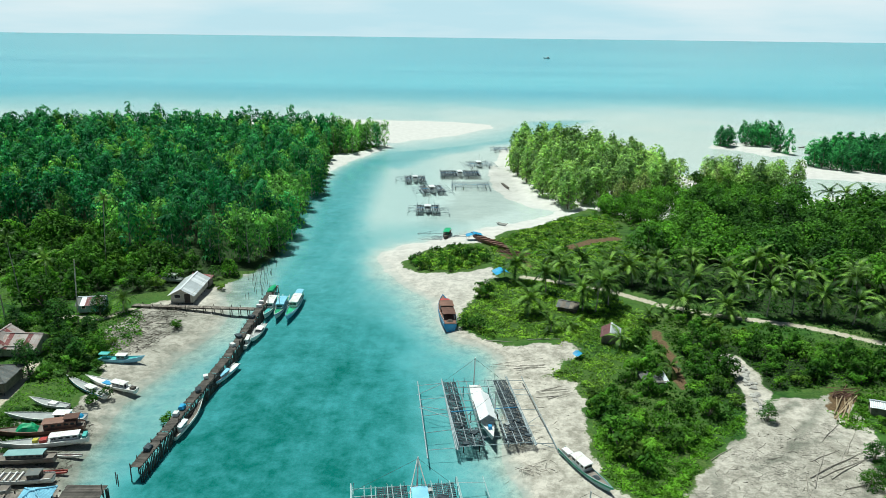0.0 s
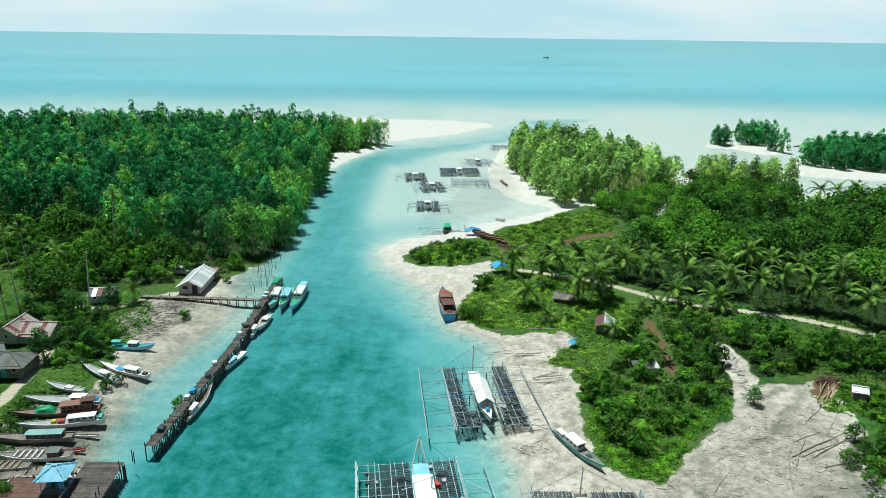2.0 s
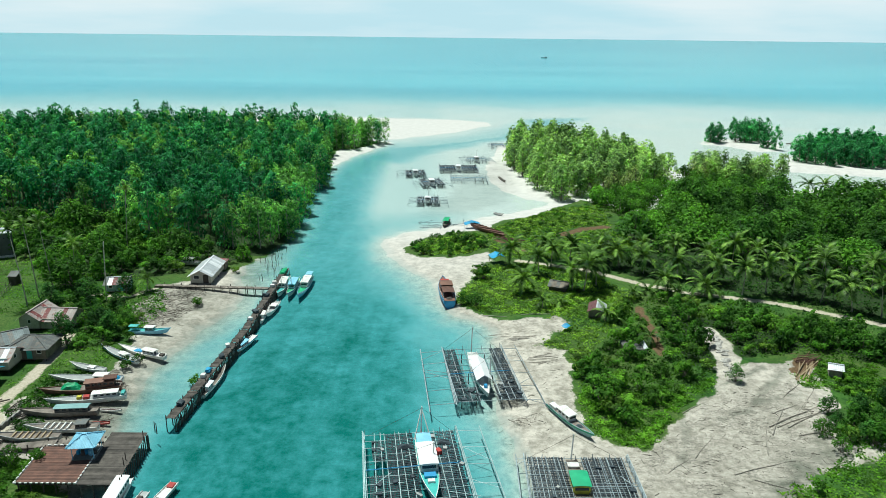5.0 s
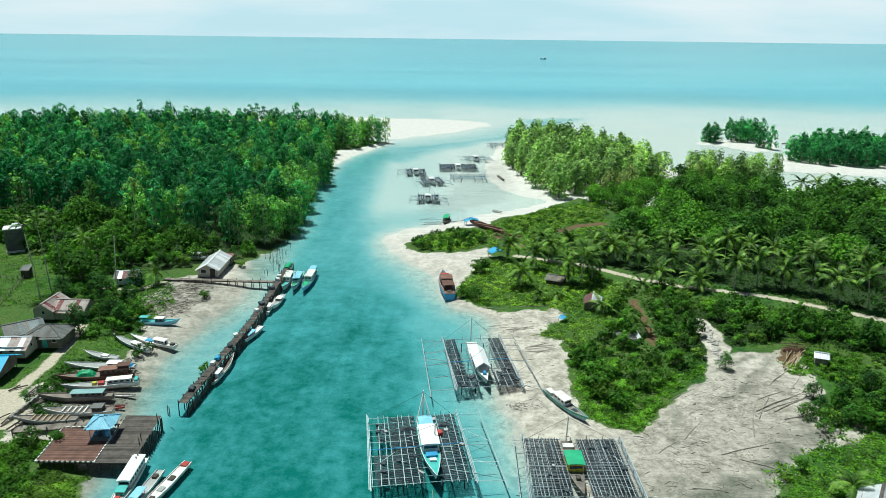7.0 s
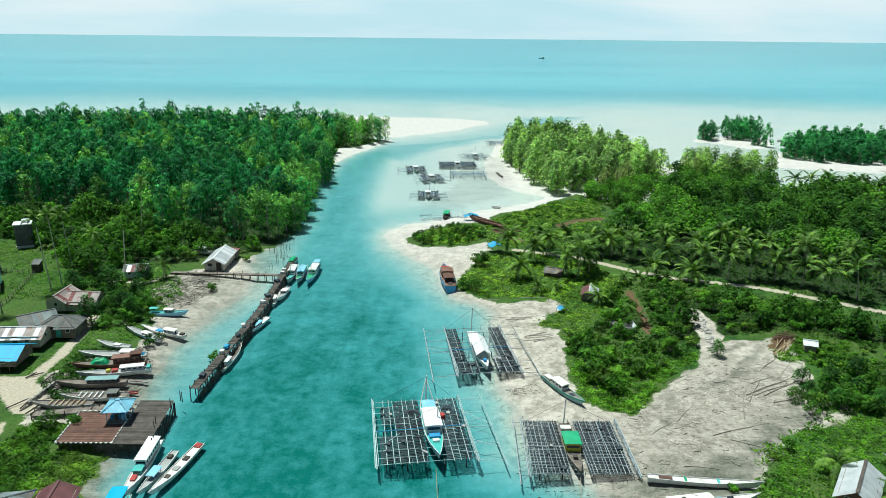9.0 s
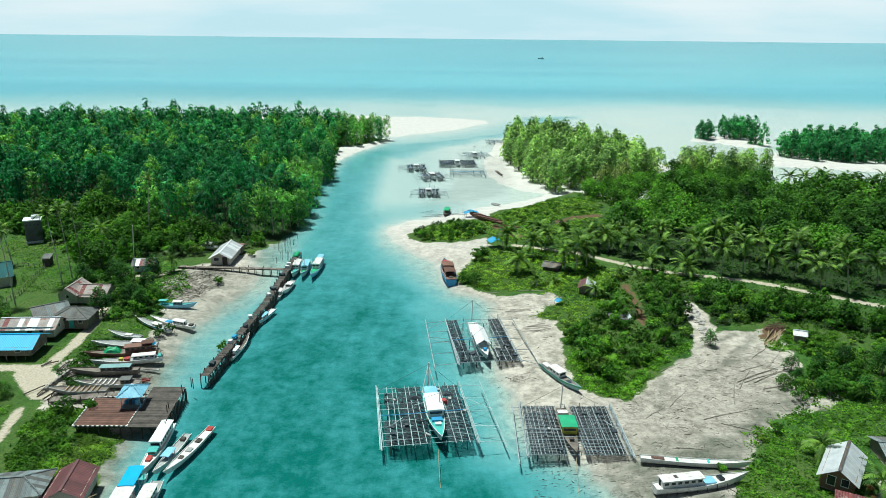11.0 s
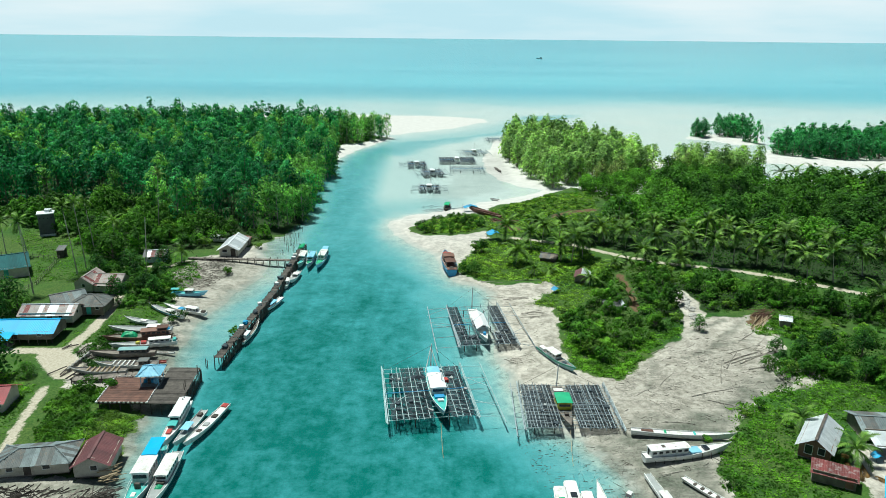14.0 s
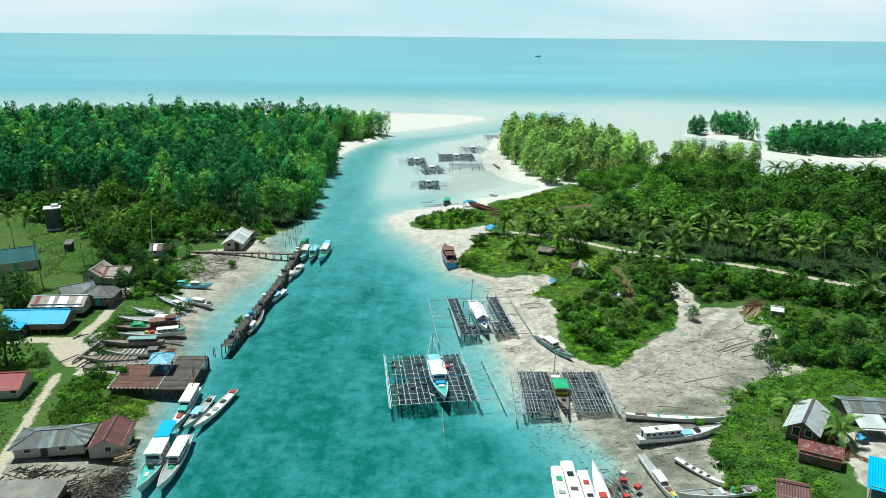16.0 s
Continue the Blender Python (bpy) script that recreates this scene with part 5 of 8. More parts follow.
def lumpy(name, size, material, seed):
    """A heap under a sheet, or a net in a heap: rounded, uneven, flat below."""
    n, vs, fs = 9, [], []
    for i in range(n):
        for j in range(n):
            u, v = i / (n - 1) * 2 - 1, j / (n - 1) * 2 - 1
            h = (1 - abs(u) ** 3) * (1 - abs(v) ** 3) * (0.85 + 0.45 * noise.noise(Vector((u * 1.6 + seed, v * 1.6, 0.3))))
            wave = 1 + 0.10 * noise.noise(Vector((u * 2 + seed, v * 2, 4.0)))
            vs.append((u * size[0] / 2 * wave, v * size[1] / 2 * wave, max(0.03, h * size[2])))
    for i in range(n - 1):
        for j in range(n - 1):
            a = i * n + j
            fs.append((a, a + n, a + n + 1, a + 1))
    rim = [i * n for i in range(n)] + [(n - 1) * n + j for j in range(1, n)] + [i * n + n - 1 for i in range(n - 2, -1, -1)] + [j for j in range(n - 2, 0, -1)]
    k = len(vs)
    vs += [(vs[i][0], vs[i][1], -0.05) for i in rim]
    m = len(rim)
    fs += [(rim[i], rim[(i + 1) % m], k + (i + 1) % m, k + i) for i in range(m)]
    fs.append(tuple(k + i for i in range(m - 1, -1, -1)))
    return mesh_of(name, vs, fs, material)


# ---- boats ----
def hull_shape(length, beam, depth, rise):
    """Half width, sheer and keel height along the boat, s from stern 0 to bow 1."""
    def half(s):
        return beam / 2 * ((0.74 + 0.26 * math.sin(math.pi * min(s / 0.45, 1) / 2)) if s < 0.45 else max(0.03, 1 - ((s - 0.45) / 0.55) ** 2.3))

    def sheer(s):
        return depth * (0.72 + 0.10 * (1 - s) ** 2) + rise * max(0, s - 0.35) ** 2.0 * 2.1

    def keel(s):
        return -0.28 * depth + (0.5 * depth + 0.5 * rise) * max(0, s - 0.72) ** 2 * 7

    return half, sheer, keel


def boat(name, label, group, m, length, beam, hull, deck=WHITE, depth=0.75, rise=0.7, stripe=None, cabins=(), mast=0, extras=(), parent=None, rails=False):
    """A wooden launch. cabins: (s0, s1, share of beam, height, wall, roof, open canopy?); extras: (s0, s1, share, height, material, name)."""
    top = thing(name, label, "boat", m, group) if parent is None else part(name, None, parent, label, m)
    half, sheer, keel = hull_shape(length, beam, depth, rise)
    n, rows = 16, []
    for k in range(n + 1):
        s = k / n
        w, zs, zk = half(s), sheer(s), keel(s)
        zk = min(zk, zs - 0.12)
        x = (s - 0.5) * length
        over = 0.28 * s ** 4 * (1 + rise)
        side = [(x - over * 0.9, 0.0, zk), (x - over * 0.6, w * 0.62, zk + (zs - zk) * 0.16), (x - over * 0.1, w * 0.93, zk + (zs - zk) * 0.55), (x + over, w, zs),
                (x + over - 0.02, max(0.005, w - 0.07), zs + 0.02), (x + over * 0.6 - 0.03, max(0.004, w - 0.09), zs - 0.2)]
        rows.append([(a, -b, c) for a, b, c in side[:0:-1]] + side)
    k = len(rows[0])
    verts = [v for row in rows for v in row]
    faces = [(i * k + j, i * k + j + 1, (i + 1) * k + j + 1, (i + 1) * k + j) for i in range(n) for j in range(k - 1)]
    faces += [tuple(range(k - 1, -1, -1)), tuple(n * k + j for j in range(k))]
    part("hull", mesh_of("hull", verts, faces, hull), top)
    dv, df = [], []
    for i in range(n + 1):
        s = i / n
        w, z = max(0.004, half(s) - 0.06), sheer(s) - 0.15
        x = (s - 0.5) * length + 0.16 * s ** 4 * (1 + rise)
        dv += [(x, -w, z), (x, 0, z + 0.05), (x, w, z)]
    for i in range(n):
        df += [(i * 3, i * 3 + 3, i * 3 + 4, i * 3 + 1), (i * 3 + 1, i * 3 + 4, i * 3 + 5, i * 3 + 2)]
    part("deck", mesh_of("deck", dv, df, deck), top)
    if stripe:
        sv, sf = [], []
        for side in (-1, 1):
            b = len(sv)
            for i in range(n + 1):
                s = i / n
                w, zs = half(s), sheer(s)
                x = (s - 0.5) * length + 0.28 * s ** 4 * (1 + rise) * 0.9
                sv += [(x, side * (w * 0.985 + 0.015), zs - 0.26), (x, side * (w + 0.025), zs - 0.05)]
            sf += [(b + i * 2, b + i * 2 + 1, b + i * 2 + 3, b + i * 2 + 2) if side < 0 else (b + i * 2 + 2, b + i * 2 + 3, b + i * 2 + 1, b + i * 2) for i in range(n)]
        part("rubbing_band", mesh_of("rubbing_band", sv, sf, stripe), top)
    for s0, s1, share, high, wall, roof, canopy in cabins:
        mid, long_ = (s0 + s1) / 2, (s1 - s0) * length
        x, z = (mid - 0.5) * length, sheer(mid) - 0.14
        w = 2 * min(half(s0), half(mid), half(s1)) * share
        if canopy:
            for sx in (-1, 0, 1):
                for sy in (-1, 1):
                    rod("post", top, (x + sx * long_ * 0.44, sy * w * 0.46, z - 0.05), (x + sx * long_ * 0.44, sy * w * 0.46, z + high), 0.035, wall)
        else:
            body = block("cabin", top, (x, 0, z + high / 2), (long_, w, high), wall)
            count = max(2, int(long_ / 0.75))
            for sy in (-1, 1):
                for k2 in range(count):
                    wx = x + long_ * ((k2 + 0.5) / count - 0.5)
                    block("window", top, (wx, sy * (w / 2 + 0.004), z + high * 0.66), (long_ / count * 0.6, 0.03, high * 0.3), GLASS_DARK)
            block("windscreen", top, (x + long_ / 2 + 0.004, 0, z + high * 0.66), (0.03, w * 0.8, high * 0.32), GLASS_DARK)
            block("doorway", top, (x - long_ / 2 - 0.004, w * 0.15, z + high * 0.45), (0.03, w * 0.32, high * 0.85), DARK)
        rv, rf, seg = [], [], 6
        for xx in (-long_ / 2 - 0.14, long_ / 2 + 0.18):
            for low in (0.0, -0.06):
                for j in range(seg + 1):
                    t = j / seg * 2 - 1
                    rv.append((x + xx, t * (w / 2 + 0.12), z + high + 0.06 + (0.09 * (1 - t * t) if share < 1.4 else 0.85 * (1 - abs(t)) - 0.25) + low))
        q = seg + 1
        for j in range(seg):
            rf += [(j, 2 * q + j, 2 * q + j + 1, j + 1), (q + j + 1, 3 * q + j + 1, 3 * q + j, q + j), (j + 1, q + j + 1, q + j, j), (2 * q + j, 3 * q + j, 3 * q + j + 1, 2 * q + j + 1)]
        rf += [(0, q, 3 * q, 2 * q), (seg, 2 * q + seg, 3 * q + seg, q + seg)]
        part("roof", mesh_of("roof", rv, rf, roof), top)
    for s0, s1, share, high, material, piece in extras:
        mid = (s0 + s1) / 2
        w = 2 * min(half(s0), half(s1)) * share
        if piece in ("tarpaulin", "cover", "folded_net", "net_box"):
            part(piece, lumpy(piece, ((s1 - s0) * length, w, high * 1.15), material, s0 * 9 + length), top, "", pose((mid - 0.5) * length, 0, sheer(mid) - 0.16))
        else:
            block(piece, top, ((mid - 0.5) * length, 0, sheer(mid) - 0.12 + high / 2), ((s1 - s0) * length, w, high), material)
    if mast:
        x = 0.12 * length
        rod("mast", top, (x, 0, 0.2), (x - 0.2, 0, mast), 0.06, WHITE)
        rod("stay", top, (x - 0.2, 0, mast * 0.97), (length * 0.46, 0, sheer(0.95)), 0.018, WOOD_DARK)
        rod("stay", top, (x - 0.2, 0, mast * 0.97), (-length * 0.46, 0, sheer(0.05)), 0.018, WOOD_DARK)
    if rails:
        for sy in (-1, 1):
            prev = None
            for j in range(7):
                s = 0.04 + 0.12 * j
                p = ((s - 0.5) * length, sy * (half(s) - 0.05), sheer(s) + 0.5)
                rod("stanchion", top, (p[0], p[1], p[2] - 0.55), p, 0.022, WHITE)
                if prev:
                    rod("rail", top, prev, p, 0.022, WHITE)
                prev = p
    return top


def berth(bow, stern, z=None):
    """The pose and the length of a boat that lies from stern to bow."""
    dx, dy = bow[0] - stern[0], bow[1] - stern[1]
    x, y = (bow[0] + stern[0]) / 2, (bow[1] + stern[1]) / 2
    if z is None:
        z = max(0.0, height_at(x, y)) + 0.16
    return pose(x, y, z, random.uniform(-3, 3) if z else 0, 0, math.degrees(math.atan2(dy, dx))), math.hypot(dx, dy)


def lay(name, label, group, bow, stern, beam, hull, afloat=False, **more):
    m, length = berth(bow, stern, 0.0 if afloat else None)
    return boat(name, label, group, m, length, beam, hull, **more)


random.seed(4)
YARD_BOATS, MOORED, EAST = "boats drawn up on the western beach", "boats moored along the quay", "boats on the eastern mud"
lay("fishing_boat", "teal and white wooden boat drawn up on sand", YARD_BOATS, (-49.7, 90.1), (-57.1, 90.3), 1.6, SKY_PAINT, deck=TEAL_PAINT, cabins=[(0.42, 0.62, 0.7, 0.75, TEAL_WALL, WHITE, False), (0.04, 0.22, 0.8, 0.9, TEAL_PAINT, TEAL_PAINT, True)])
lay("fishing_boat", "white wooden boat drawn up on sand", YARD_BOATS, (-55.8, 83.6), (-46.8, 80.2), 1.7, WHITE, cabins=[(0.2, 0.45, 0.65, 0.7, WHITE, WHITE, False)], extras=[(0.5, 0.66, 0.6, 0.12, BLUE_PAINT, "hatch"), (0.02, 0.1, 0.5, 0.35, WOOD_DARK, "engine_box")])
lay("fishing_boat", "slim white boat with blue deck on sand", YARD_BOATS, (-58.5, 82.9), (-50.5, 77.9), 1.5, WHITE, deck=GREY_PAINT, cabins=[(0.28, 0.46, 0.6, 0.45, WHITE, WHITE, False)], stripe=BLUE_PAINT)
lay("dinghy", "small white boat among weeds", YARD_BOATS, (-60.3, 75.8), (-54.2, 74.2), 1.4, WHITE, deck=GREY_PAINT, extras=[(0.3, 0.5, 0.6, 0.3, WHITE, "box")])
lay("fishing_boat", "long white boat with blue covers aft", YARD_BOATS, (-61.3, 71.4), (-50.3, 71.5), 1.9, WHITE, deck=GREY_PAINT, cabins=[(0.2, 0.38, 0.7, 0.7, WHITE, WHITE, False)], extras=[(0.03, 0.16, 0.7, 0.5, TARP_BLUE, "cover")])
lay("fishing_boat", "brown unpainted wooden boat under a green tarpaulin", YARD_BOATS, (-60.3, 66.7), (-49.5, 69.4), 2.2, BROWN_PAINT, deck=WOOD_GREY, cabins=[(0.08, 0.45, 0.8, 1.0, BROWN_PAINT, BROWN_PAINT, False), (0.05, 0.2, 0.75, 1.4, WOOD_DARK, WOOD_RED, True)], extras=[(0.52, 0.78, 0.95, 0.9, TARP_GREEN, "tarpaulin")], depth=0.95)
lay("fishing_boat", "white wooden boat with red deck boxes on sand", YARD_BOATS, (-58, 63.8), (-47.6, 66.5), 2.0, WHITE, deck=GREY_PAINT, cabins=[(0.10, 0.42, 0.75, 0.75, WHITE, WHITE, False)], extras=[(0.47, 0.55, 0.5, 0.4, RED_PAINT, "crate"), (0.57, 0.63, 0.4, 0.4, YELLOW_PAINT, "crate"), (0.01, 0.06, 0.9, 0.45, TEAL_PAINT, "transom_locker")], depth=0.9)
lay("derelict_boat", "worn grey boat with a long pale blue cabin roof", YARD_BOATS, (-59.9, 60.5), (-49.5, 61.5), 1.9, WOOD_GREY, deck=WOOD_GREY, cabins=[(0.12, 0.55, 0.8, 0.7, WOOD_GREY, TEAL_WALL, False)], depth=0.9)
lay("derelict_boat", "stripped grey wooden boat with bare deck beams", YARD_BOATS, (-56.9, 56.5), (-47.6, 57.4), 2.0, WHITE, deck=WOOD_GREY, cabins=[(0.15, 0.3, 0.8, 0.7, WOOD_GREY, SHEET_GREY, False)], extras=[(0.4 + 0.08 * k, 0.42 + 0.08 * k, 0.95, 0.3, WHITE, "deck_beam") for k in range(5)], depth=0.85)
lay("derelict_boat", "stripped white boat hull with open ribs", YARD_BOATS, (-60, 54.2), (-51.5, 54.7), 1.8, GREY_PAINT, deck=WOOD_GREY, extras=[(0.15 + 0.09 * k, 0.17 + 0.09 * k, 0.95, 0.25, WOOD_PALE, "deck_beam") for k in range(7)])
lay("canoe", "small red and white dugout canoe", YARD_BOATS, (-50.8, 63), (-47, 63.3), 0.6, WHITE, deck=WOOD_RED, depth=0.35, rise=0.3)
lay("canoe", "small red dugout canoe beside derelict boats", YARD_BOATS, (-50.3, 59), (-47, 59.5), 0.6, RED_PAINT, deck=WOOD_RED, depth=0.35, rise=0.3)
lay("launch", "white launch with teal foredeck at the jetty head", MOORED, (-34.4, 110.7), (-34.9, 123.2), 1.9, WHITE, True, stripe=TEAL_PAINT, deck=TEAL_PAINT, cabins=[(0.25, 0.6, 0.85, 1.1, WHITE, WHITE, False)], mast=3.2, depth=0.95, rise=1.0, rails=True)
lay("launch", "white launch with green foredeck and blue roof", MOORED, (-32.3, 110.7), (-32.5, 122.6), 1.8, WHITE, True, stripe=BLUE_PAINT, deck=GREEN_PAINT, cabins=[(0.25, 0.62, 0.85, 1.1, SKY_PAINT, SKY_PAINT, False)], mast=3.2, depth=0.95, rise=1.0, rails=True)
lay("launch", "white launch with blue hull band and wheelhouse", MOORED, (-30, 110.3), (-29.7, 123.8), 2.0, SKY_PAINT, True, stripe=WHITE, deck=GREEN_PAINT, cabins=[(0.2, 0.55, 0.85, 1.15, WHITE, WHITE, False), (0.02, 0.18, 0.8, 1.2, WHITE, SKY_PAINT, True)], mast=3.4, depth=0.95, rise=1.0, rails=True)
lay("speedboat", "small white boat with cabin tied to the quay", MOORED, (-35.4, 107.1), (-34.9, 97.9), 1.4, WHITE, True, cabins=[(0.1, 0.32, 0.8, 0.8, WHITE, WHITE, False)])
lay("speedboat", "small white open boat tied to the quay", MOORED, (-34.2, 100.2), (-33.7, 108.2), 1.4, WHITE, True, deck=GREY_PAINT, cabins=[(0.3, 0.5, 0.8, 0.5, GREY_PAINT, WHITE, False)])
lay("speedboat", "white launch with pale blue deck tied to the quay", MOORED, (-36.6, 82.1), (-34.2, 91), 1.5, WHITE, True, deck=WHITE, stripe=SKY_PAINT, cabins=[(0.35, 0.62, 0.7, 0.55, WHITE, SKY_PAINT, False)])
lay("speedboat", "white workboat with grey deck tied to the quay", MOORED, (-35.8, 77.4), (-36.7, 68.3), 1.5, WHITE, True, deck=WOOD_GREY, cabins=[(0.12, 0.34, 0.8, 0.8, WHITE, SHEET_WHITE, False)])
lay("launch", "white launch with a long white cabin roof", MOORED, (-38.4, 33.9), (-39, 46.6), 1.9, WHITE, True, cabins=[(0.1, 0.52, 0.9, 1.25, WHITE, SHEET_WHITE, False), (0.54, 0.64, 0.6, 0.6, TEAL_PAINT, TEAL_PAINT, False)], extras=[(0.68, 0.77, 0.45, 0.3, RED_PAINT, "crate")], depth=0.95, rise=0.9)
lay("speedboat", "slim white boat with blue awning", MOORED, (-36.9, 34.7), (-35.8, 44.2), 1.4, WHITE, True, deck=GREY_PAINT, cabins=[(0.5, 0.7, 0.8, 0.7, WHITE, SKY_PAINT, True)], extras=[(0.12, 0.2, 0.5, 0.3, WOOD_DARK, "engine_box")])
lay("longboat", "long slim white boat with grey hatches", MOORED, (-35.5, 34.7), (-33, 46.1), 1.5, WHITE, True, deck=WHITE, extras=[(0.28, 0.36, 0.5, 0.14, WOOD_DARK, "hatch"), (0.48, 0.56, 0.5, 0.14, GREY_PAINT, "hatch"), (0.66, 0.72, 0.5, 0.14, WOOD_DARK, "hatch"), (0.02, 0.1, 0.7, 0.2, RED_PAINT, "cushion")])
lay("passenger_launch", "large white launch with teal foredeck and blue awning", MOORED, (-37.5, 20.2), (-38.4, 34.2), 2.5, WHITE, True, deck=TEAL_PAINT, cabins=[(0.34, 0.6, 0.85, 1.6, WHITE, WHITE, False), (0.06, 0.33, 0.85, 1.7, WHITE, BLUE_SHEET, True)], extras=[(0.66, 0.69, 0.3, 0.7, WOOD_DARK, "windlass"), (0.76, 0.82, 0.35, 0.12, WHITE, "hatch")], depth=1.15, rise=1.0, rails=True)
lay("launch", "white launch with a white wheelhouse and green net box", MOORED, (-35.3, 20.7), (-35.8, 33.1), 2.0, WHITE, True, deck=GREY_PAINT, cabins=[(0.18, 0.55, 0.8, 1.1, WHITE, WHITE, False)], extras=[(0.6, 0.68, 0.5, 0.35, GREEN_PAINT, "net_box"), (0.56, 0.6, 0.5, 0.3, WOOD_DARK, "net_roller")], depth=0.95, rise=0.9)
lay("longboat", "long narrow white boat lying on grey mud", EAST, (38.9, 35.4), (25.5, 37.2), 1.3, WHITE, deck=WHITE, extras=[(0.33, 0.35, 0.8, 0.12, GREEN_PAINT, "thwart"), (0.62, 0.64, 0.8, 0.12, TEAL_PAINT, "thwart"), (0.1, 0.22, 0.6, 0.1, WOOD_RED, "floorboard")])
lay("launch", "white launch propped on stakes over mud", EAST, (37.2, 32.8), (25.5, 30.8), 2.1, WHITE, deck=WHITE, cabins=[(0.06, 0.5, 0.85, 1.05, WHITE, WHITE, False)], extras=[(0.70, 0.76, 0.6, 0.25, GLASS_DARK, "hatch"), (0.53, 0.66, 0.75, 0.2, SKY_PAINT, "hatch"), (0.2, 0.24, 0.35, 1.18, WOOD_DARK, "roof_hatch"), (0.34, 0.38, 0.35, 1.18, WOOD_DARK, "roof_hatch")], depth=0.95, rise=0.9)
lay("longboat", "slim white boat with yellow and green foredeck", EAST, (26.8, 17), (25.1, 27.8), 1.2, WHITE, deck=GREY_PAINT, cabins=[(0.4, 0.6, 0.8, 0.5, WHITE, WHITE, False)], extras=[(0.78, 0.86, 0.7, 0.2, YELLOW_PAINT, "foredeck"), (0.68, 0.76, 0.8, 0.2, WOOD_RED, "hatch"), (0.87, 0.93, 0.7, 0.2, GREEN_PAINT, "foredeck_edge")])
lay("longboat", "slim white canoe with dark hatches on mud", EAST, (33.6, 20.3), (29.3, 26.7), 1.0, WHITE, deck=WHITE, depth=0.5, extras=[(0.2 + 0.14 * k, 0.25 + 0.14 * k, 0.5, 0.1, WOOD_DARK, "hatch") for k in range(4)])
lay("derelict_boat", "old white boat hull with grey deck in weeds", EAST, (26.8, 18.3), (37.2, 19.8), 1.7, WHITE, deck=GREY_PAINT, extras=[(0.12 + 0.16 * k, 0.17 + 0.16 * k, 0.7, 0.25, (WOOD_GREY, GREEN_PAINT, WHITE, WOOD_GREY)[k], "deck_box") for k in range(4)])
for k, (bow, stern, beam, roof) in enumerate([((13.1, 11), (13.5, 25.4), 1.7, 0.05), ((14.8, 11), (15, 26.6), 1.9, 0.05), ((16.5, 11), (16.6, 24.4), 1.6, 0.1)]):
    lay("launch", ("white launch with a long flat roof", "white launch with a red and grey roof hatch", "white launch with pale roof and red hatch")[k], "launches rafted by the eastern mud", bow, stern, beam, WHITE, True, deck=WHITE,
        cabins=[(0.05, 0.7, 0.85, 0.75, WHITE, WHITE, False)], extras=[(0.2, 0.26, 0.45, 0.98, (GREEN_PAINT, GLASS_DARK, RED_PAINT)[k], "skylight"), (0.4, 0.44, 0.45, 0.98, (GREY_PAINT, WOOD_RED, GLASS_DARK)[k], "roof_hatch")], depth=0.9, rise=0.8)
lay("launch", "white launch with red deck locker, bow to the mud", "launches rafted by the eastern mud", (18.4, 25.8), (18.3, 12.4), 1.8, WHITE, True, deck=WHITE, cabins=[(0.1, 0.4, 0.8, 0.8, WHITE, WHITE, False)], extras=[(0.5, 0.58, 0.5, 0.35, RED_PAINT, "locker")], depth=0.9, rise=0.8)
lay("workboat", "weathered grey and white boat aground beside shrubs", EAST, (21, 55.4), (16.5, 64.6), 1.6, TEAL_WALL, deck=WOOD_GREY, stripe=GREEN_PAINT, cabins=[(0.3, 0.56, 0.85, 1.0, WHITE, WHITE, False)], extras=[(0.05, 0.2, 0.7, 0.4, WHITE, "stern_box"), (0.68, 0.8, 0.6, 0.3, NET, "folded_net")], depth=0.85)
lay("trawler", "wooden trawler with blue hull and red-brown upperworks aground", "", (0.5, 119.6), (2, 106), 3.3, BLUE_PAINT, deck=BROWN_PAINT, stripe=WHITE, cabins=[(0.16, 0.40, 0.8, 1.1, WHITE, WOOD_RED, True), (0.42, 0.62, 0.8, 1.4, WOOD_RED, BROWN_PAINT, False), (0.63, 0.76, 0.7, 0.9, BROWN_PAINT, RED_PAINT, False)], extras=[(0.04, 0.12, 0.5, 0.4, WOOD_DARK, "net_box")], depth=1.9, rise=0.7, rails=True)
lay("workboat", "white boat with cabin drawn up behind the house", YARD_BOATS, (-64.6, 130.4), (-56.7, 129.2), 1.9, WHITE, deck=GREY_PAINT, cabins=[(0.2, 0.5, 0.8, 1.0, WHITE, WHITE, False)])
lay("canoe", "dark canoe aground on the tidal flat", "", (24.4, 233), (22.7, 243.7), 1.0, WOOD_GREY, deck=WOOD_DARK, depth=0.5)
lay("canoe", "pale open boat on the sandy spit", "", (19.5, 183.2), (16.8, 186.1), 1.1, WHITE, deck=WOOD_GREY, depth=0.5)
lay("derelict_boat", "broken brown hull on the headland beach", "", (8.5, 166.9), (17.5, 155.2), 2.6, WOOD_RED, deck=WOOD_RED, extras=[(0.15 + 0.11 * k, 0.17 + 0.11 * k, 0.98, 0.3, BROWN_PAINT, "deck_beam") for k in range(6)], depth=1.1)
for bow, stern in (((222.9, 1609.5), (236.2, 1607.6)),):
    lay("ferry", "distant dark ship on the open sea", "", bow, stern, 3.5, GREY_PAINT, True, deck=GREY_PAINT, cabins=[(0.1, 0.4, 0.8, 2.0, GREY_PAINT, WHITE, False)], depth=2.0)
lay("canoe", "small grey boat in shallow water by the islets", "", (185.1, 342.3), (181.4, 341.6), 1.0, WOOD_GREY, deck=WOOD_DARK, depth=0.5)


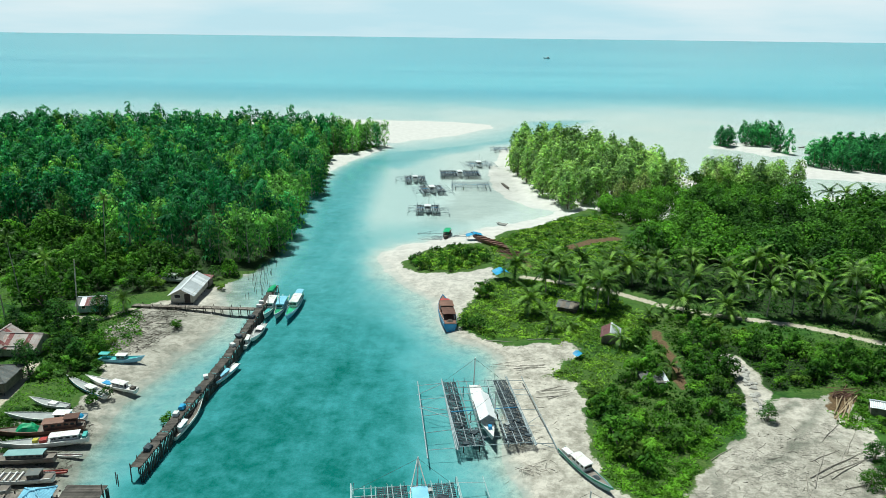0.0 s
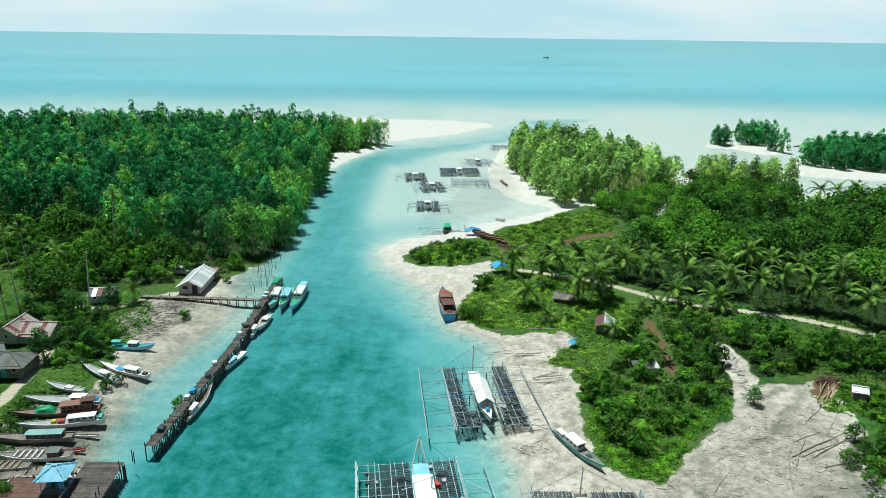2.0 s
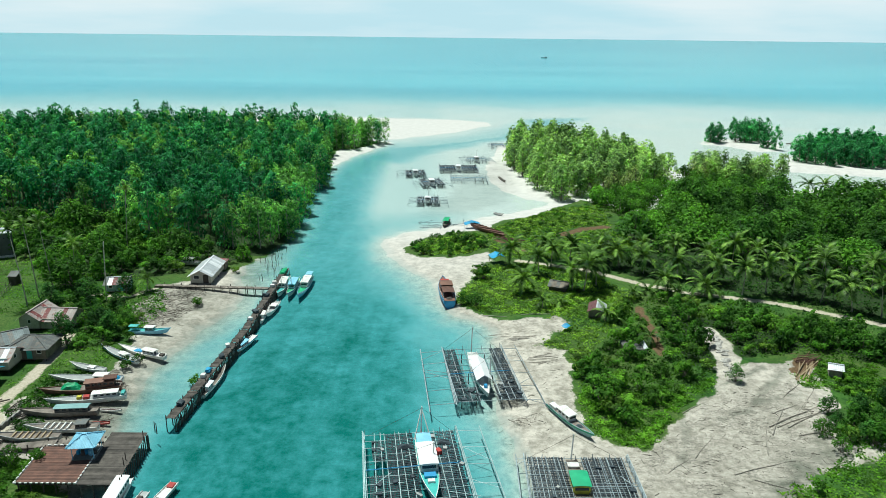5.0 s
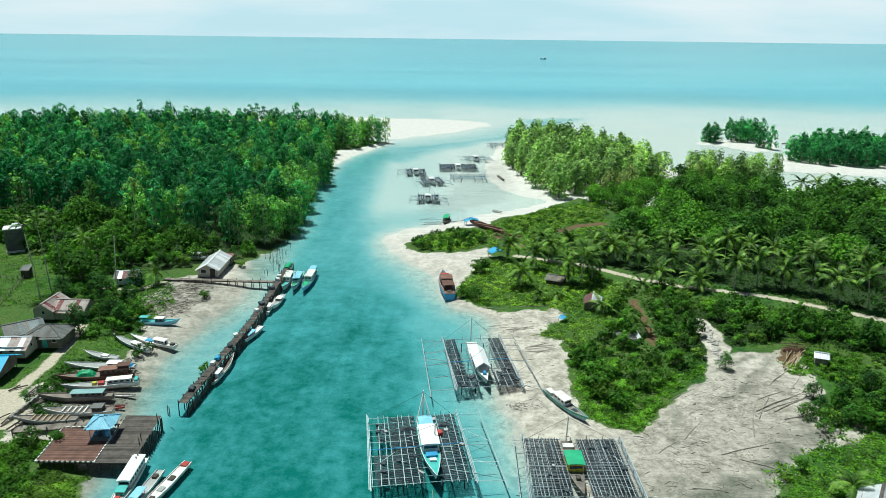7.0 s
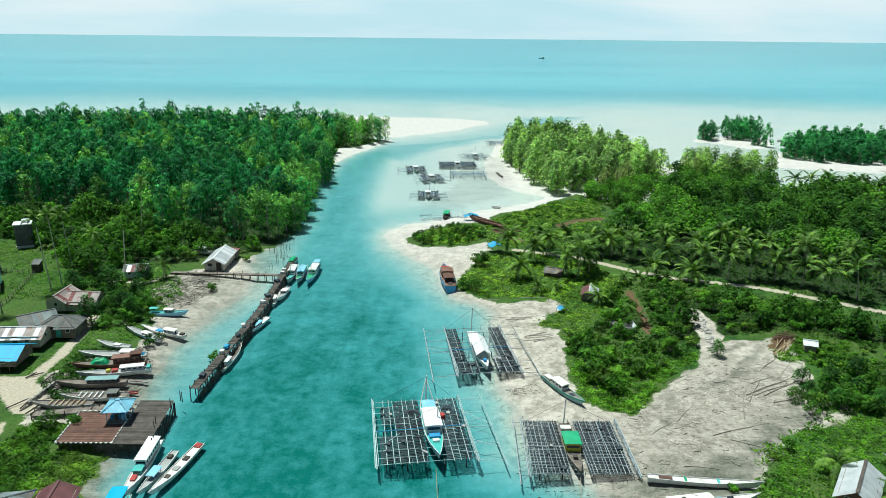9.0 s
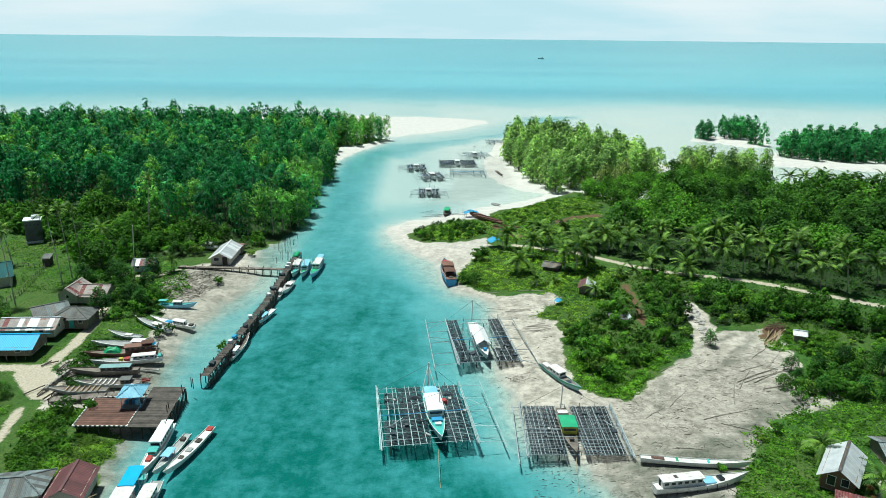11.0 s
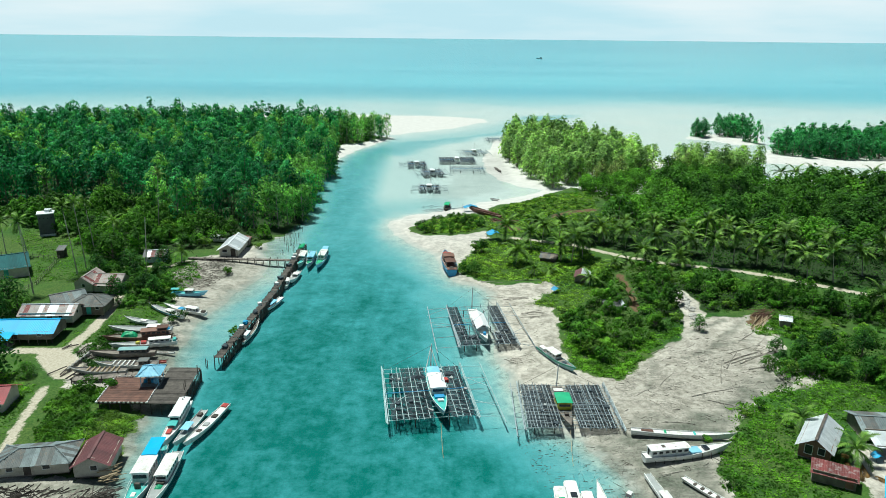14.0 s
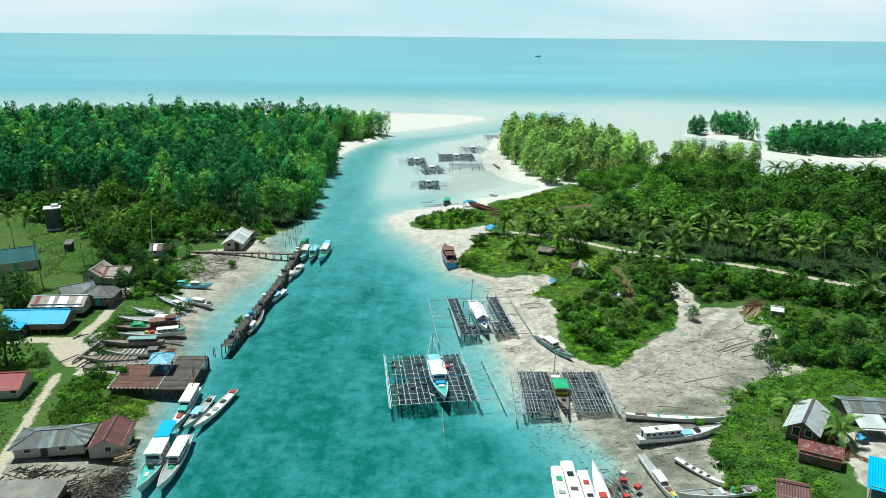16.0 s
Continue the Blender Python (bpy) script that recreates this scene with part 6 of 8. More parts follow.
# ---- lift-net platforms ----
def lift_net(m, w, d, label, across, lengthwise, z, main, rim, mats, boat_kind, wing=(0.0, 0.0), boat_x=0.0, group="lift-net fishing platforms", masts=((0.0, 0.3, 6.0),), legs=True, seed=1, stout=1.0):
    """A raft of poles round a boat: local x across, y along the boat (bow to -y)."""
    rng = random.Random(seed)
    top = thing("lift_net_platform", label, "fishing platform", m, group)
    for k in range(lengthwise):
        x = w * (k / (lengthwise - 1) - 0.5) + rng.uniform(-0.12, 0.12)
        if abs(x - boat_x) > 1.1:
            rod("pole", top, (x, -d / 2 - rng.uniform(0, 0.4), z + rng.uniform(0.2, 0.28)), (x + rng.uniform(-0.3, 0.3), d / 2 + rng.uniform(0, 0.4), z + rng.uniform(0.2, 0.28)), rng.uniform(0.055, 0.08) * stout, main)
    for k in range(across):
        y = d * (k / (across - 1) - 0.5) + rng.uniform(-0.12, 0.12)
        rod("cross_pole", top, (-w / 2 - rng.uniform(0, 0.3), y, z + 0.12), (w / 2 + rng.uniform(0, 0.3), y + rng.uniform(-0.15, 0.15), z + 0.12), rng.uniform(0.04, 0.055) * stout, main)
    # outer edge beams, doubled, standing out past the front
    for sx in (-1, 1):
        for k in range(2):
            rod("edge_pole", top, (sx * (w / 2 + 0.3 + 0.2 * k), -d / 2 - 0.7 + 0.3 * k, z + 0.05), (sx * (w / 2 + 0.15 + 0.1 * k), d / 2 + 0.6, z + 0.25 + 0.2 * k), 0.075, rim)
        side = wing[(sx + 1) // 2]
        if side:
            x0, x1 = sx * w / 2, sx * (w / 2 + side)
            rod("wing_pole", top, (x1, -d / 2 - 1.5, z - 0.4), (x1 - sx * 0.4, d / 2 + 0.8, z + 0.1), 0.08, rim)
            for k in range(5):
                y = d * (k / 4 - 0.5)
                rod("wing_stay", top, (x0, y, z), (x1 - sx * 0.2, y + rng.uniform(-0.3, 0.3), z - 0.2), 0.045, rim)
            for k in range(3):
                y = d * (rng.random() - 0.5)
                rod("wing_brace", top, (x0, y, z), (x1, y + rng.uniform(-4, 4), z - 0.2), 0.04, main)
    for x0, x1, y0, y1 in mats:
        lines = []
        x = x0
        while x < x1:
            lines.append(((x, y0, z - 0.02), (x + rng.uniform(-0.06, 0.06), y1, z + 0.16)))
            x += 0.17
        y = y0
        while y < y1:
            lines.append(((x0, y, z + 0.01), (x1, y + rng.uniform(-0.06, 0.06), z + 0.2)))
            y += 0.36
        lattice("net_mat", top, lines, 0.055, NET, "dark tarred net mat")
        for k in range(3):
            block("gear_box", top, (rng.uniform(x0, x1), rng.uniform(y0, y1), z + 0.3), (rng.uniform(0.3, 0.7), rng.uniform(0.3, 0.9), 0.25), rng.choice((NET, NET, GREY_PAINT)), rng.uniform(0, 90))
    for k in range(7):
        x = w * (k / 6 - 0.5)
        for y in (-d / 2, d / 2):
            rod("upright", top, (x, y, z - 0.3), (x + rng.uniform(-0.1, 0.1), y, z + rng.uniform(0.5, 1.1)), 0.045, rim)
    for k in range(4):
        y = d * ((k + 0.5) / 4 - 0.5)
        for x in (-w / 2, w / 2):
            rod("upright", top, (x, y, z - 0.3), (x, y + rng.uniform(-0.1, 0.1), z + rng.uniform(0.5, 1.0)), 0.045, rim)
    if legs:
        for x in (-w * 0.42, -w * 0.2, w * 0.2, w * 0.42):
            for y in (-d * 0.42, 0, d * 0.42):
                rod("leg", top, (x, y, -1.6), (x, y, z), 0.08, WOOD_DARK)
    rod("walk_beam", top, (-w / 2, -0.3, z + 0.30), (w / 2, 0.1, z + 0.30), 0.06, BLUE_PAINT if boat_kind != "c" else main)
    # diagonal braces
    for k in range(5):
        x, y = w * (rng.random() - 0.5) * 0.9, d * (rng.random() - 0.5) * 0.9
        rod("brace", top, (x, y, z + 0.22), (x + rng.uniform(-4, 4), y + rng.uniform(-4, 4), z + 0.24), 0.045, main)
    for mx, my, high in masts:
        rod("mast", top, (mx, my, z - 0.5), (mx + 0.15, my + 0.1, z + high), 0.10, WHITE)
        for sx in (-1, 1):
            rod("mast_stay", top, (mx + 0.15, my + 0.1, z + high * 0.95), (sx * w / 2, my + rng.uniform(-1, 1), z), 0.018, WOOD_DARK)
    bm = Matrix.Translation((boat_x, 0.1, z - 0.55)) @ pose(0, 0, 0, 0, 0, -90)
    if boat_kind == "a":
        boat("boat", "white wooden boat with a flat white roof", "", bm, d * 0.92, 2.6, WHITE, TEAL_PAINT, 0.95, 1.0, SKY_PAINT, [(0.28, 0.60, 0.9, 1.3, WHITE, SHEET_WHITE, False), (0.10, 0.26, 0.8, 1.0, WHITE, SKY_PAINT, True)], 0, [(0.03, 0.09, 0.8, 0.5, RED_PAINT, "fuel_drum"), (0.64, 0.70, 0.7, 0.35, BLUE_PAINT, "fish_box"), (0.74, 0.78, 0.5, 0.3, WHITE, "fish_box")], top)
        for sx in (-1.1, 1.1):
            rod("shear_leg", top, (boat_x + sx, d / 2 - 1.6, z), (boat_x + 0.1, d / 2 + 0.8, z + 3.4), 0.08, WHITE)
        block("fuel_drum", top, (boat_x + 1.7, 2.6, z + 0.45), (0.6, 0.9, 0.6), RED_PAINT, 20)
        part("folded_net", lumpy("folded_net", (2.2, 0.9, 0.5), NET, 3.1), top, "", pose(boat_x - 2.6, 4.4, z + 0.2, 0, 0, 4))
        part("folded_net", lumpy("folded_net", (1.8, 0.8, 0.5), NET, 5.7), top, "", pose(boat_x + 2.6, 4.9, z + 0.2, 0, 0, -6))
    elif boat_kind == "b":
        boat("boat", "white boat with a pitched white roof", "", bm, d * 0.86, 2.3, WHITE, WHITE, 0.85, 0.9, None, [(0.34, 0.78, 1.45, 1.3, WOOD_GREY, SHEET_WHITE, True)], 0, [(0.84, 0.88, 0.5, 0.5, BLUE_PAINT, "drum"), (0.2, 0.27, 0.7, 0.4, WHITE, "box")], top)
    elif boat_kind == "c":
        boat("boat", "grey boat with a green roofed yellow cabin", "", bm, d * 0.98, 2.0, WOOD_GREY, WOOD_GREY, 0.75, 0.8, None, [(0.36, 0.6, 1.1, 1.25, YELLOW_PAINT, GREEN_PAINT, False)], 0, [(0.72, 0.77, 0.4, 0.4, WOOD_DARK, "engine_box"), (0.08, 0.16, 0.9, 0.3, WHITE, "crate")], top)
    elif boat_kind:
        boat("boat", "white boat hull in the middle of the platform", "", bm, d * 0.95, 2.0, WHITE, GREY_PAINT, 0.8, 0.8, None, [(0.35, 0.65, 1.0, 1.1, WHITE, SHEET_WHITE, False)], 0, (), top)
    return top


lift_net(pose(-3, 48.2, 0, 0, 0, 7.6), 12.5, 16.1, "lift-net platform of pale poles round a white boat, afloat", 11, 14, 1.5, BAMBOO_TEAL, BAMBOO_TEAL, [(-3.4, 0.2, -7.8, 7.9), (-5.9, -3.5, -7.5, -1.4), (-5.3, -3.5, 1.9, 6.4), (2.7, 6, -7.8, 7.9)], "a", (0, 4.0), 1.6, masts=((1.4, 6.9, 4.7), (2.3, 0.7, 3)), seed=3, stout=0.8)
lift_net(pose(6.7, 74.4, 0, 0, 0, 6.8), 10, 18.3, "lift-net platform with dark net mats and a white-roofed boat", 10, 10, 1.5, BAMBOO, BAMBOO, [(-5, -3.1, -8.9, 9), (3, 5, -8.9, 9), (-3.2, -1.4, -8.9, -4.7), (1.4, 3, -8.9, -4.2)], "b", (4.4, 3.2), -0.2, masts=((-0.2, 8.6, 4.4), (0.9, -2.8, 4.7)), seed=4)
lift_net(pose(17.9, 44.4, 0, 0, 0, 0), 13.2, 12.5, "lift-net platform with a dense pole grid and green-roofed boat", 15, 28, 1.3, BAMBOO, BAMBOO, [(-6.4, -1.7, -6.1, 6.4), (0.8, 6, -6.1, 6.4)], "c", (1.6, 0), -0.6, masts=((-0.6, 6.4, 3.6),), seed=5, stout=0.7)
FAR = "lift-net platforms on the tidal flat"
for k, (x, y, w, d, turn, wing, kind) in enumerate([(-10, 246.7, 7.2, 9.7, 5, (4, 0), "x"), (-3.4, 228.7, 7.6, 11.1, 12, (3, 3), "x"), (-4.3, 199.6, 6.6, 8.3, 0, (3.2, 3.5), "x"), (7.2, 257.9, 15.1, 11.1, 3, (0, 0), "x"), (10.6, 236.4, 13.2, 9.7, 0, (0, 0), ""), (15.6, 279.5, 8.5, 11.1, 10, (3, 3), "x"), (29.3, 321.1, 8.5, 9.7, 0, (2, 2), "")]):
    lift_net(pose(x, y, 0, 0, 0, turn), w, d, "weathered lift-net platform standing in shallow water" if kind else "bare pole frame of an old lift-net platform", 10, 15, 1.15, BAMBOO, BAMBOO,
             [(-w / 2, -1.4, -d / 2, d / 2), (1.4, w / 2, -d / 2, d / 2)] if kind and k != 5 else [], kind, wing, 0.0, FAR, masts=((0.3, 1.0, 4.0),) if k in (2, 5) else (), seed=20 + k, stout=1.2)
lay("workboat", "dark boat under a green tarpaulin at the spit", "", (1.1, 167.6), (2.3, 176.2), 2.0, WOOD_DARK, deck=WOOD_GREY, cabins=[(0.2, 0.7, 0.9, 1.0, WOOD_DARK, TARP_GREEN, True)], depth=0.9)
wreck = thing("collapsed_platform", "collapsed pole frame of a lift-net platform in shallows", "fishing platform", pose(1.1, 172, 0.1, 0, 0, 6), FAR)
rng = random.Random(8)
for k in range(26):
    x, y = rng.uniform(-7.2, 7.2), rng.uniform(-4.2, 4.2)
    a = rng.choice((0, 0, math.pi / 2)) + rng.uniform(-0.3, 0.3)
    l = rng.uniform(1.5, 4)
    rod("pole", wreck, (x - l * math.cos(a), y - l * math.sin(a), rng.uniform(-0.2, 0.5)), (x + l * math.cos(a), y + l * math.sin(a), rng.uniform(0.0, 0.8)), 0.06, BAMBOO)


# ---- quay, jetty and landing stage ----
def deck_run(name, label, a, b, width, z, plank, material, post_gap, dense, parts_post=WOOD_DARK, seed=1, bed=-2.5):
    """A boardwalk on piles from a to b: planks across, two bearers, piles; dense puts close-set piles on that side."""
    rng = random.Random(seed)
    length = math.hypot(b[0] - a[0], b[1] - a[1])
    turn = math.degrees(math.atan2(b[1] - a[1], b[0] - a[0]))
    top = thing(name, label, "jetty", pose(a[0], a[1], 0, 0, 0, turn))
    n = int(length / plank)
    for k in range(n):
        if rng.random() < 0.03:
            continue
        block("plank", top, (plank * (k + 0.5), rng.uniform(-0.06, 0.06), z + rng.uniform(-0.015, 0.015)), (plank * 0.92, width + rng.uniform(-0.1, 0.12), 0.05), material, rng.uniform(-1.5, 1.5))
    for y in (-width * 0.42, width * 0.42):
        block("bearer", top, (length / 2, y, z - 0.13), (length, 0.14, 0.18), parts_post)
    for k in range(int(length / post_gap) + 1):
        for y in (-width / 2 + 0.05, width / 2 - 0.05):
            rod("support_post", top, (k * post_gap, y, bed), (k * post_gap + rng.uniform(-0.08, 0.08), y, z + rng.choice((-0.1, 0.2, 0.45))), 0.09, parts_post)
    if dense:
        x = 0.2
        while x < length:
            rod("fender_post", top, (x + rng.uniform(-0.15, 0.15), dense * (width / 2 + 0.16), bed), (x, dense * (width / 2 + 0.1), z + rng.uniform(-0.5, 0.35)), rng.uniform(0.06, 0.1), parts_post)
            x += 0.42
    return top


deck_run("quay", "long dark timber quay on close-set piles in shallow water", (-38.2, 59.2), (-35.9, 90.6), 1.4, 1.75, 0.24, WOOD_QUAY, 1.9, -1, seed=2)
deck_run("quay", "far half of the dark timber quay, worn planks", (-35.9, 90.8), (-35.8, 121.8), 1.35, 1.75, 0.24, WOOD_QUAY, 1.9, -1, seed=3)
deck_run("footbridge", "narrow timber footbridge from the house to the quay", (-61.4, 114.2), (-36.7, 112.9), 1.2, 1.65, 0.24, WOOD_GREY, 1.8, 0, seed=4, bed=-1.0)
stage = thing("landing_stage", "broad timber landing stage, red-brown and grey boards", "landing stage", pose(0, 0, 0))
rng = random.Random(6)
for (x0, x1), material in (((-51.4, -44.0), WOOD_RED), ((-43.96, -39.1), WOOD_QUAY)):
    y = 43.8
    while y < (51.8 if material is WOOD_RED else 55.2):
        lean = (y - 43.8) * -0.068
        block("plank", stage, ((x0 + x1) / 2 + lean, y, 1.8 + rng.uniform(-0.012, 0.012)), (x1 - x0 + rng.uniform(-0.1, 0.1), 0.28, 0.06), material)
        y += 0.3
for x in np.arange(-51, -38.8, 1.5):
    for y in (43.8, 47.3, 50.8, 54.7):
        if y < 53 or x > -44.5:
            rod("support_post", stage, (x - (y - 43.8) * 0.068, y, -2.5), (x - (y - 43.8) * 0.068, y, 1.75), 0.1, WOOD_DARK)
for y in (43.9, 47.8, 51.7):
    block("bearer", stage, (-45.3 - (y - 43.8) * 0.068, y, 1.66), (12.1, 0.16, 0.2), WOOD_DARK)
for k in range(18):
    rod("fender_post", stage, (-38.9 - 0.044 * k, 43.8 + 0.65 * k, -2.5), (-38.9 - 0.044 * k, 43.8 + 0.65 * k, 2.0 + rng.uniform(-0.3, 0.3)), 0.09, WOOD_DARK)
for k in range(23):
    if k % 2 == 0:
        block("kerb", stage, (-51.3 + 0.33 * k, 43.72, 1.92), (0.34, 0.14, 0.18), WHITE)
        block("kerb", stage, (-44.0 - 0.024 * k, 43.95 + 0.35 * k, 1.92), (0.14, 0.42, 0.18), WHITE)
    else:
        block("kerb", stage, (-51.3 + 0.33 * k, 43.72, 1.92), (0.34, 0.14, 0.18), WOOD_DARK)
for k in range(10):
    block("kerb", stage, (-51.5 - 0.053 * k, 43.95 + 0.78 * k, 1.92), (0.14, 0.5, 0.18), WHITE)
for k in range(9):
    block("kerb", stage, (-51.4 + 0.8 * k, 51.9, 1.92), (0.45, 0.14, 0.18), WHITE)
for x, y in ((-39.9, 47.8), (-40.1, 48.9), (-39.9, 54), (-39.3, 56.4), (-38.9, 56)):
    rod("mooring_post", stage, (x, y, 1.2), (x, y, 2.9), 0.07, WOOD_DARK)
deck_run("gangway", "grey plank gangway from the shore to the landing stage", (-58.6, 51.4), (-45, 53.9), 1.5, 1.72, 0.24, WOOD_GREY, 2.2, 0, seed=9, bed=-0.8)
QUAY_GOODS = [("fishing_net", "dark heaped fishing net on the quay", NET, (1.0, 1.6, 0.7), [(-38.1, 63.1), (-36.7, 78.8), (-36.1, 98.9), (-36.1, 107.9)]), ("crate", "white fish crate on the quay", WHITE, (0.7, 0.9, 0.55), [(-37.5, 71.7), (-36.9, 83.1), (-36.1, 95.1), (-36, 113.4), (-36.1, 115.5)]),
              ("covered_load", "blue tarpaulin over goods on the quay", TARP_BLUE, (0.9, 1.4, 0.7), [(-37.3, 73.6)]), ("green_cover", "green tarpaulin cover at the jetty head", TARP_GREEN, (1.3, 4.6, 1.0), [(-36.1, 124.6)])]
for name, label, material, size, spots in QUAY_GOODS:
    for k, (x, y) in enumerate(spots):
        bm = bmesh.new()
        bmesh.ops.create_cube(bm, size=1)
        bmesh.ops.subdivide_edges(bm, edges=bm.edges[:], cuts=3, use_grid_fill=True)
        for v in bm.verts:
            bulge = noise.noise(v.co * 2.3 + Vector((x, y, 0)))
            r = 1 if name == "crate" else 0.72 + 0.28 * (1 - min(1, v.co.length * 1.15)) + 0.25 * bulge
            v.co = Vector((v.co.x * size[0] * r, v.co.y * size[1] * r, (v.co.z + 0.5) * size[2] * (1 if name == "crate" else r)))
        me = bpy.data.meshes.new(name)
        bm.to_mesh(me)
        bm.free()
        me.materials.append(material)
        ob = new(name, me)
        ob.matrix_basis = pose(x, y, 1.79 if y < 122 else 1.0, 0, 0, k * 25)
        tagged(ob, label, "goods")
deck_run("mooring_platform", "timber platform under the green cover at the jetty head", (-36.1, 121.9), (-36.3, 128.3), 1.6, 0.95, 0.24, WOOD_GREY, 1.5, 0, seed=12)


# anchor ropes from the platforms' bows down to the bed
for (a, b) in (((-0.9, 39.1, 1.5), (-0.6, 33.4, -0.4)), ((17.2, 37.7, 1.3), (16.5, 31.4, -0.2))):
    pts = [(a[0] + (b[0] - a[0]) * t, a[1] + (b[1] - a[1]) * t, a[2] + (b[2] - a[2]) * t - 0.5 * math.sin(math.pi * t)) for t in (0, 0.25, 0.5, 0.75, 1)]
    tagged(new("anchor_rope", mesh_arrays("anchor_rope", *tube(pts, [0.035] * 5, 5), WOOD_PALE, True)), "pale anchor rope running from a platform into water", "rope", "anchor ropes")


# ---- houses ----
def wall_mesh(length, high, thick, openings, material, gable=0.0):
    """A wall along x, centred, with openings (x, width, sill, height) right through, and a gable of that height on top."""
    xs = sorted({-length / 2, length / 2, *[v for x, w, s, h in openings for v in (x - w / 2, x + w / 2)]})
    zs = sorted({0.0, high, *[v for x, w, s, h in openings for v in (s, s + h)]})
    vs, fs = [], []
    for xa, xb in zip(xs, xs[1:]):
        for za, zb in zip(zs, zs[1:]):
            cx, cz = (xa + xb) / 2, (za + zb) / 2
            if any(abs(cx - x) < w / 2 and s < cz < s + h for x, w, s, h in openings):
                continue
            n = len(vs)
            vs += [(x, y, z) for z in (za, zb) for x, y in ((xa, -thick / 2), (xb, -thick / 2), (xb, thick / 2), (xa, thick / 2))]
            fs += [(n, n + 1, n + 5, n + 4), (n + 1, n + 2, n + 6, n + 5), (n + 2, n + 3, n + 7, n + 6), (n + 3, n, n + 4, n + 7), (n + 4, n + 5, n + 6, n + 7), (n + 3, n + 2, n + 1, n)]
    if gable:
        n = len(vs)
        vs += [(x, y, z) for y in (-thick / 2, thick / 2) for x, z in ((-length / 2, high), (length / 2, high), (0, high + gable))]
        fs += [(n, n + 1, n + 2), (n + 5, n + 4, n + 3), (n + 1, n + 4, n + 5, n + 2), (n + 2, n + 5, n + 3, n)]
    me = mesh_of("wall", vs, fs, material)
    bm = bmesh.new()
    bm.from_mesh(me)
    bmesh.ops.remove_doubles(bm, verts=bm.verts[:], dist=0.0005)
    bm.to_mesh(me)
    bm.free()
    return me


def roof_slope(top, p0, p1, p2, p3, materials, rng, sheet=0.85):
    """Corrugated sheets over the slope with eaves p0 to p1 and ridge p3 to p2."""
    p0, p1, p2, p3 = map(Vector, (p0, p1, p2, p3))
    run = (p1 - p0).length
    n = max(2, round(run / sheet))
    along_eaves = (p1 - p0).normalized()
    for k in range(n):
        t0, t1 = k / n, (k + 1) / n
        tm = (t0 + t1) / 2
        low = p0.lerp(p1, tm)
        ridge_t = min(max((low - p3).dot(along_eaves) / max(0.001, (p2 - p3).dot(along_eaves)), 0), 1) if (p2 - p3).length > 0.2 else 0.5
        high = p3.lerp(p2, ridge_t)
        # on a hipped end the sheet is cut short where the slanting edge meets it
        over = max(0.0, (p3 - low).dot(along_eaves), (low - p2).dot(along_eaves))
        edge = (p3 - p0).dot(along_eaves) if (p3 - low).dot(along_eaves) > 0 else (p1 - p2).dot(along_eaves)
        share = 1 - over / edge if over and edge > 0.01 else 1.0
        up_full = (p3 - p0) - along_eaves * (p3 - p0).dot(along_eaves)
        up = up_full.normalized()
        normal = along_eaves.cross(up).normalized()
        m = Matrix((along_eaves, up, normal)).transposed().to_4x4()
        m.translation = low - up * rng.uniform(0.0, 0.06) + normal * (0.012 * (k % 2) + rng.uniform(0, 0.008))
        length = up_full.length * max(0.12, share)
        part("roof_sheet", unit("sheet", rng.choice(materials)), top, "", m @ Matrix.Diagonal((run / n * 1.03, length, 0.026, 1)))


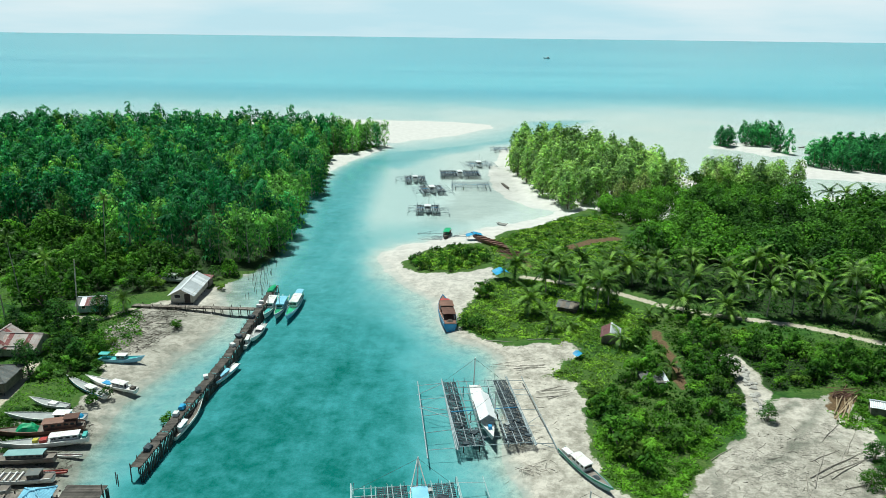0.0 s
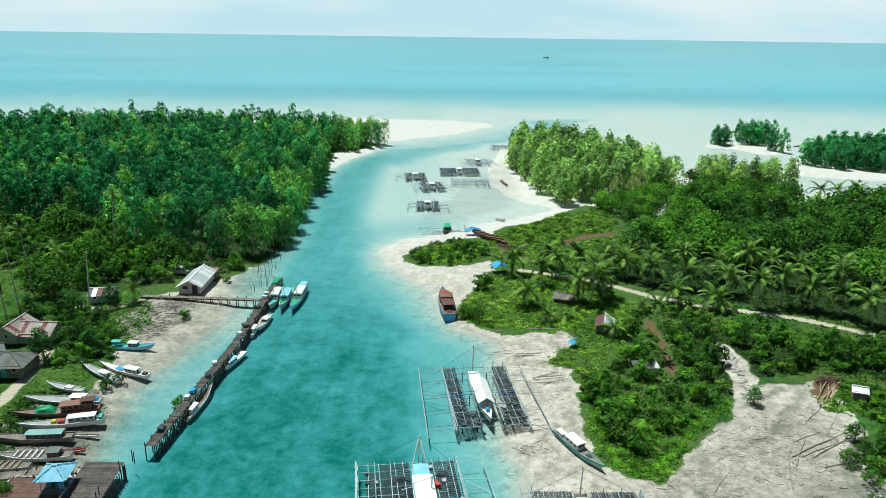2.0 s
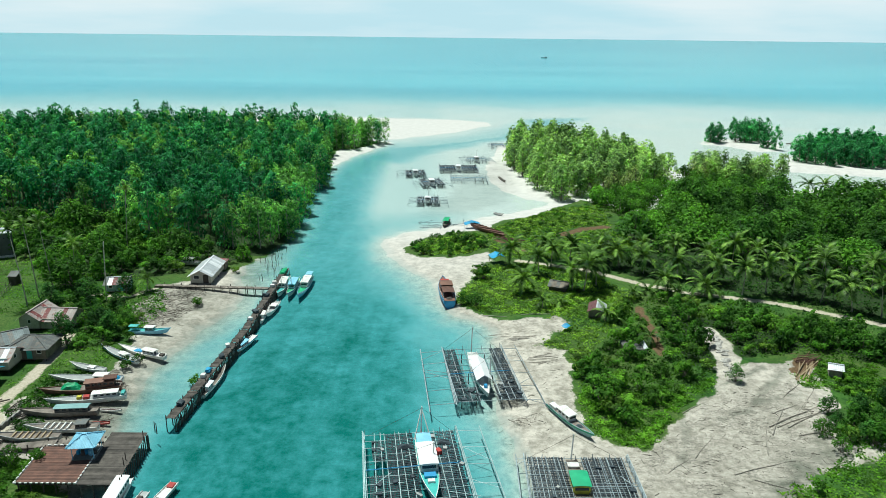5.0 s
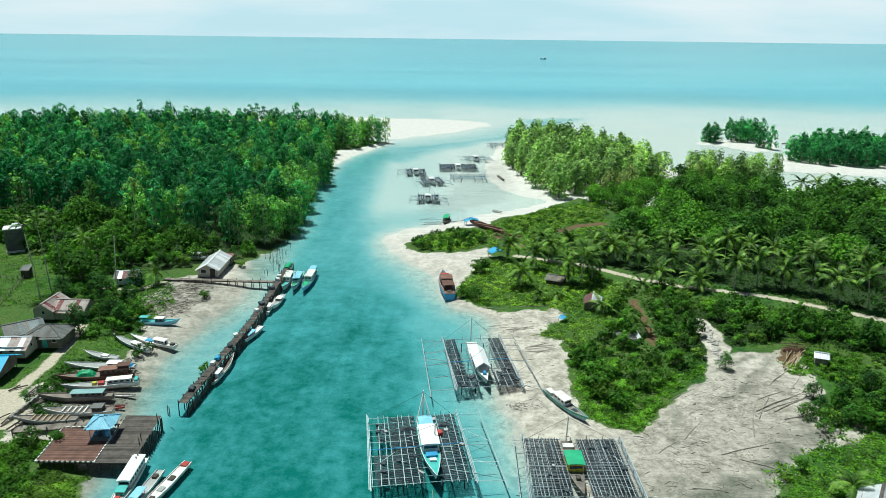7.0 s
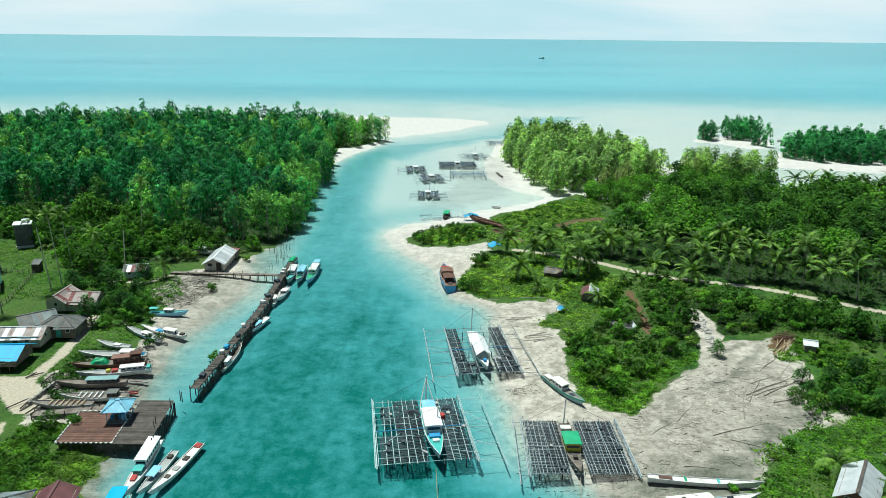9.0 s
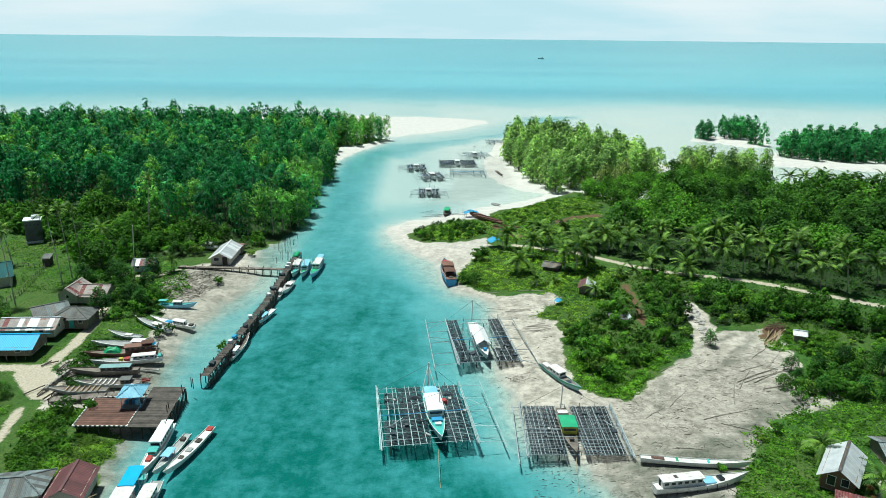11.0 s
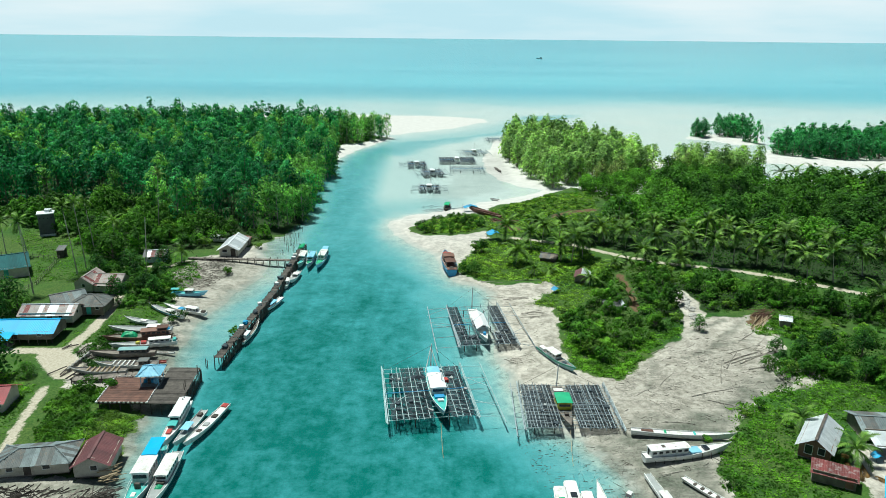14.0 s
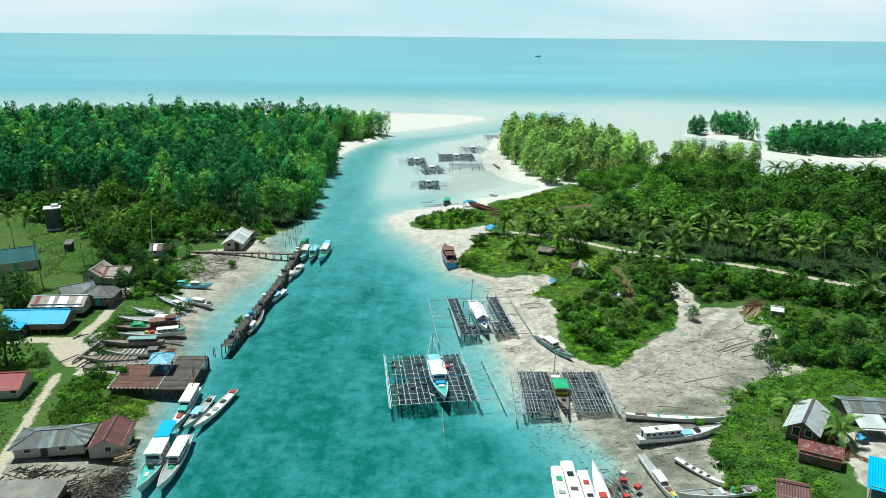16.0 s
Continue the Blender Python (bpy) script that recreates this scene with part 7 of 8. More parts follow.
def house(name, label, x, y, turn, w, d, walls, roof_h, wall_mat, roofs, style="gable", stilts=0.0, over=0.45, front=(), side=(), back=(), z=None, seed=1, open_walls=False, porch=0, category="house", floor_mat=WOOD_GREY, two_tone=None, ridge=None):
    """A hut or house: ridge along local x; front looks to local -y. front and side: openings (x, width, sill, height)."""
    rng = random.Random(seed)
    base = (height_at(x, y) if z is None else z)
    top = thing(name, label, category, pose(x, y, base - 0.04, 0, 0, turn))
    s = stilts
    block("floor", top, (0, 0, s + 0.02 if s else 0.06), (w + 0.1, d + 0.1, 0.14), floor_mat if s else CONCRETE)
    if s:
        for px in np.linspace(-w / 2 + 0.15, w / 2 - 0.15, max(2, int(w / 1.8) + 1)):
            for py in (-d / 2 + 0.1, 0, d / 2 - 0.1):
                rod("stilt", top, (px, py, -1.2), (px, py, s), 0.08, WOOD_DARK)
    s += 0.09
    g = roof_h if style == "gable" else 0
    if open_walls:
        for px in np.linspace(-w / 2 + 0.1, w / 2 - 0.1, max(2, int(w / 2.2) + 1)):
            for py in (-d / 2 + 0.1, d / 2 - 0.1):
                rod("post", top, (px, py, s), (px, py, s + walls), 0.06, wall_mat)
        for py in (-d / 2 + 0.1, d / 2 - 0.1):
            block("wall_plate", top, (0, py, s + walls), (w, 0.1, 0.1), wall_mat)
    else:
        for nm, length, openings, m, gab in (("wall", w, front, pose(0, -d / 2, s), 0), ("wall", w, back, pose(0, d / 2, s, 0, 0, 180), 0), ("wall", d - 0.14, side, pose(-w / 2 + 0.06, 0, s, 0, 0, -90), g), ("wall", d - 0.14, side, pose(w / 2 - 0.06, 0, s, 0, 0, 90), g)):
            wall = part(nm, wall_mesh(length, walls, 0.12, openings, wall_mat, gab), top, "", m)
            for ox, ow, sill, oh in openings:
                if sill > 0.2:
                    win = part("window", mesh_of("window", [(ox + a, b, sill + c) for b in (-0.07, 0.03) for a, c in ((-ow / 2, 0), (ow / 2, 0), (ow / 2, oh), (-ow / 2, oh), (-ow / 2 + 0.07, 0.07), (ow / 2 - 0.07, 0.07), (ow / 2 - 0.07, oh - 0.07), (-ow / 2 + 0.07, oh - 0.07))],
                               [(0, 1, 5, 4), (1, 2, 6, 5), (2, 3, 7, 6), (3, 0, 4, 7), (4, 5, 13, 12), (5, 6, 14, 13), (6, 7, 15, 14), (7, 4, 12, 15)], WHITE), wall)
                    block("pane", win, (ox, 0.02, sill + oh / 2), (ow - 0.14, 0.02, oh - 0.14), GLASS_DARK)
                else:
                    block("door", wall, (ox, 0.02, sill + oh / 2), (ow, 0.05, oh), rng.choice((WOOD_DARK, TEAL_PAINT, BROWN_PAINT)))
    e = s + walls
    if style == "gable":
        drop = over * roof_h / (d / 2)
        a, b = w / 2 + over, d / 2 + over
        mats2 = two_tone or roofs
        roof_slope(top, (-a, -b, e - drop), (a, -b, e - drop), (a, 0, e + roof_h), (-a, 0, e + roof_h), roofs, rng)
        roof_slope(top, (a, b, e - drop), (-a, b, e - drop), (-a, 0, e + roof_h), (a, 0, e + roof_h), mats2, rng)
        block("ridge_cap", top, (0, 0, e + roof_h + 0.04), (2 * a, 0.35, 0.05), ridge or roofs[0])
    elif style == "hip":
        a, b = w / 2 + over, d / 2 + over
        r = max(0.15, a - b)
        roof_slope(top, (-a, -b, e - 0.1), (a, -b, e - 0.1), (r, 0, e + roof_h), (-r, 0, e + roof_h), roofs, rng, 0.6)
        roof_slope(top, (a, b, e - 0.1), (-a, b, e - 0.1), (-r, 0, e + roof_h), (r, 0, e + roof_h), roofs, rng, 0.6)
        roof_slope(top, (a, -b, e - 0.1), (a, b, e - 0.1), (r, 0.05, e + roof_h), (r, -0.05, e + roof_h), roofs, rng, 0.6)
        roof_slope(top, (-a, b, e - 0.1), (-a, -b, e - 0.1), (-r, -0.05, e + roof_h), (-r, 0.05, e + roof_h), roofs, rng, 0.6)
        vs, q = [(-a, -b, e - 0.16), (a, -b, e - 0.16), (a, b, e - 0.16), (-a, b, e - 0.16), (-r, 0, e + roof_h - 0.07), (r, 0, e + roof_h - 0.07)], [(0, 1, 5, 4), (2, 3, 4, 5), (1, 2, 5), (3, 0, 4), (3, 2, 1, 0)]
        part("roof_deck", mesh_of("roof_deck", vs, q, roofs[-1]), top)
        block("ridge_cap", top, (0, 0, e + roof_h + 0.03), (2 * r + 0.3, 0.35, 0.06), roofs[0])
        for sx in (-1, 1):
            for sy in (-1, 1):
                rod("hip_cap", top, (sx * a, sy * b, e - 0.06), (sx * r, 0, e + roof_h + 0.02), 0.09, roofs[0])
    else:
        a, b = w / 2 + over, d / 2 + over
        roof_slope(top, (-a, -b, e - 0.1), (a, -b, e - 0.1), (a, b, e + roof_h), (-a, b, e + roof_h), roofs, rng)
    for k in range(porch):
        px = w * ((k + 0.5) / porch - 0.5)
        rod("porch_post", top, (px, -d / 2 - over + 0.1, 0.0), (px, -d / 2 - over + 0.1, e - 0.1), 0.05, WOOD_GREY)
    return top


win2, door = (1.0, 0.9, 0.95, 0.9), (0.0, 0.9, 0.0, 1.95)
house("boathouse", "white-roofed hut by the footbridge with a red lean-to", -52.6, 121.8, 91, 10.2, 4.3, 1.9, 1.15, CREAM, [SHEET_WHITE, SHEET], over=0.55, stilts=0.3, front=[(-2.6, 0.8, 0.9, 0.8), (-1.2, 0.8, 0.9, 0.8), (0.4, 0.8, 0.9, 0.8), (2.0, 0.8, 0.9, 0.8)], side=[(-0.9, 1.3, 0.9, 0.9), (1.1, 1.2, 0.0, 1.95)], seed=2)
house("shed", "small lean-to with a red sheet roof behind the boathouse", -52.4, 128.6, 91, 2.6, 4.0, 1.8, 0.4, BOARD_WALL, [SHEET_RED], "lean", over=0.3, seed=3)
house("stilt_house", "long stilt house with a bright blue sheet roof", -74.4, 68.0, 3, 10.6, 5.6, 1.4, 1.2, BOARD_WALL, [BLUE_SHEET], stilts=0.8, over=0.6, front=[(-3.5, 0.9, 0.5, 0.8), (-1.0, 0.9, 0.0, 1.4), (3.2, 1.0, 0.5, 0.8)], porch=7, seed=4)
house("annex", "low blue-roofed porch before the stilt house", -77.2, 63.6, 3, 4.3, 2.2, 1.5, 0.4, BOARD_WALL, [BLUE_SHEET], "lean", stilts=0.4, over=0.2, open_walls=True, seed=5)
house("stilt_house", "stilt house with a grey and rust-red sheet roof", -74.0, 75.4, 3, 9.4, 4.6, 1.7, 1.1, CREAM, [SHEET, SHEET_RUST, SHEET_RUST, SHEET_RED], stilts=0.6, over=0.45, front=[(2.6, 0.9, 0.9, 0.9), (0.6, 0.9, 0.0, 1.95)], side=[(0, 0.8, 0.9, 0.8)], seed=6)
house("house", "wooden house with a dark grey hipped roof", -68.8, 80.4, 4, 6.2, 5.6, 1.8, 1.35, BOARD_WALL, [SHEET_GREY], "hip", stilts=0.5, front=[(-1.6, 0.8, 0.9, 0.9), (0.4, 0.9, 0.0, 1.95), (2.0, 0.8, 0.9, 0.9)], seed=7)
house("house", "low house with a mixed grey-blue sheet roof", -74.6, 82.6, 38, 5.6, 5.4, 1.8, 1.1, BOARD_WALL, [SHEET_GREY, SHEET_SLATE, SHEET_SLATE], stilts=0.3, seed=8)
house("house", "white house with a gable front and rusty roof", -75.0, 93.0, 88, 5.8, 3.6, 2.0, 1.2, CREAM, [SHEET_RUST, SHEET_RED, SHEET_RUST], stilts=0.4, side=[(0.0, 0.7, 0.9, 0.8)], seed=9)
house("house", "white house wing with a rust-streaked sheet roof", -70.6, 93.0, -2, 5.6, 5.2, 1.7, 1.4, CREAM, [SHEET_RUST, SHEET_RED, SHEET_RUST], stilts=0.3, front=[(-1.5, 0.8, 0.9, 0.8), (1.0, 0.8, 0.0, 1.9)], side=[(0.4, 0.7, 0.9, 0.8)], seed=10)
house("hut", "pale blue hut with a zinc and red roof", -68.2, 112, 8.8, 4.4, 3.9, 1.7, 0.8, TEAL_WALL, [SHEET, SHEET_GREY, SHEET_RED], stilts=0.3, front=[(-1.2, 0.8, 0.7, 0.7), (0.8, 0.9, 0.0, 1.6)], seed=11)
house("house", "house with a dark teal sheet roof and pale gable", -99.2, 102, 30.7, 10.7, 8.7, 2.4, 1.9, CREAM, [SHEET_TEAL], front=[(-2.5, 1.0, 0.9, 1.0), (1.0, 0.9, 0.0, 2.0)], seed=12)
house("house", "white house with a maroon sheet roof", -67.6, 43.8, 5.9, 7.2, 5, 1.8, 1.2, CREAM, [RED_SHEET], over=0.5, front=[(-2.2, 1.0, 0.7, 0.9), (0.6, 0.9, 0.0, 1.8), (3.0, 1.0, 0.7, 0.9)], seed=13)
house("stilt_house", "white waterside house with a weathered grey hipped roof", -51.8, 29.0, 9, 8.4, 4.4, 1.6, 0.95, CREAM, [SHEET_SLATE, SHEET_GREY, SHEET_SLATE], "hip", stilts=0.3, over=0.5, front=[(-2.6, 0.9, 0.6, 0.8), (-0.6, 0.9, 0.0, 1.5), (1.6, 1.0, 0.6, 0.8)], side=[(0, 0.8, 0.6, 0.8)], seed=14)
house("stilt_house", "waterside house with a maroon roof and white walls", -44.8, 29.9, -82, 5.6, 4.0, 1.7, 1.05, CREAM, [MAROON], "gable", stilts=0.4, over=0.4, front=[(-0.8, 0.9, 0.7, 0.8), (0.9, 0.8, 0.0, 1.6)], side=[(0.3, 0.9, 0.7, 0.8)], seed=15, two_tone=[MAROON])
# an added dark ridge strip stands in for the gap between the roof slopes
house("two_storey_house", "tall open timber house with white sheet roof slopes", 49.5, 33.2, 53.5, 7.2, 3.6, 1.9, 1.2, BROWN_PAINT, [SHEET], stilts=0.3, over=0.5, front=[(-1.2, 1.0, 0.8, 1.1), (1.1, 1.0, 0.8, 1.1)], side=[(-0.7, 1.0, 0.5, 1.4), (0.8, 0.9, 0.8, 1.1)], seed=16, ridge=WOOD_DARK)
house("annex", "low timber annex with a red rusty sheet roof", 47.7, 26.0, -28, 4.8, 2.2, 1.2, 0.55, BOARD_WALL, [SHEET_RED], "lean", stilts=0.2, over=0.25, front=[(1.7, 0.9, 0.0, 1.5)], seed=17)
house("longhouse", "long low house with a dark grey sheet roof", 63.8, 37.2, -6, 13.4, 5.0, 1.6, 0.8, BOARD_WALL, [SHEET_SLATE, SHEET_GREY], front=[(-3.0, 0.9, 0.8, 0.8), (0.0, 0.9, 0.0, 1.8)], seed=18)
house("lean_to", "pale zinc lean-to before the long house", 58, 32.6, -5.9, 3.4, 3, 1.6, 0.5, WOOD_GREY, [SHEET], "lean", open_walls=True, over=0.2, seed=19)
house("shed", "open shed under a bright blue sheet roof", 53.5, 18.7, -30.7, 6.5, 5.6, 2.0, 0.8, WOOD_GREY, [BLUE_SHEET], "lean", over=0.3, open_walls=True, seed=20)
house("hut", "small hut with a maroon roof and white gable", 40.2, 18.1, -21.5, 2.7, 3.3, 1.6, 0.7, CREAM, [MAROON], seed=21)
house("hut", "small field hut with zinc and maroon roof sheets", 31.1, 100.6, 74.6, 4.5, 2.9, 1.5, 0.8, BOARD_WALL, [SHEET], over=0.3, seed=22, two_tone=[MAROON])
house("hut", "old brown hut with a rusty roof under palms", 25.9, 115, -22.8, 3.7, 3.3, 1.1, 0.7, WOOD_DARK, [SHEET_GREY, BOARD_WALL], over=0.3, seed=23)
house("hut", "low grey plank hut in the bushes", 34.2, 84.1, 4.4, 4, 2.8, 0.9, 0.35, WOOD_GREY, [SHEET_GREY, SHEET_GREY, SHEET], "lean", over=0.15, seed=24)
house("hut", "tiny hut with a zinc roof at the wood's edge", 64.8, 75.1, -21.5, 1.9, 2, 1.5, 0.5, WOOD_GREY, [SHEET], over=0.25, seed=25)
house("shelter", "open shelter with a pale blue roof on the landing stage", -45.6, 50.2, 5.9, 2.8, 3, 2.0, 0.9, SKY_PAINT, [SKY_PAINT], "hip", over=0.4, open_walls=True, z=1.85, seed=26, category="shelter")
house("outhouse", "small dark outhouse beside the garden fence", -92.2, 115.1, 7.3, 1.5, 2.1, 2.0, 0.5, WOOD_DARK, [SHEET_GREY], "lean", over=0.2, seed=27)
shop = thing("goods_stack", "stack of blue barrels and boxes under the shelter", "goods", pose(-45.6, 50.0, 1.84))
for k in range(7):
    block("box", shop, (-1.0 + 0.34 * k, 0.3 * math.sin(k * 2.1), 0.35), (0.4, 0.5, 0.5 + 0.2 * (k % 3)), (TARP_BLUE, SKY_PAINT, WOOD_DARK, BLUE_PAINT)[k % 4], k * 13)
tower = thing("swiftlet_tower", "tall windowless dark rendered tower with a pale flat roof", "building", pose(-105.6, 134.4, height_at(-105.6, 134.4) - 0.05, 0, 0, 24) @ Matrix.Scale(0.88, 4))
block("plinth", tower, (0, 0, 0.35), (4.4, 4.0, 0.7), WHITE)
block("body", tower, (0, 0, 3.7), (4.2, 3.8, 6.2), TOWER_WALL)
block("roof", tower, (0, 0, 6.95), (4.8, 4.4, 0.28), SHEET_WHITE)
block("roof_house", tower, (0.8, 0.6, 7.5), (2.0, 1.8, 0.8), SHEET)
for k in range(4):
    block("vent", tower, (-1.5 + 1.0 * k, -1.92, 5.6), (0.3, 0.06, 0.25), DARK)

# ---- tarpaulins ----
def draped(name, label, x, y, z, w, d, sag, material, turn=0, poles=True):
    """A tarpaulin over four poles, sagging and creased."""
    top = thing(name, label, "tarpaulin", pose(x, y, height_at(x, y), 0, 0, turn))
    n = 10
    vs, fs = [], []
    for low in (0, -0.03):
        for i in range(n + 1):
            for j in range(n + 1):
                u, v = i / n * 2 - 1, j / n * 2 - 1
                h = z * (1 - 0.30 * abs(u)) - sag * (1 - v * v) * 0.5 + 0.10 * noise.noise(Vector((u * 2 + x, v * 2 + y, 0)))
                vs.append((u * w / 2 * (1 - 0.05 * v * v), v * d / 2, h + low))
    q = (n + 1) ** 2
    for i in range(n):
        for j in range(n):
            a = i * (n + 1) + j
            fs += [(a, a + n + 1, a + n + 2, a + 1), (q + a + 1, q + a + n + 2, q + a + n + 1, q + a)]
    part("sheet", mesh_of("sheet", vs, fs, material, True), top)
    if poles:
        for sx in (-0.8, 0.8):
            for sy in (-0.9, 0.9):
                rod("prop", top, (sx * w / 2, sy * d / 2, -0.1), (sx * w / 2, sy * d / 2, z * 0.76), 0.04, WOOD_GREY)
    return top


draped("awning", "bright blue tarpaulin awning among palms", 13.8, 133.2, 2.4, 3.6, 3.2, 0.4, TARP_BLUE, 20)
draped("awning", "small blue tarpaulin cover in the grass", 24, 93.1, 1.2, 1.8, 1.5, 0.4, TARP_BLUE, 35)
draped("awning", "blue tarpaulin over a work place on the headland beach", 9.1, 166.2, 2.0, 4.6, 2.6, 0.4, TARP_BLUE, 12)
draped("awning", "blue tarpaulin beside the long house", 56, 30.7, 1.0, 1.4, 1.2, 0.3, TARP_BLUE, 10)

# ---- timber, driftwood, stakes, stones ----
def heap(name, label, x, y, w, d, high, count, length, r, material, turn, seed, z=None, mess=0.3):
    """A pile of poles that can be told apart."""
    rng = random.Random(seed)
    top = thing(name, label, "timber pile", pose(x, y, height_at(x, y) if z is None else z, 0, 0, turn))
    for k in range(count):
        px, py, pz = rng.uniform(-w / 2, w / 2), rng.uniform(-d / 2, d / 2), r + high * rng.random() ** 1.5
        a, l = rng.gauss(0, mess), length * rng.uniform(0.6, 1.1) / 2
        rod("log", top, (px - l * math.cos(a), py - l * math.sin(a), pz), (px + l * math.cos(a), py + l * math.sin(a), pz + rng.uniform(-0.1, 0.15)), r * rng.uniform(0.7, 1.3), material)
    return top


heap("timber_pile", "stack of pale poles beside the waterside house", -41.8, 27, 1.4, 2.6, 0.9, 18, 2.4, 0.06, WOOD_PALE, 40, 1, 1.0)
heap("timber_pile", "tangle of grey poles by the shore", -41.2, 22.5, 2.5, 2.6, 0.8, 60, 2.6, 0.05, WOOD_DARK, 10, 2, 0.7, 0.8)
heap("timber_pile", "tangle of dark posts on the waterfront", -40.8, 18.1, 4, 3, 0.9, 64, 3.0, 0.05, WOOD_DARK, -20, 3, 0.6, 0.8)
heap("timber_pile", "row of old grey logs along the bank", -62.1, 62.3, 1.2, 9, 0.3, 11, 3.0, 0.10, WOOD_DARK, 62, 4)
heap("timber_pile", "dark logs beside the grass bank", -60.5, 54.2, 1.5, 5, 0.3, 7, 3.0, 0.10, WOOD_DARK, 66, 5)
heap("timber_pile", "dark frame timbers and poles on the mud", 21, 22.2, 2.4, 3.4, 0.7, 60, 2.8, 0.045, WOOD_GREY, 112, 6)
heap("timber_pile", "grey poles and stakes on the mud edge", 21.3, 17.5, 2.4, 3.6, 0.7, 40, 3.8, 0.06, WOOD_GREY, 108, 7)
heap("timber_pile", "cut pale poles at the wood's edge", 60.8, 76.2, 1.6, 2.2, 0.4, 9, 9.0, 0.1, WOOD_PALE, 56, 8, None, 0.12)
heap("timber_pile", "sun-bleached driftwood logs on the white sand", 18.1, 81.5, 6, 3.4, 0.15, 6, 6.0, 0.05, DRIFT, 8, 9, None, 0.35)
heap("timber_pile", "bleached poles lying by the headland grass", 16.1, 90.9, 8, 2.6, 0.15, 7, 6.0, 0.05, DRIFT, -6, 10, None, 0.25)
heap("timber_pile", "broken poles and branches between the platforms", 13, 61.2, 5, 1.8, 0.3, 26, 1.2, 0.022, WOOD_GREY, 15, 11, None, 1.2)
heap("timber_pile", "boards and wreckage beside the footbridge", -57.1, 101.3, 5.5, 6.5, 0.2, 26, 1.8, 0.05, DRIFT, 20, 12, None, 1.2)
heap("timber_pile", "broken beams beside the broken brown hull", 18.4, 151.8, 5, 3.5, 0.4, 22, 5.0, 0.09, WOOD_RED, -35, 13)
heap("timber_pile", "dry branches heaped at the wood's edge", 62.8, 80.4, 3.0, 2.5, 0.9, 34, 3.0, 0.05, WOOD_RED, 30, 14)
for k, (x, y, c) in enumerate(((21.5, 22.6, "r"), (21.1, 19.4, "r"), (22.9, 21.1, "p"), (21.9, 24, "w"))):
    crate = thing("crate", "red plastic crate on the timber heap" if c != "w" else "white plastic drum on the timber heap", "crate", pose(x, y, height_at(x, y) + 0.75, 0, 0, 17 * k) @ Matrix.Scale(0.7, 4))
    for sx, sy, lx, ly in ((0, -0.42, 1.1, 0.06), (0, 0.42, 1.1, 0.06), (-0.52, 0, 0.06, 0.8), (0.52, 0, 0.06, 0.8)):
        block("side_panel", crate, (sx, sy, 0.3), (lx, ly, 0.6), RED_PAINT if c != "w" else WHITE)
    block("base", crate, (0, 0, 0.04), (1.0, 0.8, 0.08), RED_PAINT if c != "w" else WHITE)
    block("lid", crate, (0, 0, 0.62), (1.12, 0.9, 0.06), RED_PAINT if c != "w" else WHITE)


def log_at(x, y, length, turn, r, material, label, tilt=0.0):
    z = height_at(x, y)
    a = radians(turn)
    c, s = math.cos(a) * length / 2, math.sin(a) * length / 2
    bend, r = length * 0.004, r * 0.6
    pts = [(x - c, y - s, z + r), (x - s * 0.03 - c * 0.3, y + c * 0.03 - s * 0.3, z + r + bend), (x + c * 0.4, y + s * 0.4, z + r), (x + c, y + s, z + r + tilt)]
    ob = new("driftwood_log", mesh_arrays("driftwood_log", *tube(pts, [r * 1.1, r, r * 0.85, r * 0.45], 7), material, True))
    return tagged(ob, label, "log", "driftwood logs")


for x, y, l, turn, r in ((41.6, 48.9, 8.8, 20.1, 0.10), (35.9, 53.7, 6.9, 50.9, 0.08), (45.3, 55.8, 9, 68.5, 0.12), (49.1, 60.7, 9.5, 56.6, 0.14), (43.5, 44, 9.2, -30.7, 0.09), (31.2, 49.5, 5.4, 40.3, 0.06),
                        (52.9, 57.3, 5.8, 14.5, 0.10), (37.8, 64.1, 5.3, 38, 0.08), (25.5, 62.6, 4.3, 40.3, 0.06), (14.2, 63.2, 3.5, 28.1, 0.06), (11.8, 60.4, 3.2, -40.3, 0.05), (19.8, 100.8, 7.6, 4.4, 0.12), (11.3, 100.6, 5.7, -5.9, 0.10), (34, 39.9, 5.7, -8.8, 0.07), (29.3, 28.5, 4.8, 17.3, 0.08),
                        (-52, 106.3, 3.8, 0, 0.12), (-54.3, 98, 3.3, 45.8, 0.1), (-50.1, 95.2, 3.5, -28.1, 0.08), (55.3, 69.8, 7.1, 44.5, 0.1), (57.1, 67.7, 8.1, 52.9, 0.09), (51.5, 63.9, 6, 28.1, 0.1), (51.8, 61.7, 11.4, 31.0, 0.13), (52.3, 61.0, 9.6, 28.0, 0.11), (53.0, 60.9, 8.2, 33.0, 0.12), (54.4, 64.6, 6.8, 53.0, 0.1)):
    log_at(x, y, l, turn, r, DRIFT, "sun-bleached grey log lying on the sand")


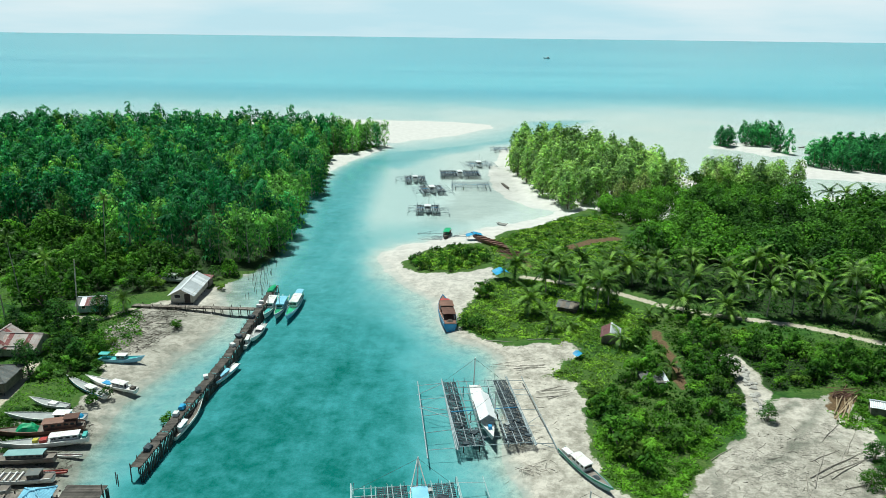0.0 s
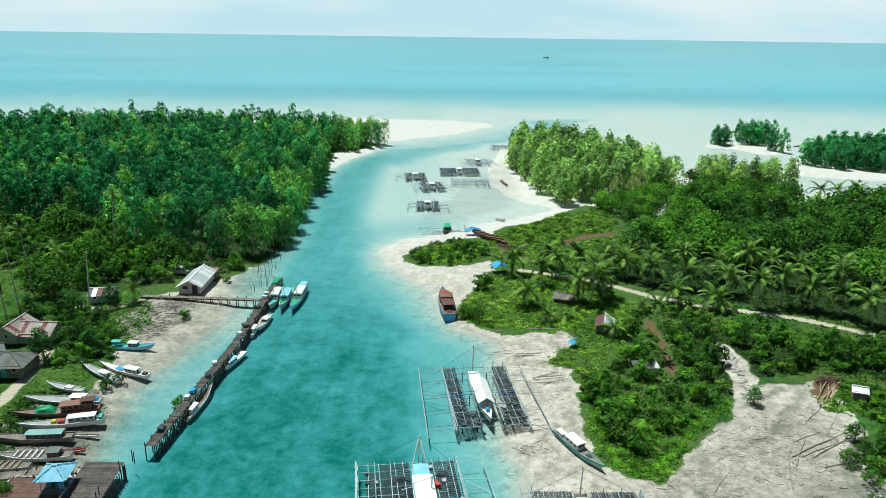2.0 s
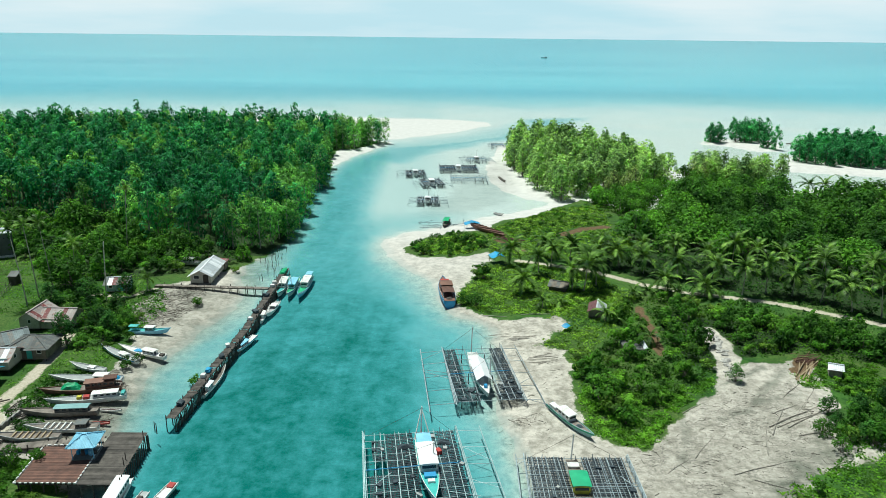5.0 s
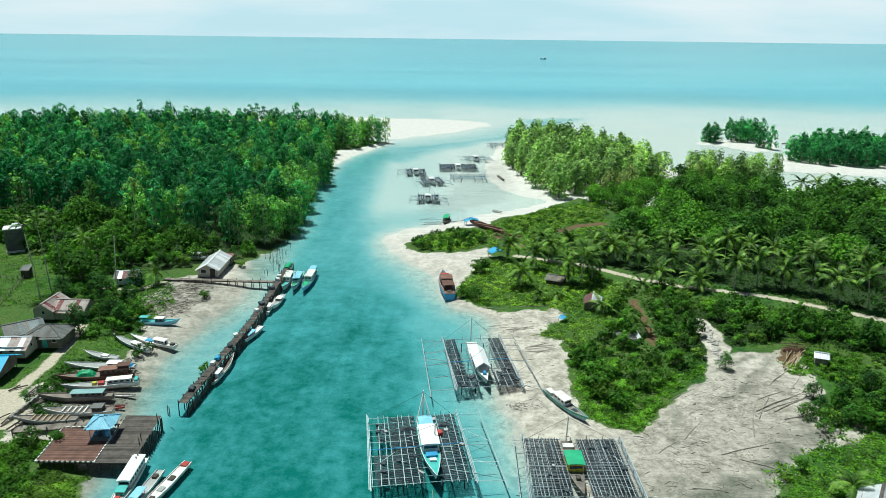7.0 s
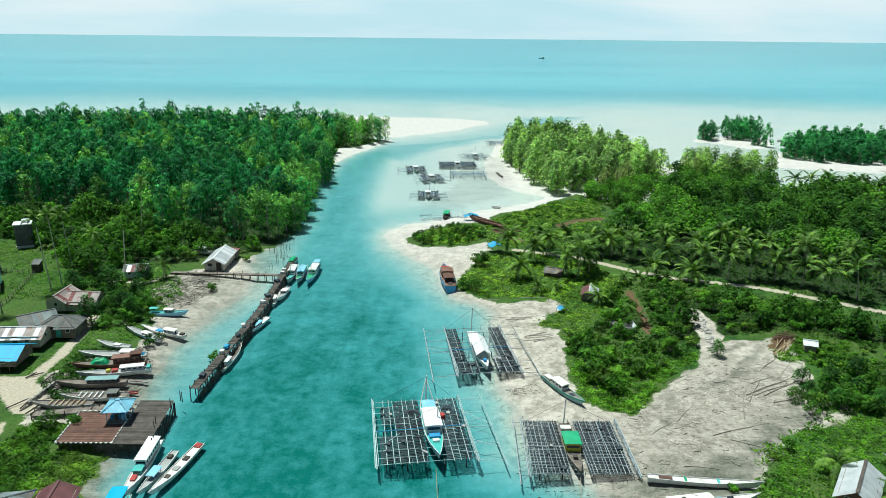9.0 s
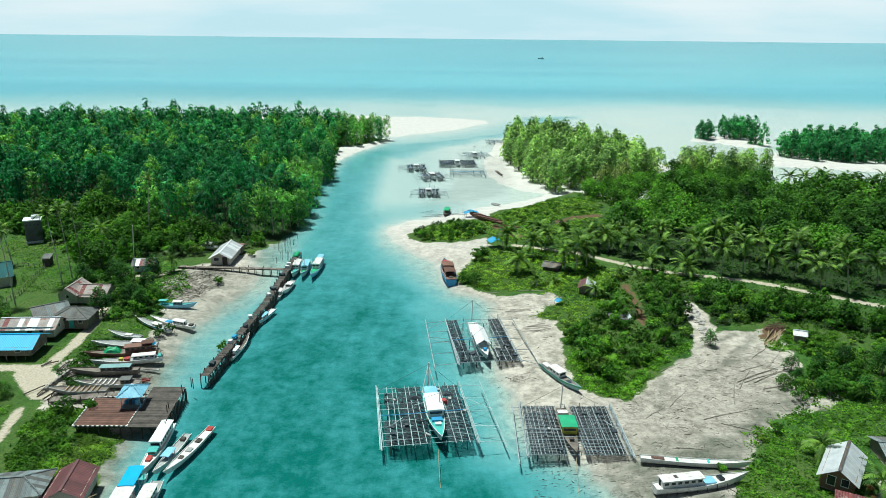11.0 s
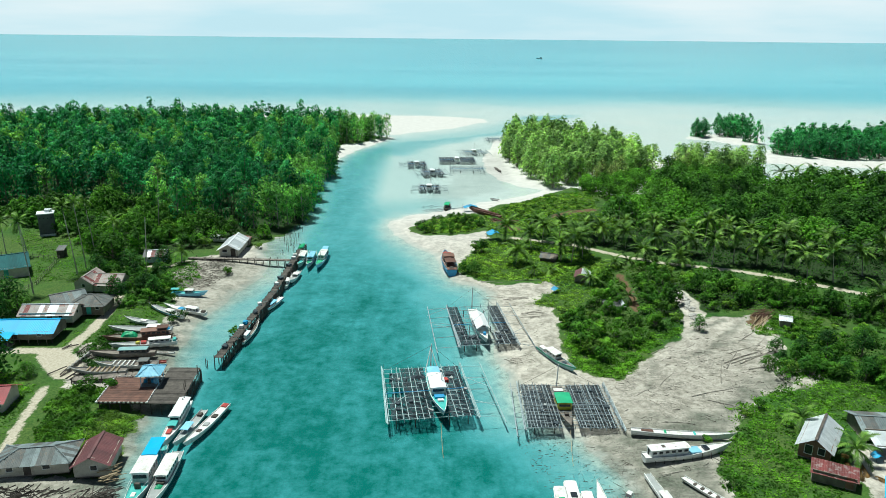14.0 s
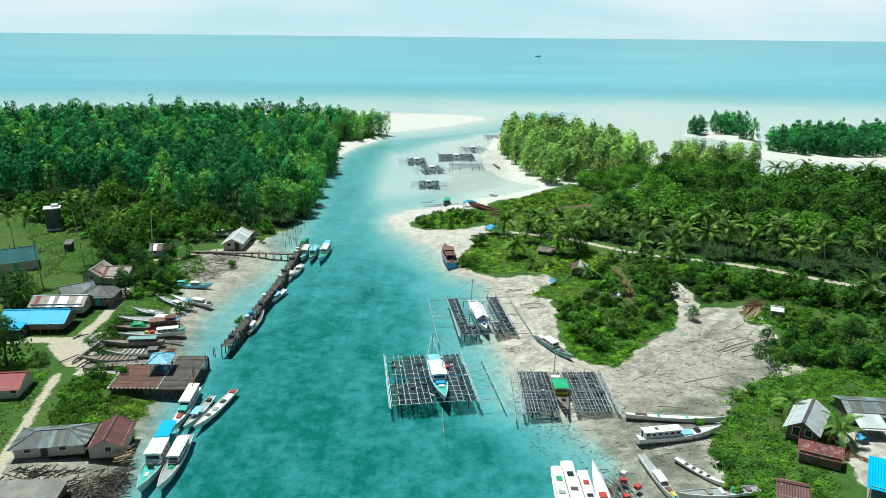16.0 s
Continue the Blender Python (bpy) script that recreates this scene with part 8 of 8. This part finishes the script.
def litter_field(name, label, poly, count, length, r, material, seed, lift=0.03):
    """Countless twigs and splinters over the flats."""
    rng = np.random.default_rng(seed)
    p = np.array(poly)
    x, y = rng.uniform(p[:, 0].min(), p[:, 0].max(), count * 3), rng.uniform(p[:, 1].min(), p[:, 1].max(), count * 3)
    keep = (inside(poly, x, y) > 0) & (wobble(x, y, 11) + 0.6 * wobble(y, x, 4) > rng.uniform(-1.2, 0.7, len(x)))
    x, y = x[keep][:count], y[keep][:count]
    n = len(x)
    a = rng.normal(0.25, 0.9, n)
    l, w = length * rng.uniform(0.3, 1.2, n) ** 1.5, r * rng.uniform(0.6, 1.5, n)
    dx, dy = np.cos(a), np.sin(a)
    z = np.maximum(terrain(x, y), -0.15) + lift
    ends = []
    for t in (-0.5, 0.5):
        cx, cy = x + dx * l * t, y + dy * l * t
        for ox, oz in ((-1, -0.6), (1, -0.6), (0, 1.0)):
            ends.append(np.stack([cx - dy * w * ox, cy + dx * w * ox, z + oz * w + rng.uniform(0, 0.12, n) * (t > 0)], 1))
    v = np.stack(ends, 1).reshape(-1, 3)
    b = (np.arange(n) * 6)[:, None]
    f = np.concatenate([b + np.array([0, 1, 4, 3]), b + np.array([1, 2, 5, 4]), b + np.array([2, 0, 3, 5])])
    tagged(new(name, mesh_arrays(name, v, f, material)), label, "debris", kind="stuff")


litter_field("driftwood_litter", "dark twigs and splinters strewn on grey mud", LITTER_EAST, 520, 1.0, 0.016, WOOD_GREY, 31)
litter_field("driftwood_litter", "bleached twigs strewn on the sand", LITTER_EAST, 260, 1.0, 0.014, DRIFT, 32)
litter_field("driftwood_litter", "twigs and poles strewn on the platform beach", [(8.5, 97.1), (22.7, 98.6), (20.8, 58.4), (23.6, 52.9), (11.3, 41.7), (8.5, 61.1)], 170, 0.9, 0.016, DRIFT, 33)
litter_field("wreckage", "boards and splinters strewn beside the footbridge", LITTER_WEST, 1500, 0.6, 0.02, WOOD_GREY, 34)
litter_field("wreckage", "splinters and scrap strewn through the boatyard", BOATYARD, 800, 0.9, 0.03, WOOD_GREY, 35)
litter_field("wreckage", "dark scrap strewn along the western waterfront", [(-54.8, 24.5), (-40.6, 24.6), (-40.6, 10.8), (-56.7, 10.6)], 900, 2.0, 0.05, WOOD_DARK, 36)
litter_field("seaweed", "dark weed and sticks on the shallow bed", [(8.5, 41.7), (18.9, 36.2), (20.8, 16.8), (13.2, 16.7), (10.4, 33.4)], 260, 0.5, 0.02, WOOD_GREY, 37, 0.0)

rng = random.Random(11)
stakes = [(-42.5, 134.1), (-40.8, 138.3), (-40, 130.7), (-39.3, 128.6), (-40.4, 143.8), (-41.4, 149.4), (-38.9, 125.8), (-39.8, 123.7)]
for k in range(34):
    bx, by = stakes[k % 8]
    x, y = bx + rng.uniform(-1.5, 1.5), by + rng.uniform(-2, 2)
    ob = new("mangrove_stake", mesh_arrays("mangrove_stake", *tube([(x, y, -0.6), (x + rng.uniform(-0.2, 0.2), y, 0.8), (x + rng.uniform(-0.4, 0.4), y + rng.uniform(-0.2, 0.2), rng.uniform(1.2, 2.6))], [0.05, 0.04, 0.02], 5), WOOD_DARK, True))
    tagged(ob, "thin dark stake standing in the shallows", "stake", "stakes in the shallows")
fence = thing("fence", "pale post fence round the grass garden", "fence", pose(0, 0, 0))
for (ax, ay), (bx, by) in (((-87.7, 95.1), (-91.7, 112.8)), ((-91.7, 112.8), (-107, 115.4)), ((-87.7, 95.1), (-88.7, 82))):
    n = int(math.hypot(bx - ax, by - ay) / 1.3)
    for k in range(n + 1):
        x, y = ax + (bx - ax) * k / n, ay + (by - ay) * k / n
        z = height_at(x, y)
        rod("post", fence, (x, y, z - 0.2), (x, y, z + 1.15), 0.07, CONCRETE)
    for h in (0.4, 0.85):
        rod("rail", fence, (ax, ay, height_at(ax, ay) + h), (bx, by, height_at(bx, by) + h), 0.03, WOOD_GREY)
pole = thing("utility_pole", "tall pale pole standing among shrubs", "pole", pose(-68.1, 105.4, height_at(-68.1, 105.4)))
rod("shaft", pole, (0, 0, -0.3), (0.9, 0.1, 12.6), 0.12, PALM_BARK)
kerb = thing("kerb_wall", "low white concrete kerb beside the road end", "wall", pose(-61, 57, height_at(-61, 57)))
for k in range(6):
    block("slab", kerb, (0.1 * k, 1.1 * k - 1.9, 0.3), (0.35, 1.08, 0.7), CONCRETE, 8)
rng = random.Random(12)
for k in range(56):
    t = rng.random()
    x, y = 50.4 + (47.2 - 50.4) * t * t + rng.uniform(-0.9, 0.9), 93.2 + (74 - 93.2) * t
    bm = bmesh.new()
    bmesh.ops.create_icosphere(bm, subdivisions=2, radius=1)
    s = rng.uniform(0.18, 0.55)
    for v in bm.verts:
        v.co *= 1 + 0.45 * noise.noise(v.co * 1.4 + Vector((k * 3.1, 0, 0)))
    me = bpy.data.meshes.new("stone")
    bm.to_mesh(me)
    bm.free()
    me.materials.append(ROCK)
    ob = new("stone", me)
    ob.matrix_basis = pose(x, y, height_at(x, y) + 0.1 * s, 0, 0, rng.uniform(0, 360)) @ Matrix.Diagonal((s * 1.3, s, s * 0.7, 1))
    tagged(ob, "pale grey boulder on the stony strip", "stone", "boulders of the stony strip")
house("shed", "low waterfront shed with a weathered grey sheet roof", -50.6, 16.5, 4.4, 9.8, 6.4, 1.0, 0.5, BOARD_WALL, [CONCRETE], "lean", over=0.3, seed=41)
heap("timber_pile", "collapsed pier of dark posts and beams beside the shed", -42.9, 18.4, 5, 5, 0.8, 70, 2.8, 0.055, WOOD_DARK, 8, 42, 0.5, 0.7)
heap("timber_pile", "broken grey beams lying over the collapsed pier", -43.6, 22, 4, 2.6, 0.7, 26, 2.6, 0.05, WOOD_GREY, 80, 43, 0.7, 0.5)
fronds = thing("frond_heap", "heap of dry brown palm fronds beside the timber house", "palm fronds", pose(51.8, 28.6, height_at(51.8, 28.6)))
rng = random.Random(44)
for k in range(12):
    fallen = part("dry_frond", DRY_FROND, fronds, "", pose(rng.uniform(-1.6, 1.6), rng.uniform(-2.2, 2.2), 0.15 + 0.05 * k, rng.uniform(-12, 12), rng.uniform(10, 30), rng.uniform(0, 360)))
    tagged(fallen, kind="stuff")
prop = thing("launch_props", "stakes propping the white launch over the mud", "stake", pose(0, 0, 0))
for k in range(7):
    x = 26.9 + 1.27 * k
    rod("prop", prop, (x, 30.3 + 0.15 * k, height_at(x, 30.5) - 0.3), (x, 30.4 + 0.15 * k, height_at(x, 30.5) + 0.9), 0.05, WOOD_DARK)
garden_forms = [tree_form("garden_tree", 54 + k, t, w, 0.24, 15, 900, 0.42, leaf, 0.2, 0, True) for k, (t, w, leaf) in enumerate(((7.2, 4.2, LEAF_GARDEN), (8.4, 4.0, LEAF_GARDEN), (6.2, 4.3, LEAF_ORCHARD), (7.6, 3.9, LEAF_GARDEN)))]
# single broad trees among the western houses
for k, (x, y, s, form) in enumerate([(-84.7, 80.6, 1.0, 0), (-84.2, 74.4, 0.9, 1), (-65.7, 84.6, 0.72, 1), (-66.5, 53, 0.42, 2), (-79.8, 62.4, 0.8, 0), (-71.6, 52.4, 1.0, 1), (-79.3, 52.7, 0.85, 2), (-75.6, 99.2, 0.7, 1), (-70.8, 103.4, 0.8, 0), (-59.8, 88.2, 0.6, 1), (-62.4, 90.7, 0.66, 0), (-82.2, 78.3, 0.75, 2), (-62.8, 98.6, 0.6, 0), (-67.1, 97.2, 0.55, 1), (-59, 93.1, 0.5, 2), (-65.2, 108.3, 0.6, 1)]):
    garden_forms[form].stand(x, y, height_at(x, y) - 0.1, k * 1.3, s, 1.0, "dense dark green garden tree beside the houses", "tree", "garden trees")
for k, (x, y, s) in enumerate([(-49.2, 104.4, 0.8), (-51, 133.3, 0.9), (-47.7, 126.9, 0.7), (-39.1, 72.3, 0.75), (-52, 76.5, 0.8), (-50.6, 78.6, 0.6), (-58.1, 83.4, 0.7), (-55.7, 86.9, 0.7), (-51.6, 49.5, 0.8), (-54.8, 48.6, 0.8), (5.3, 110.1, 0.9), (4.3, 107, 0.8), (6, 107.3, 1.0), (7.4, 105.7, 0.9), (8.7, 122.6, 1.3), (9.8, 121.5, 1.2), (9, 127.6, 0.8), (24.6, 65.3, 1.5), (25.5, 62.6, 1.4), (24.1, 68.8, 1.4),
                                     (26.9, 59.8, 1.1), (54.8, 54.5, 0.9), (56.7, 55.9, 1.0), (59.5, 54.5, 1.1), (62.3, 56, 1.2), (53.8, 52.6, 0.7), (43.5, 41.9, 0.5), (46.3, 44, 0.6), (35.4, 34.9, 0.5), (35, 25.2, 0.6), (34, 19.7, 0.8), (36.8, 17.8, 0.7)]):
    shrub_forms[k % 4].stand(x, y, height_at(x, y) - 0.05, k * 0.9, s, 1.0, "leafy green shrub growing alone", "shrub", "single shrubs")
for k, (x, y, sc) in enumerate([(57.6, 63.1, 0.42), (61.2, 61.5, 0.48), (61, 56.8, 0.5), (63.8, 58.7, 0.46), (56.5, 59, 0.36), (47.6, 72.6, 0.4), (53.6, 57.2, 0.4), (59.1, 55.8, 0.42), (64.7, 54.8, 0.5), (67.5, 53, 0.5), (70.5, 54.2, 0.55), (72.5, 51.8, 0.55)]):
    garden_forms[k % 4].stand(x, y, height_at(x, y) - 0.1, k * 1.7, sc, 1.0, "dense dark green small tree at the edge of the sand", "tree", "small trees by the sand field")
for k, (x, y, sc) in enumerate([(68, 65.7, 0.5), (71.8, 61.6, 0.6), (75.6, 67.2, 0.55), (81.2, 63, 0.7), (79.3, 56.1, 0.6), (86, 68.6, 0.65), (89.7, 60.3, 0.75), (69.9, 55.3, 0.45), (74.6, 51.2, 0.55)]):
    garden_forms[k % 4].stand(x, y, height_at(x, y) - 0.1, k * 2.1, sc, 1.0, "dense green tree standing in rough grass", "tree", "trees in the rough grass")
